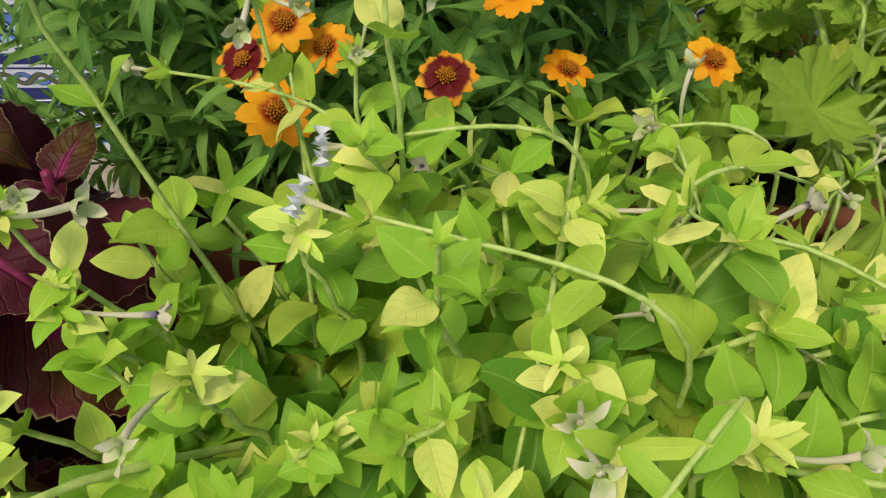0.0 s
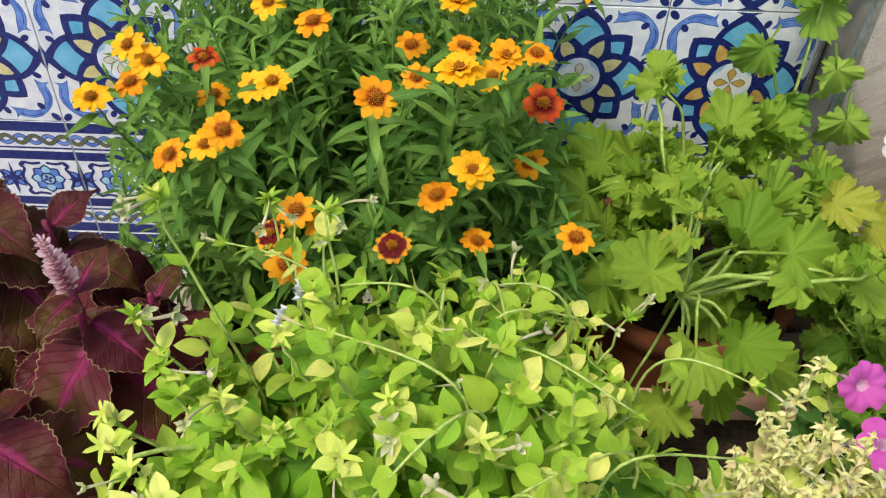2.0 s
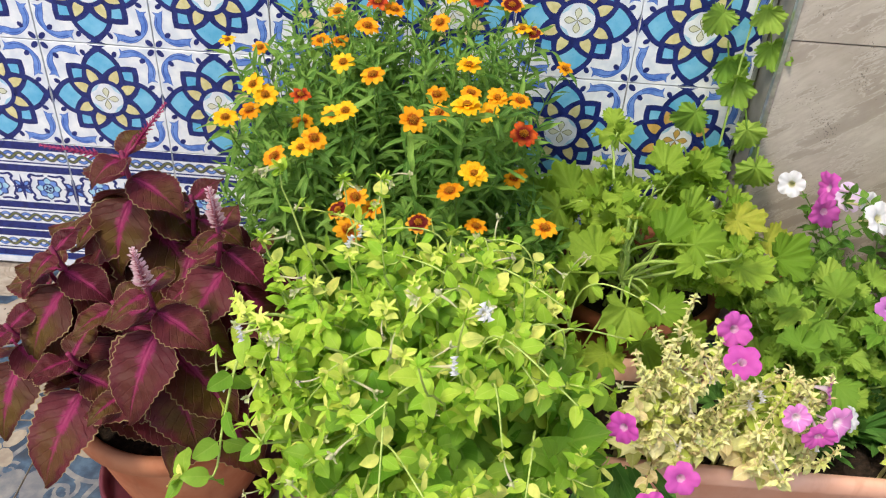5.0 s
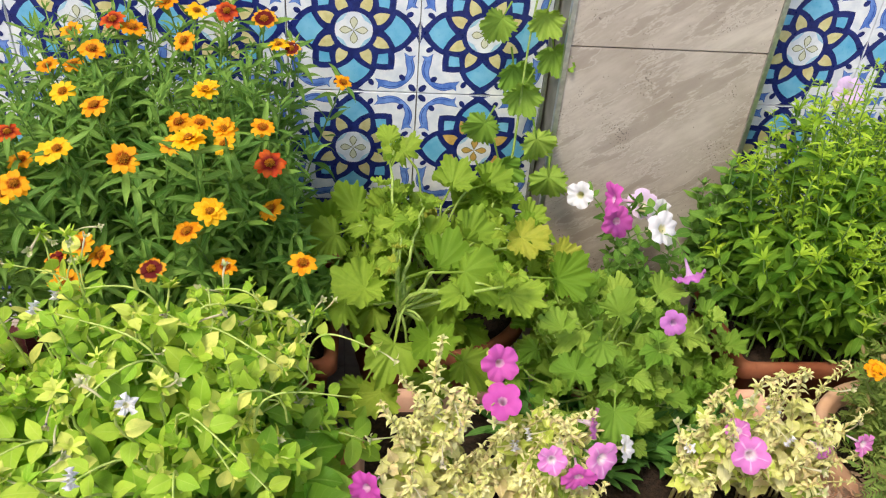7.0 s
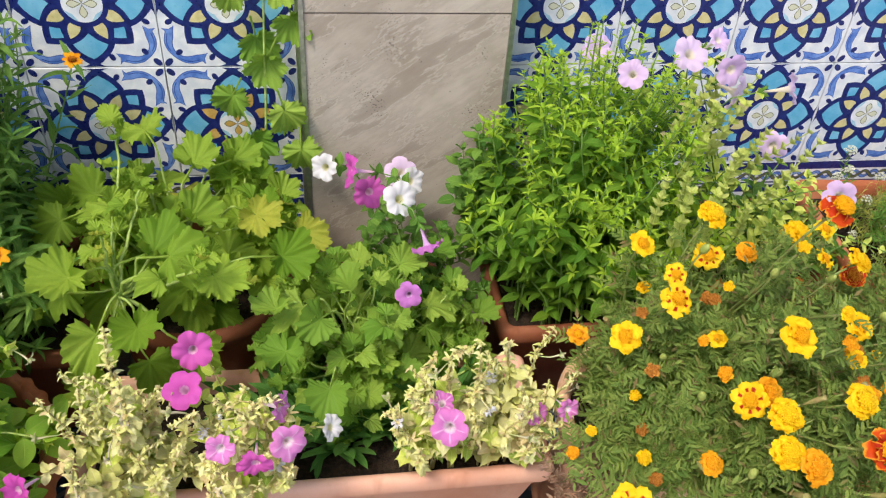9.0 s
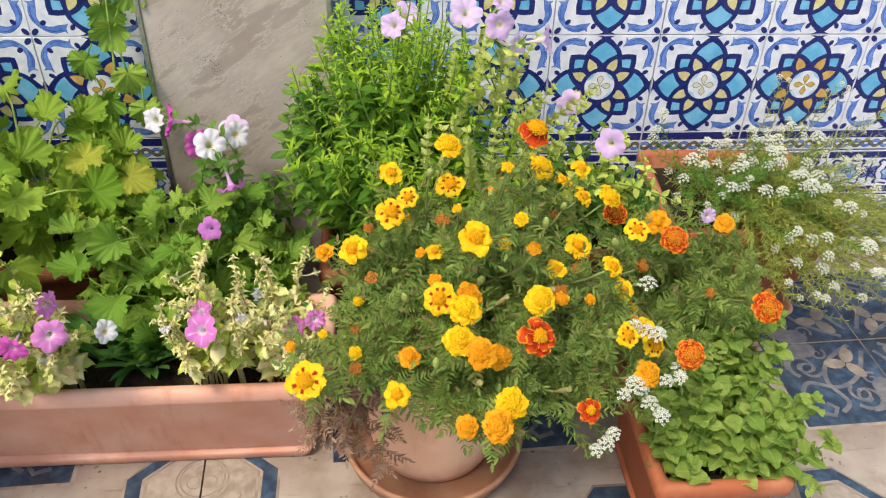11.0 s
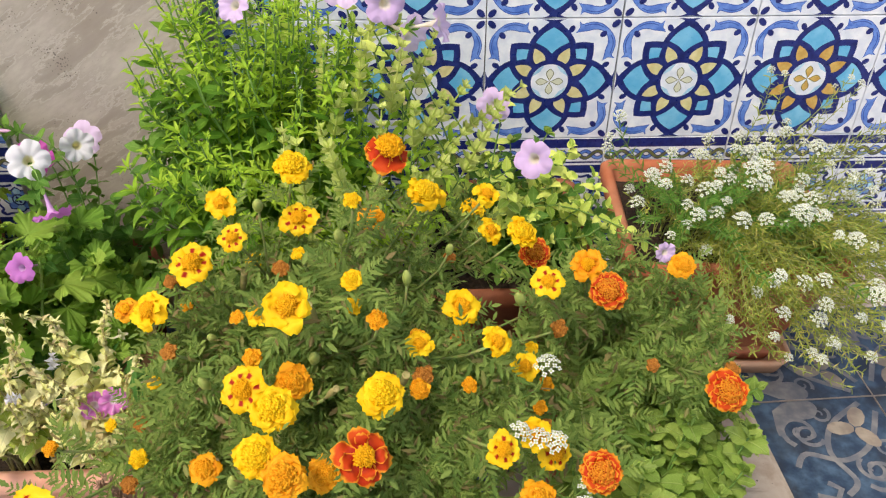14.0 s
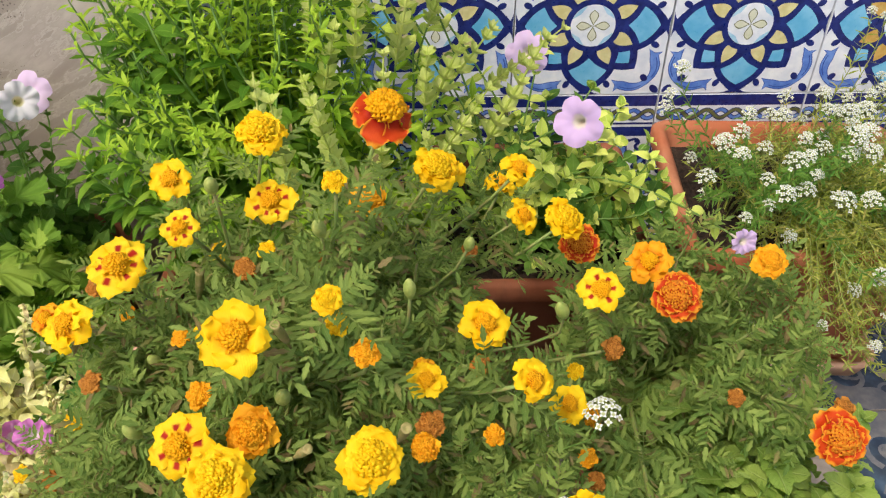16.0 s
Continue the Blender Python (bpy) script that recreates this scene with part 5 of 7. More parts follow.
# pale arching stems that lie on the crown, with cream bracts and spent trumpets
L_CREAM = leaf_mat("cream_bract", "bcd450", "e2e280", "eae6a4", 0.22, 0.45, 6, 0.2)
k_cream, k_pale_star = lime.kind(S_OV, L_CREAM), lime.kind(STARS, L_CREAM)
for i in range(22):
    a = rng.uniform(0, 6.28)
    q = 0.17 * math.sqrt(rng.random())
    p = Vector((-0.285 + q * math.cos(a), -0.64 + q * math.sin(a), 0.0))
    p.z = 0.36 + 0.17 * math.sqrt(max(0.0, 1 - (q / 0.22) ** 2)) + rng.uniform(0.0, 0.03)
    d = Vector((rng.uniform(-1, 1), rng.uniform(-0.9, 0.5), 0)).normalized()
    e = p + d * rng.uniform(0.06, 0.12)
    e.x, e.z = max(e.x, -0.44), p.z + rng.uniform(-0.045, 0.015)
    pts = bezier(p - UP * 0.05, p + UP * 0.02, p.lerp(e, 0.5) + UP * rng.uniform(0.0, 0.025), e, 10)
    lime.stalks.append((p.y - p.z - 1, tube(pts, 0.0012, 0.0008, 6)))
    lime.dress(pts, k_tip, 0.040, 0.024, 0.018, 0.5, 2, 55, 0.6, tip=k_cream if i % 2 else k_nar, tip_n=4)
    out = (pts[-1] - pts[-2]).normalized()
    if i % 2:
        lime_bloom(e + out * 0.026, out + Vector((0, 0, rng.uniform(-0.5, 0.5))), rng.choice((wilt, wilt_b, white_trumpet, wilt2)))
# broad leaves low on the open side
for i in range(22):
    tip = Vector((rng.uniform(-0.34, -0.12), rng.uniform(-0.73, -0.60), rng.uniform(0.30, 0.39)))
    pts = lime.stem((-0.25 + rng.uniform(-0.05, 0.08), -0.58 + rng.uniform(-0.04, 0.04), 0.27), tip, 0.0022, 0.0014, 0.5)
    lime.dress(pts, k_big, 0.034, 0.070, 0.060, 0.45, 2, 62, 0.8, tip=k_big, tip_n=3)
for x, y, z in ((-0.10, -0.60, 0.29), (-0.085, -0.64, 0.30), (-0.11, -0.68, 0.28), (-0.09, -0.57, 0.33), (-0.07, -0.60, 0.36), (-0.10, -0.70, 0.31), (-0.085, -0.53, 0.30), (-0.07, -0.56, 0.30), (-0.09, -0.50, 0.29)):
    pts = lime.stem((-0.19, -0.60, 0.28), (x, y, z), 0.0018, 0.001, 0.8, (x + 0.19, y + 0.60, -0.1))
    lime.dress(pts, k_big, 0.026, 0.042, 0.028, 0.35, 2, 60, 0.65, tip=k_tip)
# fuller growth on the side of the coleus
for i in range(18):
    tip = Vector((rng.uniform(-0.46, -0.38), rng.uniform(-0.68, -0.56), rng.uniform(0.42, 0.50)))
    pts = lime.stem((-0.36 + rng.uniform(-0.04, 0.04), -0.60 + rng.uniform(-0.04, 0.04), 0.28), tip, 0.0022, 0.0011, 0.5)
    lime.dress(pts, k_big if i % 3 else k_tip, 0.026, 0.050, 0.024, 0.35, 2, 60, 0.7, tip=k_tip, tip_n=5)
# cream clusters at the ends of the shoots: a few pale bracts round star-shaped sepals
for x, y, z in ((-0.48, -0.66, 0.50), (-0.45, -0.69, 0.515), (-0.49, -0.63, 0.49), (-0.43, -0.71, 0.52), (-0.46, -0.61, 0.515), (-0.41, -0.65, 0.535), (-0.47, -0.70, 0.47), (-0.38, -0.60, 0.545), (-0.33, -0.70, 0.55),
                (-0.30, -0.66, 0.55), (-0.29, -0.60, 0.55), (-0.25, -0.68, 0.54), (-0.22, -0.63, 0.52), (-0.18, -0.67, 0.48), (-0.31, -0.74, 0.53), (-0.24, -0.75, 0.51), (-0.16, -0.60, 0.48), (-0.36, -0.76, 0.52)):
    p = Vector((x, y, z - 0.012))
    pts = lime.stem(Vector((x * 0.8 - 0.055, y * 0.9 - 0.06, z - 0.10)), p, 0.0017, 0.0011, 0.4, wob=0.002)
    lime.dress(pts, k_tip, 0.034, 0.028, 0.017, 0.4, 2, 58, 0.6)
    turn = rng.uniform(0, 6.28)
    for q in range(rng.randrange(3, 6)):
        a = turn + q * 2.1
        lime.leaf(k_cream, p - UP * 0.003 * q, (math.cos(a), math.sin(a), rng.uniform(0.1, 1.3)), (-math.cos(a) * 0.6, -math.sin(a) * 0.6 - 0.2, 1), rng.uniform(0.010, 0.021))
    d = Vector((rng.uniform(-0.8, 0.8), rng.uniform(-0.9, 0.2), rng.uniform(0.3, 1.0))).normalized()
    lime.leaf(k_pale_star, p + d * 0.008, d, UP, rng.uniform(0.009, 0.014))
    if rng.random() < 0.6:
        d = Vector((rng.uniform(-1, 1), rng.uniform(-1, 0.2), rng.uniform(-0.4, 0.5)))
        lime_bloom(p + d.normalized() * 0.03, d, rng.choice((wilt, wilt_b, wilt2, wilt2)))


def over_bowl(m):
    """Whether a leaf's end stays above the rim or inside it."""
    e = m.translation + m.col[0].xyz
    far = math.hypot(e.x + 0.284, e.y + 0.55)
    return (e.z > 0.262 + max(0.0, far - 0.18) * 0.45 or far < 0.165) and (e.x > -0.475 or e.z > 0.47 or (e.x > -0.505 and e.z > 0.42 and e.y < -0.58))


lime.leaves = [q for q in lime.leaves if over_bowl(q[2])]
# a trailing shoot beside the coleus, with a white trumpet
trail = smooth_path([(-0.40, -0.64, 0.46), (-0.455, -0.68, 0.505), (-0.475, -0.705, 0.47), (-0.490, -0.735, 0.40), (-0.500, -0.755, 0.345), (-0.53, -0.76, 0.345)], 4)
trail = [Vector(p) for p in trail]
lime.stalks.append((-9, tube(trail, 0.0018, 0.0010, 6)))
lime.dress(trail, k_big, 0.036, 0.034, 0.030, 0.35, 2, 65, 0.6, tip=k_tip, tip_n=4)
lime_bloom(Vector((-0.497, -0.715, 0.435)), (-0.3, -0.8, -0.5), white_trumpet)
lime_bloom(Vector((-0.505, -0.705, 0.445)), (-0.2, -0.3, -0.9), wilt)
LATER.append((lime, (300, 100,)))

# ---- coleus ----
S_COLEUS = [leaf_shape(1.0, 0.37, pointed, 26, 4, 0.10, c, 0.16, teeth=0.04, stalk=0.06, seed=i, pucker=0.09) for i, c in enumerate((0.5, 0.9, 1.3, 0.7))]
coleus = Plant("coleus", "burgundy coleus with pink-hearted leaves and flower spikes", "plant", (-0.64, -0.485, 0.185), S_COL)
k_col = coleus.kind(S_COLEUS, L_COL)


def spike_mesh(length, mat, r=0.009):
    h = Heap()
    n = int(length / 0.0032)
    for i in range(n):
        t = i / n
        for k in range(4):
            a = i * 0.9 + k * math.pi / 2
            s = r * (1 - 0.6 * t) * rng.uniform(0.7, 1.2)
            v, f, uv = leaf_shape(s, s * 0.22, spoon, 4, 1, 0.4, -0.5)
            h.add(v, f, uv, frame_of((0, 0, t * length), (math.cos(a), math.sin(a), 0.35), UP))
    v, f, uv = tube([(0, 0, 0), (0, 0, length)], 0.0018, 0.0008, 5)
    h.add(v, f, uv)
    return h.mesh("flower_spike", [mat])


SPIKE_BIG, SPIKE_BUD = spike_mesh(0.058, P_SPIKE, 0.0135), spike_mesh(0.072, P_SPIKE2, 0.0085)


def coleus_head(x, y, z, size, tiers, spike=None, lean=(0, -0.2, 1)):
    size *= 1.18
    top = Vector((x, y, z))
    base = Vector((-0.64 + (x + 0.64) * 0.25, -0.485 + (y + 0.485) * 0.25, 0.19))
    pts = coleus.stem(base, top, 0.005, 0.003, 0.5, lean)
    d = Vector(lean).normalized()
    side = d.orthogonal().normalized()
    for t in range(tiers):
        s = size * (0.42 + 0.26 * t) if t < 3 else size * 1.05
        p = top - d * (0.012 + 0.028 * t)
        for k in range(2 if t < 2 else 3):
            a = t * 1.57 + k * (math.pi if t < 2 else 2.1) + rng.uniform(-0.25, 0.25) + 0.4
            out = Matrix.Rotation(a, 3, d) @ side
            droop = (0.35, -0.15, -0.5, -0.75, -1.0)[min(t, 4)]
            coleus.leaf(k_col, p, out + UP * (droop + rng.uniform(-0.12, 0.12)), d + UP * 0.5, s * rng.uniform(0.92, 1.1))
    if spike:
        m = facing(top, d)
        part("flower_spike", SPIKE_BIG if spike == 1 else SPIKE_BUD, coleus.ob, m, "pale violet flower spike" if spike == 1 else "pink budding spike")


coleus_head(-0.671, -0.462, 0.553, 0.106, 5)
coleus_head(-0.583, -0.650, 0.505, 0.10, 5, 1)
coleus_head(-0.531, -0.56, 0.525, 0.085, 4, 1)
coleus_head(-0.735, -0.55, 0.47, 0.095, 5)
coleus_head(-0.70, -0.63, 0.38, 0.105, 3)
coleus_head(-0.60, -0.45, 0.49, 0.098, 4)
coleus_head(-0.52, -0.47, 0.43, 0.085, 4)
coleus_head(-0.78, -0.50, 0.40, 0.095, 5)
coleus_head(-0.63, -0.66, 0.36, 0.10, 2)
coleus_head(-0.55, -0.62, 0.38, 0.09, 4)
for p, d in (((-0.668, -0.460, 0.543), (0.61, 0.0, 0.79)), ((-0.676, -0.460, 0.543), (-0.99, 0.05, 0.06))):
    pts = coleus.stem(p, Vector(p) + Vector(d) * 0.026, 0.0026, 0.0018, 0.2)
    part("flower_spike", SPIKE_BUD, coleus.ob, facing(pts[-1], d), "pink budding spike")
coleus_head(-0.80, -0.58, 0.37, 0.10, 3)
coleus_head(-0.72, -0.46, 0.46, 0.11, 4)
coleus_head(-0.66, -0.58, 0.42, 0.105, 4)
coleus_head(-0.58, -0.52, 0.42, 0.10, 4)
LATER.append((coleus, (200,)))

# ---- zinnias ----
S_ZIN = [leaf_shape(1.0, 0.088, lance, 9, 1, 0.45, c, 0.3, seed=i) for i, c in enumerate((0.4, 0.9, 1.4, -0.2, 1.8))]
zin = Plant("zinnia_plant", "bushy zinnia with orange, yellow and maroon flowers", "plant", (-0.34, -0.185, 0.18), S_GREEN)
k_zin = zin.kind(S_ZIN, L_ZIN)
PETALS = {}
for key, mat in (("o", P_ZIN), ("y", P_ZIN2), ("m", P_ZIN3), ("r", P_ZIN4)):
    PETALS[key] = [mesh_of("petal", *s[:2], [mat], s[2]) for s in petal_set(0.0165, 0.0060, frill, 4, fold=0.16, curl=0.45, wave=0.16, notch=0.07)]
ZIN_C = dome_mesh("zinnia_centre", 0.0052, 0.0040, C_ZIN, 46, 0.0014)


def zinnia(x, y, z, kind="o", size=1.0, rows=1):
    p = Vector((x, y, z))
    base = Vector((-0.34 + (x + 0.34) * 0.6 + rng.uniform(-0.04, 0.04), -0.20 + (y + 0.25) * 0.25 + rng.uniform(-0.04, 0.04), 0.18))
    n = Vector((rng.uniform(-0.35, 0.35), rng.uniform(-0.75, -0.15), 1.0))
    pts = zin.stem(base, p, 0.0018, 0.0011, 0.45, n)
    zin.dress(pts, k_zin, 0.022, 0.062, 0.040, 0.25, 2, 55, 0.55)
    spec = [(PETALS[kind], rng.choice((9, 10, 11, 12)), 0.12, 0.0045, 1.0)]
    if rows > 1:
        spec.append((PETALS[kind], 8, 0.55, 0.004, 0.8))
        spec.append((PETALS[kind], 6, 0.9, 0.003, 0.6))
    rayed(zin, p, n, ZIN_C, spec, scale=size * (0.83 if y < -0.22 else 0.74))


for x, y, z, k in ((-0.328, -0.432, 0.606, "o"), (-0.446, -0.431, 0.572, "o"), (-0.390, -0.310, 0.605, "o"), (-0.267, -0.286, 0.617, "y"), (-0.194, -0.331, 0.480, "o"), (-0.313, -0.166, 0.627, "o"),
                   (-0.279, -0.410, 0.499, "o"), (-0.251, -0.408, 0.526, "y"), (-0.190, -0.342, 0.552, "r"), (-0.398, -0.420, 0.486, "o"), (-0.316, -0.443, 0.470, "m"), (-0.151, -0.392, 0.442, "o"),
                   (-0.266, -0.400, 0.615, "y"), (-0.40, -0.47, 0.47, "o"), (-0.403, -0.15, 0.645, "r"), (-0.34, -0.12, 0.66, "o"), (-0.303, -0.12, 0.65, "y"), (-0.262, -0.13, 0.655, "r"),
                   (-0.213, -0.14, 0.65, "m"), (-0.380, -0.15, 0.635, "o"), (-0.408, -0.230, 0.639, "o"), (-0.478, -0.197, 0.600, "o"), (-0.455, -0.175, 0.592, "o"), (-0.465, -0.13, 0.62, "o")):
    zinnia(x, y, z, k, rng.uniform(0.92, 1.1), 3 if k == "y" and x > -0.27 else 1)
for x, y, z, k in ((-0.433, -0.282, 0.607, "y"), (-0.195, -0.15, 0.62, "y"), (-0.178, -0.15, 0.615, "m"), (-0.114, -0.055, 0.524, "o"), (-0.642, -0.100, 0.551, "y"), (-0.596, -0.085, 0.536, "o"),
                   (-0.536, -0.354, 0.600, "y"), (-0.519, -0.363, 0.591, "y"), (-0.548, -0.339, 0.556, "o"), (-0.571, -0.370, 0.559, "y"), (-0.478, -0.347, 0.587, "r"), (-0.437, -0.352, 0.565, "y"),
                   (-0.417, -0.374, 0.583, "y"), (-0.482, -0.325, 0.538, "o"), (-0.462, -0.431, 0.558, "y"), (-0.502, -0.404, 0.528, "o"), (-0.300, -0.348, 0.577, "o"), (-0.262, -0.358, 0.612, "o"),
                   (-0.230, -0.389, 0.622, "o"), (-0.198, -0.322, 0.589, "o"), (-0.237, -0.360, 0.587, "y"), (-0.308, -0.267, 0.563, "o"), (-0.416, -0.449, 0.484, "m"), (-0.378, -0.419, 0.470, "o"), (-0.242, -0.405, 0.445, "o")):
    zinnia(x, y, z, k, rng.uniform(0.8, 1.0) if k != "y" else rng.uniform(0.85, 1.0), 3 if abs(x + 0.230) < 0.002 else 1)
for i in range(170):
    tip = dome((-0.37, -0.255, 0.35), (0.27, 0.21, 0.265), 0.45, -0.45)
    tip.y = min(tip.y, -0.03)
    base = Vector((rng.uniform(-0.50, -0.18), rng.uniform(-0.28, -0.09), 0.18))
    pts = zin.stem(base, tip, 0.0016, 0.0009, 0.5)
    zin.dress(pts, k_zin, 0.020, 0.062, 0.045, 0.2, 2, 55, 0.55, tip=k_zin)
for i in range(70):
    x = rng.uniform(-0.60, -0.16)
    tip = Vector((x, rng.uniform(-0.33, -0.06), rng.uniform(0.48, 0.625) - max(0.0, abs(x + 0.37) - 0.12) * 0.5))
    pts = zin.stem((-0.34 + (x + 0.34) * 0.6, rng.uniform(-0.26, -0.10), 0.19), tip, 0.0016, 0.0009, 0.5)
    zin.dress(pts, k_zin, 0.022, 0.060, 0.036, 0.45, 2, 50, 0.5, tip=k_zin)
for i in range(34):
    x = rng.uniform(-0.60, -0.34)
    pts = zin.stem((-0.34 + (x + 0.34) * 0.6, rng.uniform(-0.22, -0.10), 0.19), (x, rng.uniform(-0.22, -0.05), rng.uniform(0.46, 0.63) - max(0.0, -0.50 - x) * 0.7), 0.0016, 0.0009, 0.5)
    zin.dress(pts, k_zin, 0.022, 0.058, 0.036, 0.5, 2, 50, 0.5, tip=k_zin)
for i in range(44):
    tip = Vector((rng.uniform(-0.64, -0.46), rng.uniform(-0.34, -0.10), rng.uniform(0.27, 0.47)))
    pts = zin.stem((-0.50 + rng.uniform(-0.03, 0.05), rng.uniform(-0.26, -0.10), 0.19), tip, 0.0016, 0.0009, 0.6)
    zin.dress(pts, k_zin, 0.022, 0.066, 0.045, 0.3, 2, 55, 0.6, tip=k_zin)
for i in range(46):
    x = rng.uniform(-0.52, -0.18)
    tip = Vector((x, rng.uniform(-0.26, -0.07), rng.uniform(0.58, 0.67) - max(0.0, abs(x + 0.34) - 0.10) * 0.45))
    pts = zin.stem((-0.34 + (x + 0.34) * 0.6, rng.uniform(-0.24, -0.10), 0.30), tip, 0.0014, 0.0008, 0.5)
    zin.dress(pts, k_zin, 0.024, 0.050, 0.032, 0.5, 2, 50, 0.4, tip=k_zin, tip_n=5)
LATER.append((zin, (300, 60,)))

# ---- scented geranium with a climbing shoot ----
S_LOB = [lobed_shape(1.0, d, 0.085, c, 0.45, 0.9, seed=i) for i, (c, d) in enumerate(((-0.4, 0.18), (0.8, 0.24), (-0.9, 0.15), (0.6, 0.27), (1.2, 0.21), (0.2, 0.17)))]
ger = Plant("scented_geranium", "yellowish green scented geranium with lobed leaves and a climbing shoot", "plant", (0.035, -0.175, 0.195), S_GER)
k_ger, k_ger2 = ger.kind(S_LOB, L_GER), ger.kind(S_LOB, L_GER2)


def lobed_leaf(plant, k, x, y, z, size, frm=None, face=None):
    """One leaf whose blade lies about a given place, its stalk coming from frm."""
    p = Vector((x, y, z))
    f = Vector(frm) if frm is not None else Vector((0.035, -0.2, 0.24))
    d = p - f
    d.z *= 0.3
    d.normalize()
    plant.leaf(k, p - d * size * 0.9, d + Vector((rng.uniform(-0.3, 0.3), rng.uniform(-0.3, 0.1), rng.uniform(-0.45, -0.05))), face or Vector((rng.uniform(-0.7, 0.7), rng.uniform(-1.0, 0.1), 1)), size)
    plant.stalks.append((p.y - p.z, tube(bezier(f, f.lerp(p, 0.4) + Vector((rng.uniform(-0.02, 0.02), rng.uniform(-0.02, 0.02), rng.uniform(-0.01, 0.035))), p - d * size * 1.4 + UP * 0.005, p - d * size * 0.9, 7), rng.uniform(0.0019, 0.0031), 0.0015, 6)))


hub = Vector((-0.030, -0.372, 0.352))
ger.stem((0.03, -0.18, 0.2), hub, 0.006, 0.0045, 0.4, (0, -1, 0.4))
for b in ((-0.035, -0.37, 0.45), (0.092, -0.449, 0.470), (0.0, -0.29, 0.46), (-0.038, -0.185, 0.485)):
    pts = ger.stem(hub, b, 0.0034, 0.0016, 0.3, (0.2, -0.2, 1), wob=0.003)
    ger.dress(pts, k_ger, 0.03, 0.024, 0.016, 0.5, 1, 60, 0.7, tip=k_ger, tip_n=3, jitter=0.8)
for x, y, z, s in ((-0.078, -0.385, 0.42, 0.032), (0.014, -0.353, 0.421, 0.034), (0.045, -0.40, 0.44, 0.032), (0.176, -0.353, 0.400, 0.030), (-0.034, -0.460, 0.382, 0.029), (-0.052, -0.466, 0.300, 0.026),
                   (-0.019, -0.110, 0.444, 0.030), (0.014, -0.445, 0.376, 0.028), (0.10, -0.43, 0.44, 0.028), (-0.10, -0.335, 0.345, 0.034), (-0.03, -0.30, 0.45, 0.026), (0.06, -0.30, 0.43, 0.03),
                   (0.14, -0.27, 0.41, 0.028), (-0.12, -0.25, 0.40, 0.03), (-0.09, -0.18, 0.38, 0.032), (0.04, -0.16, 0.42, 0.03), (0.10, -0.14, 0.42, 0.028), (0.20, -0.26, 0.37, 0.026), (0.0, -0.425, 0.285, 0.027), (0.055, -0.42, 0.31, 0.028), (-0.085, -0.42, 0.265, 0.026)):
    lobed_leaf(ger, k_ger, x, y, z, s * 1.32, hub if y < -0.28 else (0.03, -0.2, 0.3))
for i in range(22):
    p = dome((0.04, -0.21, 0.29), (0.16, 0.13, 0.12), 0.7, 0.05)
    p.y = min(p.y, -0.05)
    pts = ger.stem((0.03 + rng.uniform(-0.05, 0.05), -0.20 + rng.uniform(-0.05, 0.05), 0.2), p, 0.0035, 0.002, 0.35)
    ger.dress(pts, k_ger, 0.040, 0.040, 0.030, 0.5, 1, 60, 0.8, tip=k_ger, tip_n=2, jitter=0.8)
# the shoot along the corner of the pilaster
vine = bezier(Vector((0.06, -0.13, 0.24)), Vector((0.20, -0.11, 0.32)), Vector((0.12, -0.05, 0.5)), Vector((0.185, -0.035, 0.80)), 16)
ger.stalks.append((-9, tube(vine, 0.003, 0.0012, 5)))
for x, y, z, s in ((0.190, -0.045, 0.594, 0.024), (0.137, -0.030, 0.558, 0.025), (0.173, -0.051, 0.532, 0.026), (0.118, -0.059, 0.475, 0.024), (0.172, -0.093, 0.471, 0.025), (0.201, -0.115, 0.419, 0.026),
                   (0.185, -0.04, 0.645, 0.022), (0.13, -0.03, 0.63, 0.022), (0.195, -0.04, 0.69, 0.016), (0.165, -0.03, 0.73, 0.012), (0.12, -0.08, 0.42, 0.026), (0.09, -0.10, 0.40, 0.026)):
    near = min(vine, key=lambda q: (q - Vector((x, y, z - 0.02))).length)
    ger.leaf(k_ger2, Vector((x, y, z)) + Vector((0, 0, s * 0.9)), (rng.uniform(-0.6, 0.6), -0.25, -1), (rng.uniform(-0.4, 0.4), -1, 0.35), s * 1.4)
for x, y, z, s in ((-0.13, -0.17, 0.36, 0.036), (0.09, -0.14, 0.385, 0.034), (-0.04, -0.14, 0.36, 0.034), (0.06, -0.10, 0.35, 0.036), (0.0, -0.08, 0.32, 0.034), (0.13, -0.10, 0.36, 0.03)):
    lobed_leaf(ger, k_ger, x, y, z, s * 1.2, (0.02, -0.16, 0.30), Vector((rng.uniform(-0.4, 0.4), -1.0, rng.uniform(0.4, 0.9))))
LATER.append((ger, (200,)))

# ---- ivy-leaved geranium and petunias in front of the pilaster ----
S_PET = [leaf_shape(1.0, 0.30, ovate, 7, 2, 0.22, c, 0.12, seed=i) for i, c in enumerate((0.3, 0.7, 1.0))]
pet = Plant("petunia_plant", "petunia with white, violet and magenta trumpet flowers", "plant", (0.325, -0.225, 0.17), S_GREEN)
k_pet = pet.kind(S_PET, L_PET)
TRUMPETS = {k: [corolla(r, 0.042, mat, s, ruffle=w) for s, r, w in ((1, 0.024, 0.07), (2, 0.026, 0.11), (3, 0.021, 0.14))] for k, mat in (("p", P_PINK), ("m", P_MAG), ("v", P_VIOLET), ("l", P_LILAC), ("w", P_WHITE))}
PET_CALYX = calyx_mesh(0.018, L_PET, 0.044)


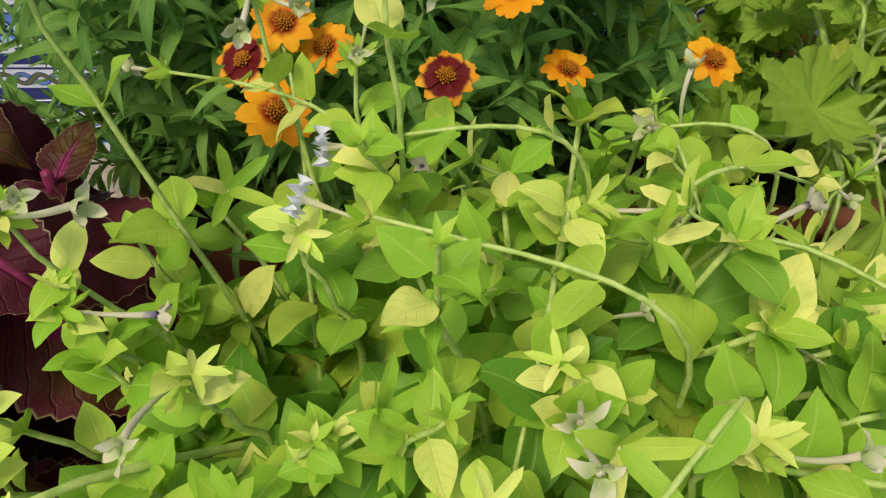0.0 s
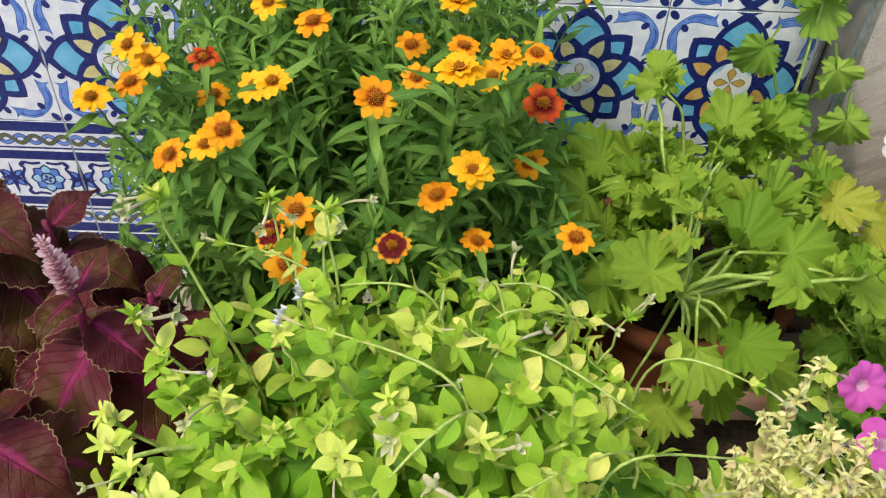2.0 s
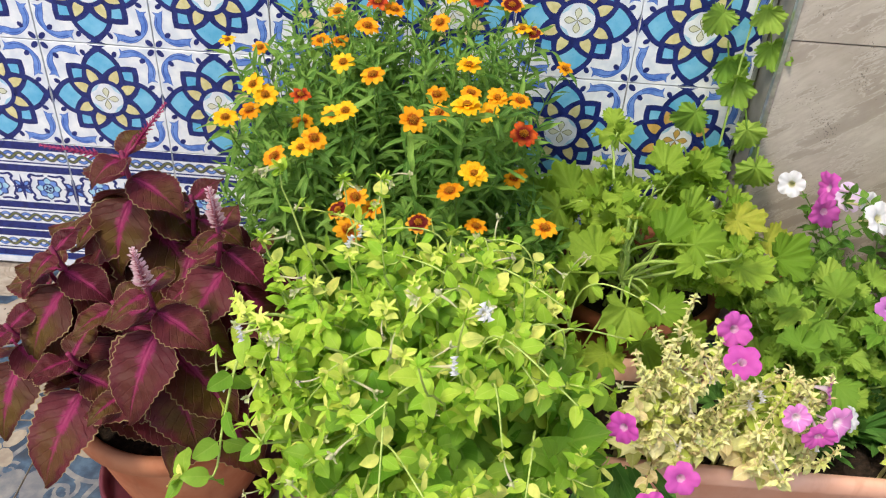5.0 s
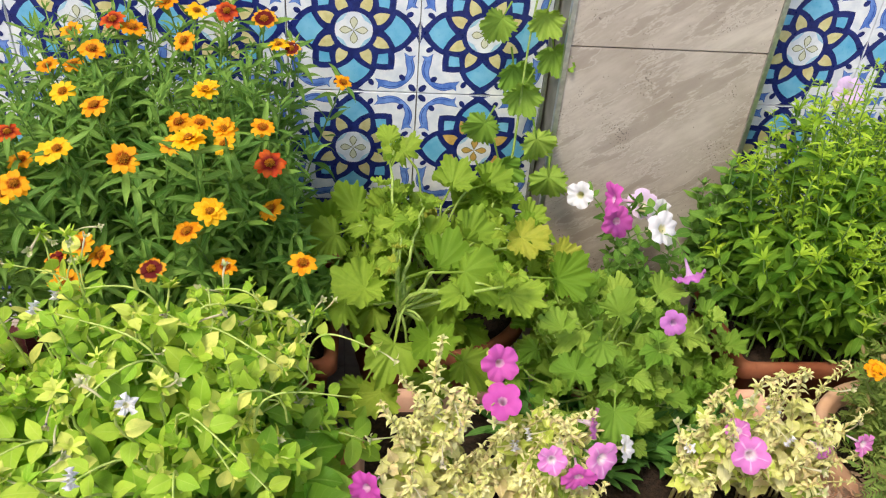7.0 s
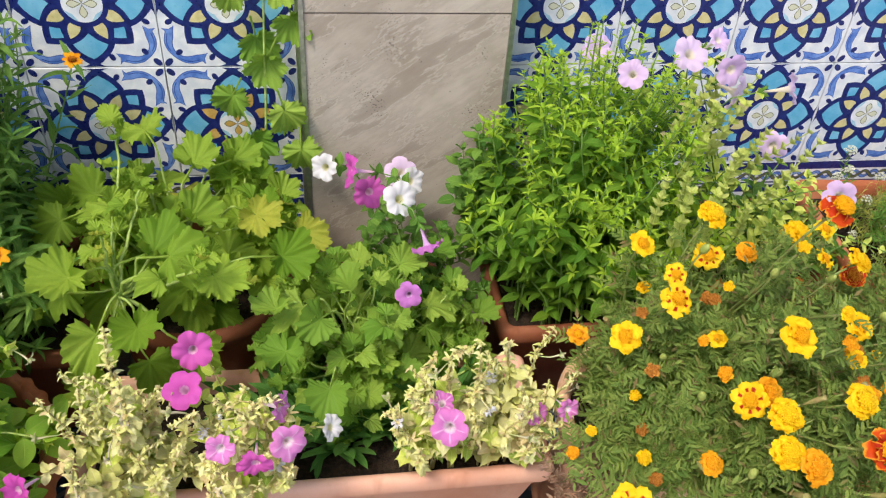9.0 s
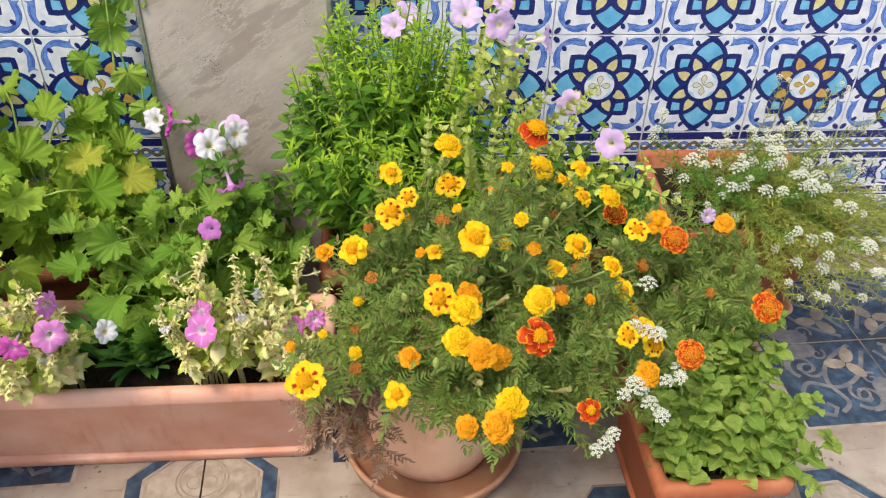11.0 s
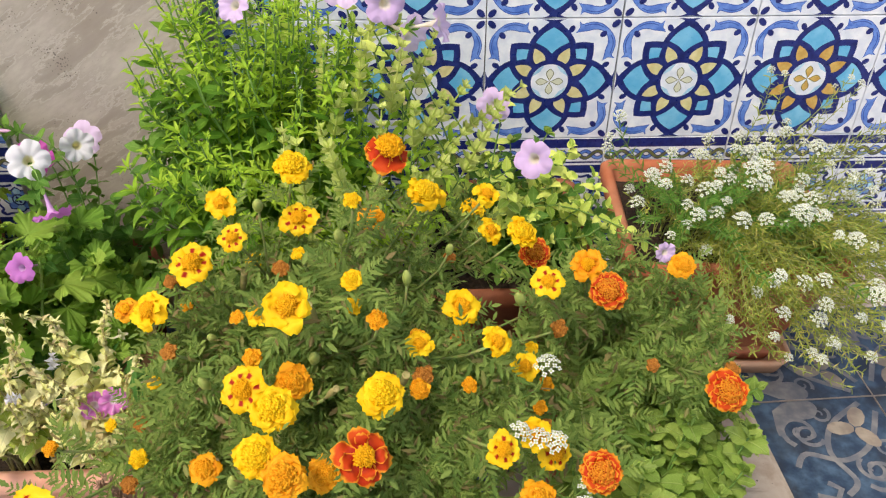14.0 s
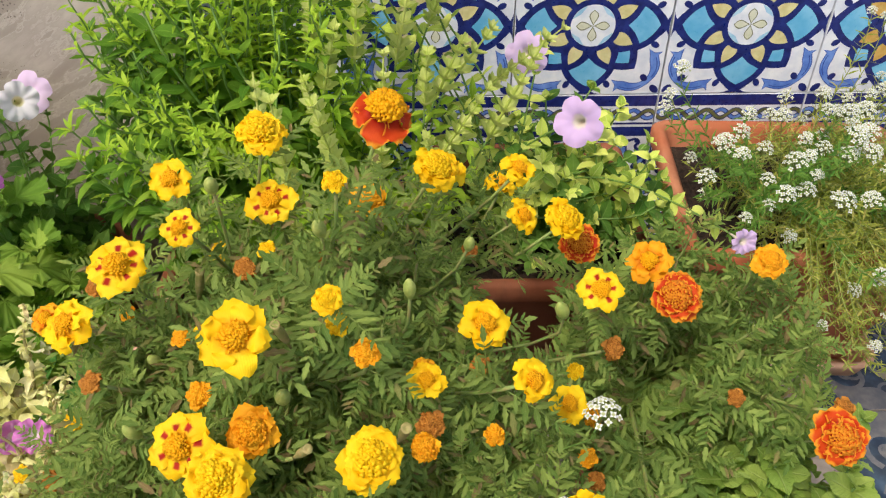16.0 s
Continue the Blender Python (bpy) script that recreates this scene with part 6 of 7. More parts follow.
def petunia(plant, x, y, z, kind, normal, size=1.0, base=None, leafy=None, spacing=0.02, lsize=0.03, r=0.0014):
    p = Vector((x, y, z))
    n = Vector(normal).normalized()
    size *= 0.80
    n = (n + Vector((rng.uniform(-0.3, 0.3), rng.uniform(-0.2, 0.2), rng.uniform(-0.3, 0.25)))).normalized()
    m = facing(p, n, None, size)
    BLOOMS.append((p + n * 0.018, 0.026 * size))
    head = part("flower", rng.choice(TRUMPETS[kind]), plant.ob, m, {"p": "pink trumpet with a paler star", "m": "magenta trumpet", "v": "violet trumpet", "l": "pale lilac trumpet", "w": "white trumpet"}[kind])
    part("calyx", PET_CALYX, head, m)
    if base is not None:
        pts = plant.stem(base, p - n * 0.042 * size, r, 0.0009, 0.5, n)
        if leafy is not None:
            plant.dress(pts, leafy, spacing, lsize, lsize * 0.6, 0.15, 2, 60, 0.6)


for x, y, z, k, n in ((0.337, -0.284, 0.430, "w", (0.2, -0.9, 0.5)), (0.234, -0.197, 0.426, "w", (-0.2, -0.8, 0.7)), (0.300, -0.200, 0.382, "m", (0.1, -0.9, 0.4)), (0.266, -0.235, 0.446, "m", (-0.9, -0.2, 0.4)),
                      (0.350, -0.155, 0.386, "l", (0.1, -0.8, 0.6)), (0.370, -0.334, 0.380, "v", (0.3, -0.5, -0.6)), (0.339, -0.387, 0.346, "v", (0.0, -0.8, 0.6)), (0.362, -0.20, 0.400, "w", (0.3, -0.8, 0.4))):
    petunia(pet, x, y, z, k, n, rng.uniform(1.2, 1.4) * (0.8 if k == "v" else 1.0), (0.325 + rng.uniform(-0.05, 0.05), -0.225 + rng.uniform(-0.05, 0.05), 0.175), k_pet)
for i in range(40):
    tip = dome((0.36, -0.25, 0.22), (0.12, 0.13, 0.14), 0.4)
    pts = pet.stem((0.325 + rng.uniform(-0.06, 0.06), -0.225 + rng.uniform(-0.06, 0.06), 0.175), tip, 0.0014, 0.0009)
    pet.dress(pts, k_pet, 0.018, 0.034, 0.022, 0.2, 2, 60, 0.65, tip=k_pet)
LATER.append((pet, (240,)))
ivy = Plant("ivy_geranium", "green ivy-leaved geranium spilling over the trough", "plant", (0.30, -0.40, 0.165), S_GER)
k_ivy = ivy.kind(S_LOB, L_GER2)
for x, y, z, s in ((0.226, -0.447, 0.372, 0.027), (0.181, -0.492, 0.369, 0.027), (0.294, -0.413, 0.332, 0.028), (0.232, -0.521, 0.329, 0.026), (0.20, -0.42, 0.38, 0.028), (0.26, -0.38, 0.36, 0.027), (0.17, -0.44, 0.39, 0.025), (0.33, -0.33, 0.36, 0.026), (0.38, -0.30, 0.36, 0.024)):
    lobed_leaf(ivy, k_ivy, x, y, z, s * 1.2, (0.26, -0.38, 0.24))
for i in range(34):
    p = dome((0.29, -0.36, 0.23), (0.15, 0.14, 0.13), 0.65, -0.05)
    pts = ivy.stem((0.28 + rng.uniform(-0.05, 0.05), -0.40 + rng.uniform(-0.02, 0.05), 0.17), p, 0.0028, 0.0016, 0.4)
    ivy.dress(pts, k_ivy, 0.030, 0.033, 0.024, 0.45, 1, 60, 0.7, tip=k_ivy, tip_n=2, jitter=0.8)
LATER.append((ivy, (200,)))

# ---- the long trough: strap leaves and faded petunias ----
S_STRAP = [leaf_shape(1.0, 0.07, strap, 8, 1, 0.4, c, 0.08, seed=i) for i, c in enumerate((0.4, 0.8, 1.2, 0.1))]
dark = Plant("gazania_plant", "dark green clump of narrow strap leaves in the trough", "plant", (0.21, -0.46, 0.162), S_GREEN)
k_dark = dark.kind(S_STRAP, L_DARK)
for i in range(26):
    c = Vector((rng.uniform(0.10, 0.46), rng.uniform(-0.485, -0.41), 0.16))
    for q in range(rng.randrange(9, 15)):
        a = rng.uniform(0, 6.28)
        e = rng.uniform(0.35, 1.5)
        if math.sin(a) < -0.3:
            e += 0.6
        dark.leaf(k_dark, c + Vector((math.cos(a), math.sin(a), 0)) * 0.008, (math.cos(a), math.sin(a), e), UP - Vector((math.cos(a), math.sin(a), 0)) * 0.6, rng.uniform(0.07, 0.12))
for x in (-0.02, -0.05, -0.04, 0.0):
    for q in range(7):
        dark.leaf(k_dark, (x, -0.545, 0.185), (rng.uniform(-0.6, 0.6), -1, rng.uniform(-0.3, 0.4)), (0, -0.3, 1), rng.uniform(0.08, 0.11))
LATER.append((dark, (220,)))
faded = []
FADED_SHAPES = [leaf_shape(1.0, 0.33, ovate, 8, 2, 0.3, c, 0.3, seed=i) for i, c in enumerate((0.2, 0.8, 1.3, -0.3))]
FADED_THIN = [leaf_shape(1.0, 0.17, ovate, 7, 1, 0.6, c, 0.5, seed=i) for i, c in enumerate((-1.6, 2.0, 2.8))]


def faded_petunia(label, c, spread, tips, seed, yellow):
    pl = Plant("petunia_plant", label, "plant", (c[0], c[1], 0.162), S_PALE, group="petunias in the long trough")
    a, b, d = pl.kind(FADED_SHAPES, L_PALE), pl.kind(FADED_SHAPES, L_VAR), pl.kind(FADED_THIN, L_PALE)
    e = pl.kind(STARS, L_PALE)
    main_kind, other = (b, a) if yellow else (a, b)
    for i in range(tips):
        tip = dome((c[0], c[1], c[2] - 0.02 - spread[2] * 0.75), spread, 0.6, 0.25)
        tip.z += rng.uniform(-0.05, 0.03)
        pts = pl.stem((c[0] + rng.uniform(-0.03, 0.03), max(-0.535, min(-0.40, c[1] + rng.uniform(-0.02, 0.03))), 0.165), tip, 0.0018, 0.0012, 0.5)
        pl.dress(pts[:8], main_kind if rng.random() < 0.6 else other, 0.021, 0.038, 0.024, 0.15, 2, 58, 0.7)
        pl.dress(pts[6:], d, 0.009, 0.020, 0.013, 0.1, 3, 45, 0.4, tip=d, tip_n=4, jitter=0.9)
        twig = pl.stem(pts[-1], pts[-1] + Vector((rng.uniform(-0.03, 0.03), rng.uniform(-0.03, 0.015), rng.uniform(0.02, 0.055))), 0.0013, 0.0008, 0.3)
        pl.dress(twig, d, 0.007, 0.013, 0.010, 0.2, 3, 40, 0.3, tip=d, tip_n=4, jitter=0.9)
        pl.leaf(e, pts[-1], pts[-1] - pts[-2], UP, rng.uniform(0.010, 0.016))
        if i % 2 == 0:
            dd = Vector((rng.uniform(-1, 1), rng.uniform(-1, 0.4), rng.uniform(-0.2, 0.9)))
            part("flower", rng.choice((wilt, wilt_b, white_trumpet, wilt, wilt_b, wilt2)), pl.ob, facing(tip + dd.normalized() * 0.03, dd, None, rng.uniform(0.7, 1.0)), "withered pale trumpet")
    pl.leaves = [q for q in pl.leaves if q[2].translation.z + q[2].col[0].z > 0.225 or q[2].translation.y > -0.53]
    faded.append(pl)
    return pl, main_kind


f1, fk1 = faded_petunia("straw-coloured fading petunia with magenta flowers in the trough", (0.0, -0.60, 0.40), (0.085, 0.085, 0.165), 23, 1, False)
f2, fk2 = faded_petunia("yellowed petunia with pink and magenta flowers in the trough", (0.135, -0.60, 0.385), (0.085, 0.075, 0.150), 24, 2, True)
f3, fk3 = faded_petunia("half-dried petunia with pink flowers near the trough end", (0.36, -0.570, 0.385), (0.065, 0.06, 0.165), 17, 3, True)
f4, fk4 = faded_petunia("dried straw-coloured petunia at the end of the trough", (0.45, -0.550, 0.390), (0.06, 0.06, 0.165), 16, 4, False)
for x, y, z, k, n, s in ((0.081, -0.525, 0.404, "m", (0.1, -0.7, 0.7), 1.1), (0.076, -0.580, 0.404, "m", (0.0, -0.6, 0.8), 1.15), (0.179, -0.596, 0.384, "p", (0.9, -0.5, 0.3), 1.05), (0.186, -0.629, 0.362, "p", (0.3, -0.7, 0.7), 1.1),
                         (0.152, -0.659, 0.366, "m", (-0.1, -0.8, 0.0), 0.95), (0.119, -0.656, 0.395, "p", (-0.3, -0.8, 0.4), 0.95), (0.233, -0.579, 0.322, "w", (0.9, -0.5, 0.4), 0.8)):
    petunia(f2, x, y, z, k, n, s, (0.135 + rng.uniform(-0.03, 0.03), -0.52, 0.18), fk2, 0.018, 0.026)
for x, y, z, k, n, s in ((-0.072, -0.680, 0.382, "m", (-0.4, -0.8, 0.3), 0.9), (0.0, -0.70, 0.33, "m", (0.0, -0.8, 0.5), 1.05), (-0.03, -0.715, 0.295, "m", (0.0, -0.7, 0.6), 1.0)):
    petunia(f1, x, y, z, k, n, s, (rng.uniform(-0.03, 0.03), -0.53, 0.18), fk1, 0.016, 0.026)
for x, y, z, k, n, s in ((0.362, -0.612, 0.348, "p", (0.0, -0.7, 0.7), 1.15), (0.357, -0.580, 0.354, "p", (-0.1, -0.3, 0.9), 0.9)):
    petunia(f3, x, y, z, k, n, s, (0.36, -0.53, 0.18), fk3, 0.018, 0.028)
for x, y, z, k, n, s in ((0.475, -0.581, 0.322, "p", (0.1, -0.8, 0.3), 0.8), (0.505, -0.597, 0.347, "p", (0.4, -0.7, 0.5), 0.85)):
    petunia(f4, x, y, z, k, n, s, (0.45, -0.53, 0.18), fk4, 0.018, 0.024)
for pl in faded:
    LATER.append((pl, (150, 30,)))

# ---- basil ----
S_BAS = [leaf_shape(1.0, 0.175, lance, 10, 2, 0.3, c, 0.12, teeth=0.05, stalk=0.08, seed=i) for i, c in enumerate((0.4, 0.8, 1.1, 0.1))]
basil = Plant("basil_plant", "bushy bright green basil with pale flower spikes", "herb", (0.625, -0.222, 0.185), S_GREEN)
S_BAS_THIN = [leaf_shape(1.0, 0.12, lance, 8, 1, 0.35, c, 0.1, stalk=0.06, seed=i) for i, c in enumerate((0.3, 0.7, 1.0))]
k_bas, k_top, k_star_b = basil.kind(S_BAS, L_BASIL), basil.kind(S_BAS, L_BASIL_TOP), basil.kind(S_BAS_THIN, L_BASIL_TOP)
for i in range(96):
    tip = dome((0.605, -0.235, 0.37), (0.165, 0.165, 0.25), 0.5, -0.25)
    tip.y = min(tip.y, -0.09)
    pts = basil.stem((0.625 + rng.uniform(-0.10, 0.10), -0.23 + rng.uniform(-0.08, 0.08), 0.185), tip, 0.0018, 0.001, 0.55)
    basil.dress(pts, k_bas, 0.023, 0.041, 0.030, 0.15, 2, 62, 0.6, tip=k_star_b, tip_n=6, jitter=0.4)
    if i % 2:
        d = (pts[-1] - pts[-2]).normalized()
        more = basil.stem(tip, tip + d * 0.035 + Vector((rng.uniform(-0.015, 0.015), rng.uniform(-0.02, 0.0), 0.01)), 0.0010, 0.0007, 0.3)
        basil.dress(more, k_star_b, 0.011, 0.026, 0.014, 0.1, 2, 68, 0.75, tip=k_star_b, tip_n=5)
for i in range(84):
    tip = dome((0.61, -0.25, 0.40), (0.155, 0.155, 0.27), 0.9, 0.15)
    tip.y = min(tip.y, -0.09)
    pts = basil.stem((0.61 + rng.uniform(-0.06, 0.06), -0.23, 0.3), tip, 0.0016, 0.001, 0.5, (0, -0.1, 1))
    basil.dress(pts, k_star_b, 0.011, 0.026, 0.011, 0.45, 2, 60, 0.6, tip=k_top, tip_n=6)
LATER.append((basil, (300, 50,)))


fringe = Plant("basil_plant", "darker broad-leaved basil beside the pilaster", "herb", (0.52, -0.16, 0.19), S_GREEN)
k_fr = fringe.kind(S_OV, L_PET)
for i in range(26):
    tip = dome((0.48, -0.17, 0.30), (0.06, 0.06, 0.20), 0.5, -0.3)
    tip.y = min(tip.y, -0.10)
    pts = fringe.stem((0.52 + rng.uniform(-0.03, 0.02), -0.16 + rng.uniform(-0.03, 0.03), 0.19), tip, 0.0016, 0.001, 0.5)
    fringe.dress(pts, k_fr, 0.022, 0.036, 0.024, 0.15, 2, 62, 0.6, tip=k_fr)
LATER.append((fringe, (120, 20,)))


def pale_spike(n=9):
    h = Heap()
    for i in range(n):
        z = 0.004 + 0.0115 * i * rng.uniform(0.94, 1.06)
        for k in range(6):
            a = k * math.pi / 3 + i * 0.5 + rng.uniform(-0.3, 0.3)
            s = 0.0130 * (1 - 0.5 * i / n) * rng.uniform(0.75, 1.25)
            v, f, uv = leaf_shape(s, s * 0.32, broad, 5, 1, 0.6, -0.6)
            h.add(v, f, uv, frame_of((0, 0, z), (math.cos(a), math.sin(a), 0.5), UP))
    v, f, uv = tube([(0, 0, 0), (0, 0, 0.0118 * n)], 0.0012, 0.0006, 4)
    h.add(v, f, uv)
    return h.mesh("flower_spike", [L_SPIKE])


SPIKES = [pale_spike(n) for n in (5, 6, 7, 8)]
basil2 = Plant("basil_plant", "flowering basil with pale yellow-green spikes", "herb", (0.80, -0.24, 0.19), S_GREEN)
k_b2 = basil2.kind(S_BAS, L_BASIL_TOP)
for x, y, z in ((0.70, -0.36, 0.50), (0.72, -0.33, 0.53), (0.74, -0.30, 0.55), (0.78, -0.28, 0.53), (0.76, -0.35, 0.47), (0.80, -0.30, 0.50), (0.83, -0.28, 0.50), (0.86, -0.25, 0.50), (0.72, -0.40, 0.46), (0.68, -0.41, 0.48),
                (0.84, -0.33, 0.46), (0.88, -0.30, 0.46), (0.66, -0.38, 0.50), (0.90, -0.24, 0.47), (0.80, -0.36, 0.45), (0.75, -0.25, 0.57), (0.78, -0.22, 0.58), (0.82, -0.22, 0.54), (0.70, -0.30, 0.56), (0.69, -0.43, 0.44)):
    d = Vector((rng.uniform(-0.2, 0.3) + max(0, x - 0.8) * 7, rng.uniform(-0.3, 0.1), 1)).normalized()
    p = Vector((x, y, z))
    pts = basil2.stem((0.775 + (x - 0.77) * 0.3, -0.24, 0.195), p - d * 0.06, 0.0015, 0.001, 0.5, d)
    basil2.dress(pts, k_b2, 0.022, 0.034, 0.020, 0.3, 2, 60, 0.6)
    part("flower_spike", rng.choice(SPIKES), basil2.ob, facing(p - d * 0.06, d, None, rng.uniform(1.05, 1.4)))
LATER.append((basil2, (150,)))

# ---- lilac petunia behind the marigolds ----
lil = Plant("petunia_plant", "tall lilac petunia with cream-edged leaves in the box", "plant", (0.925, -0.165, 0.195), S_GREEN)
k_l1, k_l2 = lil.kind(S_PET, L_VAR), lil.kind(S_PET, L_PET)
for x, y, z, n in ((0.614, -0.312, 0.629, (-0.1, -0.8, 0.5)), (0.723, -0.236, 0.620, (0.2, -0.5, 0.7)), (0.784, -0.187, 0.616, (0.1, -0.7, 0.6)), (0.770, -0.269, 0.610, (0.3, -0.8, 0.3)), (0.831, -0.318, 0.610, (0.8, -0.4, 0.4)),
                   (0.638, -0.113, 0.567, (0.0, -0.8, 0.5)), (0.932, -0.356, 0.464, (-0.2, -0.9, 0.35)), (0.80, -0.25, 0.565, (0.5, -0.6, -0.2)), (0.90, -0.22, 0.46, (-0.3, -0.9, 0.2)), (1.09, -0.40, 0.36, (0.3, -0.8, 0.4))):
    petunia(lil, x, y, z, "l", n, rng.uniform(1.05, 1.25) if z > 0.4 else 0.8, (0.88 + rng.uniform(-0.04, 0.08), -0.17 + rng.uniform(-0.05, 0.05), 0.2), k_l1, 0.03, 0.026)
for i in range(50):
    tip = dome((0.96, -0.19, 0.25), (0.14, 0.13, 0.14), 0.4)
    pts = lil.stem((0.925 + rng.uniform(-0.08, 0.08), -0.17 + rng.uniform(-0.08, 0.08), 0.2), tip, 0.0015, 0.001)
    lil.dress(pts, k_l1 if i % 3 == 0 else k_l2, 0.018, 0.032, 0.022, 0.2, 2, 60, 0.6, tip=k_l1)
LATER.append((lil, (220,)))

# ---- marigolds ----
S_FEA = [feather_shape(1.0, p, i) for i, p in enumerate((6, 7, 6, 5, 7))]
MARP = {}
for key, mat in (("y", P_MAR), ("b", P_MAR2), ("o", P_MAR3), ("r", P_MAR4), ("d", P_DRY)):
    MARP[key] = [mesh_of("petal", *s[:2], [mat], s[2]) for s in petal_set(0.0172, 0.0098, frill, 5, fold=-0.10, curl=0.45, wave=0.42, notch=0.08)]
MAR_C = dome_mesh("marigold_centre", 0.0058, 0.0030, C_MAR, 62, 0.0019, 1.7)
MAR_CREST = dome_mesh("marigold_crest", 0.0095, 0.0075, C_MAR, 120, 0.0024, 2.0)
TUFT = {k: dome_mesh("marigold_centre", 0.0085, 0.0046, mat, 95, 0.0025, 2.0) for k, mat in (("y", P_MAR), ("b", P_MAR2), ("o", P_MAR3), ("r", P_MAR4), ("d", P_DRY))}
mar = Plant("marigold_plant", "full marigold plant with yellow and orange flowers", "plant", (0.668, -0.515, 0.205), S_MAR)
mar2 = Plant("marigold_plant", "marigold plant with red and orange ruffled flowers", "plant", (1.02, -0.40, 0.16), S_MAR)
k_mar, k_mar2 = mar.kind(S_FEA, L_MAR), mar2.kind(S_FEA, L_MAR)
sv, sf, su = loft([circle(q, z, 10) for q, z in ((0.0013, -0.024), (0.0020, -0.018), (0.0040, -0.011), (0.0056, -0.003), (0.0050, 0.001))])
SEPAL = mesh_of("calyx", sv, sf, [plain_mat("calyx_green", "7c944a", "98a862", 200, 0.55)], su)


def marigold(pl, k, x, y, z, kind, size=1.0, form=1):
    p = Vector((x, y, z))
    c = pl.at
    away = Vector((x - c.x, y - c.y - 0.05, 0))
    n = Vector((away.x * 1.5 + rng.uniform(-0.2, 0.2), away.y * 1.3 - 0.35 + rng.uniform(-0.2, 0.2), 0.85))
    base = Vector((c.x + rng.uniform(-0.06, 0.06), c.y + rng.uniform(-0.05, 0.05), c.z))
    pts = pl.stem(base, p - n.normalized() * 0.022 * size, 0.0022, 0.0014, 0.45, n)
    pl.dress(pts, k, 0.022, 0.050, 0.034, 0.3, 2, 60, 0.6)
    m = MARP[kind]
    if form == 0:
        rows = [(m, 6, 0.08, 0.004, 1.0)]
    elif form == 1:
        rows = [(m, 7, -0.30, 0.007, 1.0)] if z > 0.55 and kind == "r" else [(m, 7, 0.02, 0.005, 1.0)] if kind == "b" else [(m, 6, 0.02, 0.005, 1.0), (m, 4, 0.42, 0.006, 0.7)]
    elif form == 2:
        rows = [(m, 9, -0.02, 0.005, 1.0), (m, 8, 0.28, 0.005, 0.80), (m, 7, 0.62, 0.005, 0.58)]
    else:
        rows = [(MARP[kind], 5, 0.9, 0.005, 0.62), (MARP[kind], 4, 0.3, 0.005, 0.5)]
    size *= 0.9
    head = rayed(pl, p, n, TUFT[kind] if form > 1 else MAR_CREST if kind == "r" and z > 0.55 else MAR_C, rows, scale=size, label="withered flower head" if kind == "d" else "")
    mm = facing(p, n, None, size * 0.9)
    part("calyx", SEPAL, head, mm)


for x, y, z, k, s, f in ((0.556, -0.584, 0.451, "y", 1.0, 1), (0.604, -0.584, 0.504, "b", 1.05, 1), (0.697, -0.666, 0.524, "y", 1.1, 1), (0.757, -0.765, 0.464, "r", 1.15, 1),
                         (0.684, -0.711, 0.457, "y", 1.0, 2), (0.674, -0.745, 0.443, "y", 0.95, 2), (0.731, -0.790, 0.389, "y", 0.95, 2), (0.508, -0.776, 0.420, "b", 1.15, 1), (0.862, -0.746, 0.444, "b", 0.8, 0),
                         (0.777, -0.550, 0.594, "r", 1.05, 1), (0.839, -0.586, 0.449, "y", 0.95, 1), (0.607, -0.468, 0.487, "y", 0.9, 0), (0.682, -0.472, 0.531, "y", 1.0, 2)):
    marigold(mar, k_mar, x, y, z, k, s, f)
for x, y, z, k, s, f in ((0.627, -0.526, 0.487, "b", 0.75, 0), (0.684, -0.486, 0.480, "b", 1.0, 1), (0.744, -0.561, 0.549, "y", 0.65, 3), (0.808, -0.467, 0.494, "y", 0.95, 2), (0.875, -0.424, 0.463, "y", 0.8, 1),
                         (0.866, -0.375, 0.413, "y", 0.8, 1), (0.909, -0.466, 0.443, "y", 0.95, 2), (0.657, -0.598, 0.455, "y", 0.6, 0), (0.800, -0.642, 0.457, "y", 0.65, 1), (0.766, -0.657, 0.498, "o", 0.7, 3),
                         (0.770, -0.704, 0.463, "y", 1.0, 2), (0.798, -0.683, 0.444, "o", 0.75, 3), (0.656, -0.686, 0.453, "b", 1.05, 1), (0.696, -0.763, 0.441, "o", 0.95, 2), (0.723, -0.736, 0.407, "o", 0.8, 2)):
    marigold(mar, k_mar, x, y, z, k, s, f)
for x, y, z, k, s, f in ((0.621, -0.715, 0.391, "o", 0.7, 2), (0.605, -0.779, 0.398, "y", 0.85, 0), (0.712, -0.819, 0.387, "o", 1.0, 2), (0.683, -0.789, 0.352, "o", 0.75, 2), (0.823, -0.781, 0.363, "r", 0.8, 0),
                         (0.892, -0.717, 0.426, "y", 0.8, 0), (0.912, -0.710, 0.393, "b", 0.95, 0), (0.891, -0.758, 0.394, "o", 0.9, 2), (0.865, -0.651, 0.466, "y", 0.75, 1), (0.897, -0.616, 0.400, "y", 0.75, 0),
                         (0.518, -0.544, 0.417, "o", 0.7, 1), (0.483, -0.680, 0.379, "o", 0.6, 3), (0.560, -0.720, 0.380, "d", 0.65, 3), (0.577, -0.567, 0.468, "d", 0.6, 3), (0.669, -0.534, 0.455, "d", 0.65, 3)):
    marigold(mar, k_mar, x, y, z, k, s, f)
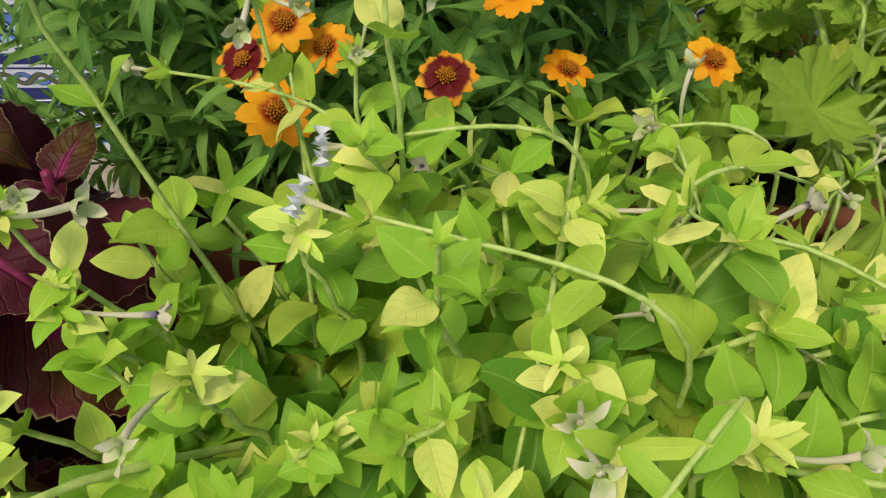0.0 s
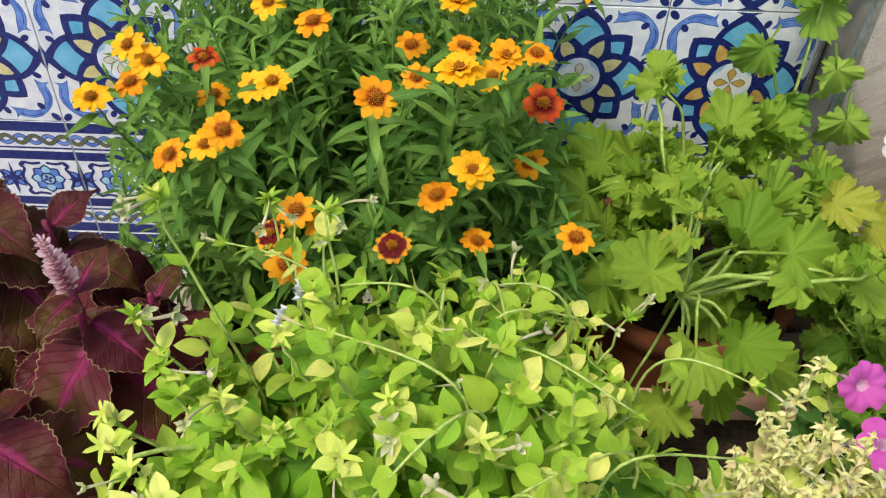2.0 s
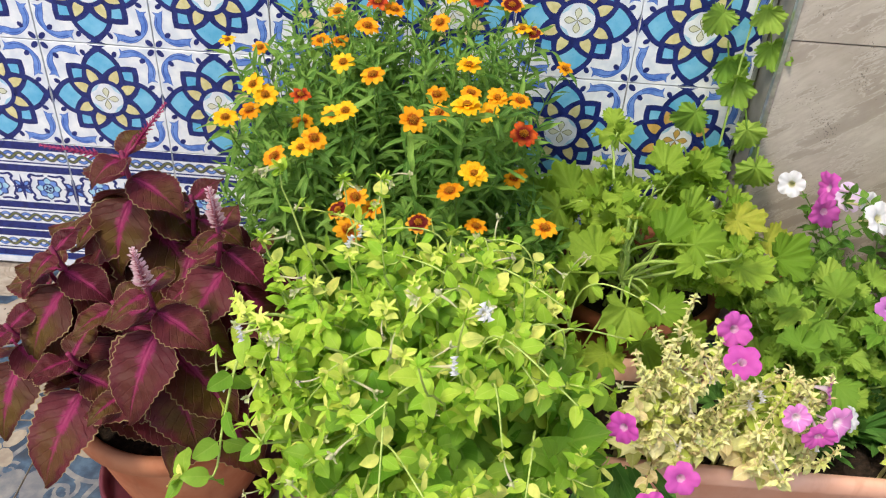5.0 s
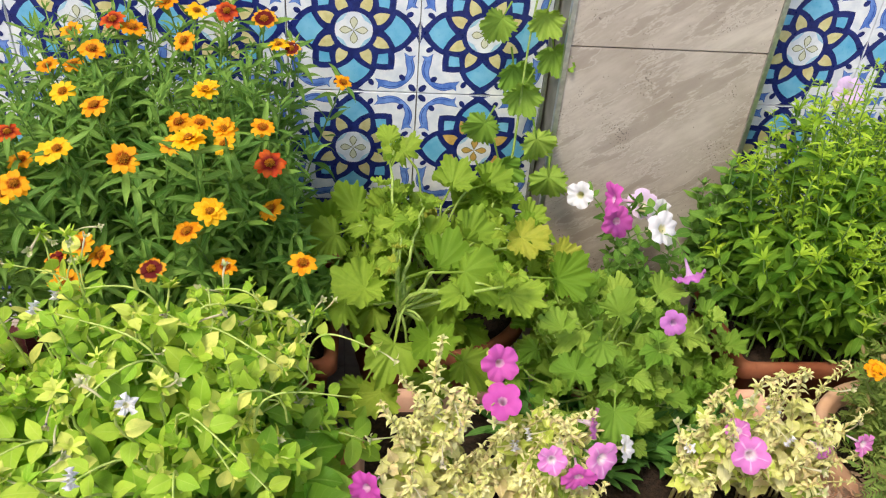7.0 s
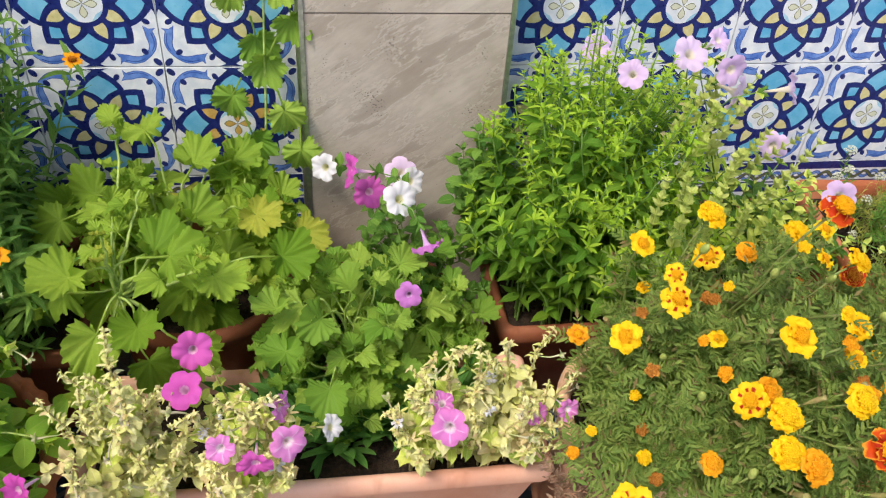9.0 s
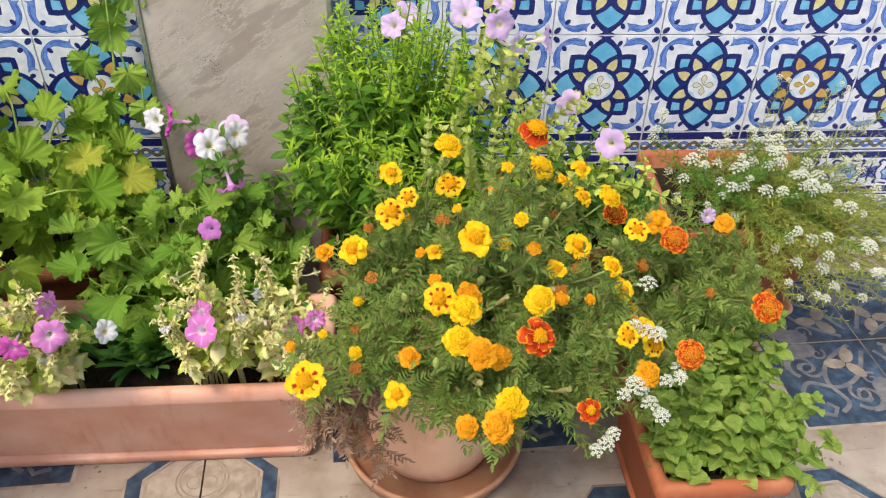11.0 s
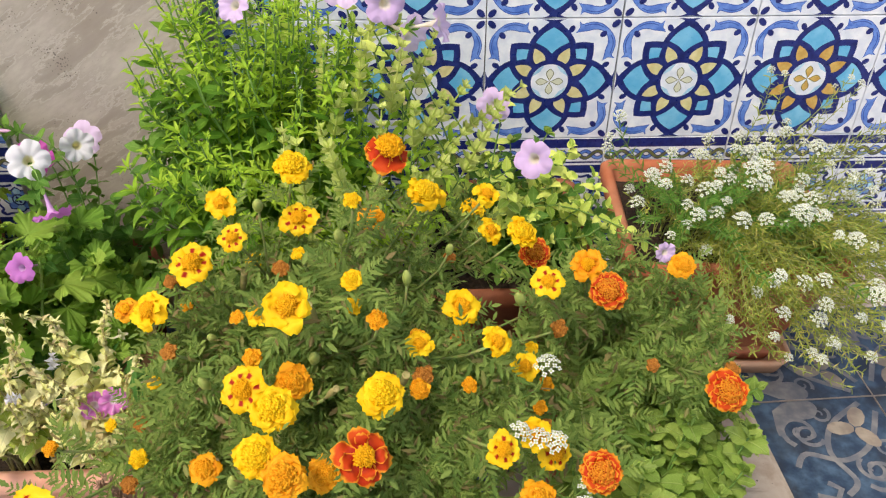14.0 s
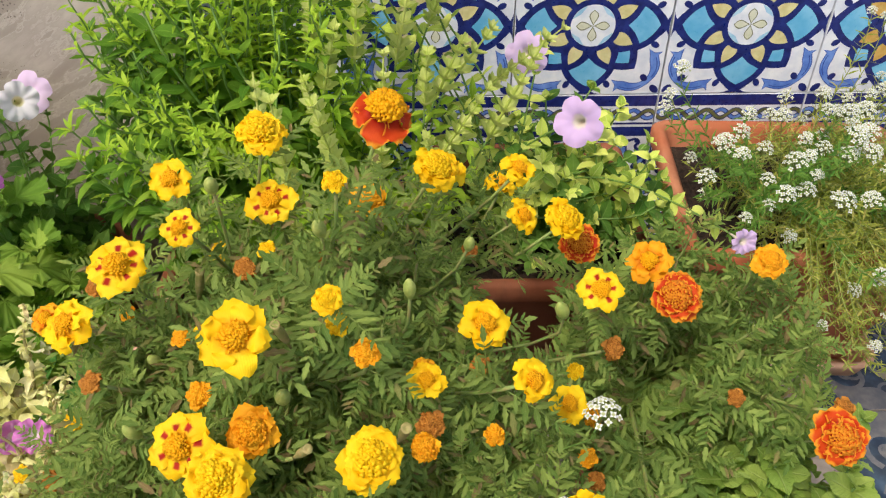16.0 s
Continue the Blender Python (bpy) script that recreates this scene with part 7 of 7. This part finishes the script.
for x, y, z, k, s, f in ((0.754, -0.458, 0.459, "o", 0.8, 2), (0.818, -0.440, 0.474, "y", 0.8, 1), (0.879, -0.442, 0.428, "y", 0.8, 1), (0.748, -0.656, 0.541, "y", 0.45, 2), (0.673, -0.543, 0.461, "d", 0.65, 3),
                         (0.689, -0.538, 0.475, "y", 0.55, 3), (0.628, -0.460, 0.409, "y", 0.5, 1), (0.655, -0.634, 0.436, "o", 0.75, 3), (0.693, -0.666, 0.439, "o", 0.85, 2), (0.802, -0.661, 0.437, "d", 0.75, 3),
                         (0.842, -0.655, 0.418, "o", 0.6, 3), (0.580, -0.619, 0.431, "d", 0.65, 3), (0.833, -0.467, 0.411, "d", 0.6, 3), (0.835, -0.602, 0.425, "d", 0.65, 3), (0.937, -0.558, 0.391, "d", 0.75, 3)):
    marigold(mar, k_mar, x, y, z, k, s, f)
bv, bf, bu = loft([circle(r, z, 10) for r, z in ((0.0012, -0.004), (0.0034, 0.0), (0.0048, 0.005), (0.0044, 0.010), (0.0026, 0.014), (0.0008, 0.016))])
BUD = mesh_of("bud", bv, bf, [plain_mat("bud_green", "8a9c4a", "a8b060", 200, 0.6)], bu)
for x, y, z in ((0.654, -0.519, 0.514), (0.609, -0.583, 0.410), (0.708, -0.640, 0.437), (0.867, -0.633, 0.387), (0.73, -0.55, 0.50), (0.79, -0.60, 0.49), (0.83, -0.52, 0.46), (0.77, -0.73, 0.42), (0.62, -0.66, 0.43), (0.86, -0.70, 0.40), (0.90, -0.55, 0.42), (0.65, -0.74, 0.40)):
    d = Vector((rng.uniform(-0.4, 0.4), rng.uniform(-0.5, 0.0), 1))
    mar.stem((0.668 + rng.uniform(-0.05, 0.05), -0.53, 0.21), (x, y, z), 0.0017, 0.0012, 0.5, d)
    part("bud", BUD, mar.ob, facing((x, y, z), d, None, rng.uniform(0.85, 1.1)), "green unopened bud")
# spent heads whose petals have dropped, on long swollen stalks
sv, sf, su = loft([circle(q, z, 10) for q, z in ((0.0011, -0.024), (0.0016, -0.017), (0.0029, -0.009), (0.0033, 0.0), (0.0027, 0.005), (0.0034, 0.009), (0.0012, 0.007))])
SPENT = mesh_of("spent_head", sv, sf, [plain_mat("spent_calyx", "8c8c4e", "a89a66", 180, 0.65, third="8a5c4a", scale3=30)], su)
for i in range(14):
    q = dome((0.73, -0.60, 0.31), (0.22, 0.19, 0.17), 0.92, 0.1)
    d = Vector((q.x - 0.70 + rng.uniform(-0.1, 0.2), q.y + 0.50, 0.25 + 0.2 * rng.random())).normalized()
    mar.stem((0.69 + rng.uniform(-0.05, 0.05), -0.54, 0.21), q - d * 0.024, 0.0018, 0.0014, 0.5, d)
    part("spent_head", SPENT, mar.ob, facing(q, d, None, rng.uniform(0.85, 1.15)), "dry spent flower head")
for i in range(19):
    q = dome((0.715, -0.60, 0.30), (0.22, 0.19, 0.17), 0.9, 0.15)
    marigold(mar, k_mar, q.x, q.y, q.z, rng.choice("yddoo"), rng.uniform(0.5, 0.7), 3)
for i in range(128):
    tip = dome((0.715, -0.59, 0.32), (0.20, 0.19, 0.15), 0.4, 0.06)
    if tip.y < -0.65:
        tip.z = max(tip.z, 0.345)
    pts = mar.stem((0.668 + rng.uniform(-0.08, 0.08), -0.515 + rng.uniform(-0.08, 0.08), 0.205), tip, 0.0019, 0.001, 0.5)
    mar.dress(pts, k_mar, 0.016, 0.048, 0.032, 0.2, 2, 60, 0.45, tip=k_mar, jitter=0.7)
k_brown = mar.kind(S_FEA, leaf_mat("dry_marigold_leaf", "7a5c4c", "a48a70", "b09a80", 0.2, 0.7, 3, 0.2))
for i in range(8):
    tip = Vector((0.525 + rng.uniform(-0.035, 0.045 if i < 6 else 0.20), -0.68 + rng.uniform(-0.05, 0.05), 0.265 + rng.uniform(-0.06, 0.03)))
    pts = mar.stem((0.60, -0.57, 0.225), tip, 0.0017, 0.0009, 0.8)
    mar.dress(pts, k_brown, 0.020, 0.046, 0.034, 0.45, 2, 60, 0.3, tip=k_brown)
LATER.append((mar, (300, 80,)))
for x, y, z, k, s, f in ((0.995, -0.511, 0.400, "r", 1.1, 2), (0.943, -0.741, 0.406, "r", 0.95, 2), (0.923, -0.554, 0.449, "b", 0.9, 0), (1.089, -0.627, 0.371, "r", 1.1, 2), (0.928, -0.447, 0.401, "r", 0.9, 2), (0.979, -0.477, 0.407, "o", 1.0, 1),
                         (1.089, -0.457, 0.387, "o", 0.8, 2), (1.10, -0.60, 0.37, "d", 0.7, 3), (1.03, -0.58, 0.36, "d", 0.6, 3)):
    marigold(mar2, k_mar2, x, y, z, k, s, f)
for i in range(42):
    tip = dome((1.04, -0.45, 0.24), (0.13, 0.14, 0.14), 0.45)
    pts = mar2.stem((1.02 + rng.uniform(-0.05, 0.05), -0.40 + rng.uniform(-0.05, 0.05), 0.165), tip, 0.0018, 0.001, 0.5)
    mar2.dress(pts, k_mar2, 0.017, 0.052, 0.038, 0.2, 2, 60, 0.65, tip=k_mar2)
LATER.append((mar2, (200, 40,)))

# ---- mint ----
S_MINT = [leaf_shape(1.0, 0.40, broad, 10, 2, 0.2, c, 0.18, teeth=0.05, seed=i, pucker=0.10) for i, c in enumerate((0.2, 0.7, 1.1, -0.2))]
mint = Plant("mint_plant", "dense light green mint with crinkled leaves", "herb", (1.038, -0.628, 0.15), S_GREEN)
k_mint = mint.kind(S_MINT, L_MINT)
for i in range(84):
    base = Vector((1.038 + rng.uniform(-0.075, 0.075), -0.628 + rng.uniform(-0.11, 0.11), 0.15))
    q = Vector((base.x + 0.02 + (base.x - 1.038) * 0.45, base.y + (base.y + 0.628) * 0.25 + 0.02, rng.uniform(0.20, 0.285)))
    pts = mint.stem(base, q, 0.0015, 0.001, 0.5)
    mint.dress(pts, k_mint, 0.017, 0.031, 0.024, 0.25, 2, 68, 0.75, tip=k_mint, jitter=0.5)
for x, y, z in ((1.155, -0.765, 0.175), (1.16, -0.59, 0.25), (1.17, -0.54, 0.28)):
    pts = mint.stem((1.10, y + 0.04, 0.16), (x, y, z), 0.0015, 0.001, 0.8)
    mint.dress(pts, k_mint, 0.016, 0.024, 0.017, 0.3, 2, 70, 0.8, tip=k_mint)
LATER.append((mint, (300,)))

# ---- alyssum ----
S_FINE = [leaf_shape(1.0, 0.075, lance, 4, 1, 0.3, c, seed=i) for i, c in enumerate((0.2, 0.6, -0.3))]
aly = Plant("alyssum_plant", "wispy alyssum with clusters of tiny white flowers", "plant", (1.252, -0.15, 0.215), plain_mat("alyssum_stem", "7f9248", "a2a45c", 200, 0.6))
k_aly, k_aly_green = aly.kind(S_FINE, L_ALY), aly.kind(S_FINE, L_PET)


def cluster(n, r, seed):
    h = Heap()
    q = random.Random(seed)
    for i in range(n):
        t = math.sqrt((i + 0.5) / n)
        a = i * 2.39996
        p = Vector((r * t * math.cos(a), r * t * math.sin(a), r * 1.0 * (1 - t * t) + q.uniform(-0.0006, 0.0006)))
        d = (p + Vector((0, 0, r))).normalized()
        m = facing(p, d)
        for k in range(4):
            v, f, uv = leaf_shape(0.0031, 0.00125, blunt, 2, 1, 0.1, 0.3)
            h.add(v, f, uv, m @ frame_of((0, 0, 0), (math.cos(k * 1.571), math.sin(k * 1.571), 0.15), UP))
        v, f, uv = tube([p, (0, 0, -r * 0.8)], 0.0003, 0.0003, 3)
        h.add(v, f, [(0.0, 0.5)] * len(v))
    return h.mesh("flower_head", [P_ALY])


CLUSTERS = [cluster(n, r, n) for n, r in ((14, 0.0095), (18, 0.0115), (22, 0.0135))]


def alyssum_head(pl, k, p, base, size=1.0):
    p = Vector(p)
    n = Vector((rng.uniform(-0.4, 0.4), rng.uniform(-0.6, 0.1), 1))
    pts = pl.stem(base, p, 0.0007, 0.0005, 0.4, n, 8)
    pl.dress(pts, k, 0.009, 0.020, 0.013, 0.25, 2, 50, 0.4)
    part("flower_head", rng.choice(CLUSTERS), pl.ob, facing(p, n, None, size * 0.86))


for x, y, z in ((1.102, -0.271, 0.384), (1.073, -0.318, 0.375), (1.133, -0.363, 0.387), (1.190, -0.348, 0.441), (1.42, -0.12, 0.30), (1.198, -0.464, 0.375), (1.383, -0.292, 0.369), (1.339, -0.362, 0.344), (1.066, -0.172, 0.367), (1.317, -0.467, 0.345),
                (1.11, -0.30, 0.39), (1.12, -0.26, 0.39), (1.15, -0.33, 0.40), (1.18, -0.38, 0.39), (1.06, -0.20, 0.40), (1.08, -0.16, 0.41), (1.22, -0.33, 0.41), (1.25, -0.38, 0.40), (1.28, -0.34, 0.39), (1.24, -0.28, 0.40)):
    alyssum_head(aly, k_aly_green, (x, y, z), (1.252 + (x - 1.25) * 0.5, -0.15 + (y + 0.2) * 0.25, 0.215))
for i in range(26):
    x, y = rng.uniform(1.08, 1.34), rng.uniform(-0.36, -0.20)
    alyssum_head(aly, k_aly_green, (x, y, 0.375 + rng.uniform(-0.05, 0.03)), (1.252 + (x - 1.25) * 0.5, -0.15 + (y + 0.2) * 0.25, 0.215), rng.uniform(0.8, 1.1))
for i in range(11):
    x = rng.uniform(1.26, 1.54)
    alyssum_head(aly, k_aly, (x, rng.uniform(-0.16, -0.04), rng.uniform(0.33, 0.45)), (1.252 + (x - 1.25) * 0.4, -0.10, 0.215), rng.uniform(0.5, 0.8))
for i in range(80):
    p = dome((1.29, -0.25, 0.24), (0.22, 0.22, 0.16), 0.75, -0.1)
    if p.x > 1.2 or i % 3 == 0:
        alyssum_head(aly, k_aly, (p.x, min(p.y, -0.02), p.z), (1.252 + (p.x - 1.25) * 0.4, -0.16 + (p.y + 0.2) * 0.2, 0.215), rng.uniform(0.7, 1.0))
for i in range(190):
    tip = dome((1.32, -0.25, 0.25), (0.22, 0.24, 0.14), 0.45, -0.35)
    tip.y = min(tip.y, -0.05)
    tip.z = max(tip.z, 0.12)
    pts = aly.stem((1.252 + rng.uniform(-0.10, 0.10), -0.16 + rng.uniform(-0.08, 0.08), 0.215), tip, 0.0007, 0.0004, 0.5)
    aly.dress(pts, k_aly, 0.0075, 0.013, 0.009, 0.3, 2, 50, 0.4)
# growth that spills over the front of the box
for i in range(120):
    x = rng.uniform(1.14, 1.56)
    tip = Vector((x, rng.uniform(-0.45, -0.33), rng.uniform(0.21, 0.33)))
    pts = aly.stem((1.252 + (x - 1.25) * 0.4, -0.25 + rng.uniform(-0.03, 0.03), 0.228), tip, 0.0007, 0.0004, 0.7)
    aly.dress(pts, k_aly, 0.0075, 0.013, 0.009, 0.25, 2, 50, 0.4)
    if i % 10 == 0:
        part("flower_head", rng.choice(CLUSTERS), aly.ob, facing(tip, (rng.uniform(-0.4, 0.4), -0.5, 0.8), None, rng.uniform(0.6, 0.85)))
LATER.append((aly, (120, 60,)))
aly2 = Plant("alyssum_plant", "small trailing alyssum with white clusters beside the marigolds", "plant", (0.76, -0.56, 0.21), S_GREEN)
k_aly2 = aly2.kind(S_FINE, L_MAR)
for x, y, z in ((0.83, -0.81, 0.325), (0.84, -0.80, 0.33), (0.82, -0.81, 0.315), (0.865, -0.77, 0.375), (0.875, -0.765, 0.365), (0.885, -0.775, 0.35), (0.90, -0.77, 0.38), (0.92, -0.76, 0.375), (0.885, -0.72, 0.41), (0.90, -0.72, 0.405),
                (0.87, -0.72, 0.42), (0.90, -0.66, 0.43), (0.93, -0.73, 0.36), (0.85, -0.78, 0.37), (0.895, -0.79, 0.345)):
    alyssum_head(aly2, k_aly2, (x + 0.008, y, z + 0.014), (0.76, -0.56, 0.215))
LATER.append((aly2, (80,)))

for plant_made, counts in LATER:
    plant_made.finish(*counts)

# ---- tiles of wall and floor ----
TILE_MESH, GOLD_MESH = wall_tile(M_YELLOW), wall_tile(M_GOLD)
GOLD = {(0.1, 0), (1.408, 0)}         # tiles of a warmer batch
m = Motif(TILE / 2, TILE / 2)
border_shapes(m, TILE / 2, 0.2)
BORDER_MESH = m.mesh("border_tile", [M_WHITE, M_NAVY, M_CYAN, M_YELLOW, M_MID, M_OLIVE, M_PALE])
low = (H3 - TILE)
m = Motif(TILE / 2, low / 2)
border_shapes(m, low / 2, low)
PLINTH_MESH = m.mesh("plinth_tile", [M_WHITE, M_NAVY, M_CYAN, M_YELLOW, M_MID, M_OLIVE, M_PALE])
for x in columns:
    for k in range(8):
        part("tile", GOLD_MESH if (round(x, 3), k) in GOLD else TILE_MESH, wall, Matrix.Translation((x + rng.uniform(-0.0004, 0.0004), rng.uniform(-0.0004, 0.0004), H3 + TILE * (k + 0.5))))
    part("border_tile", BORDER_MESH, wall, Matrix.Translation((x, rng.uniform(-0.0004, 0.0004), H3 - TILE / 2)))
    part("border_tile", PLINTH_MESH, wall, Matrix.Translation((x, 0, low / 2)))
askew = Matrix.Translation((1.498, -0.307, 0)) @ pose(0, 0, 0, 0, 0, 2.4) @ Matrix.Translation((-FX - 1.2, -FY, 0))
for i in range(-7, 7):
    for j in range(-6, 1):
        bx = 1 if (i + 1) % 2 else -1
        by = -1 if j % 2 == 0 else 1
        cx, cy = FX + 0.4 * i + 0.2, FY + 0.4 * j + 0.2
        if cy > 0.0:
            continue
        part("floor_tile", FLOOR_MESH[(bx, by)], floor, askew @ Matrix.Translation((cx, cy, rng.uniform(-0.0005, 0.0005))) @ pose(0, 0, 0, -90))
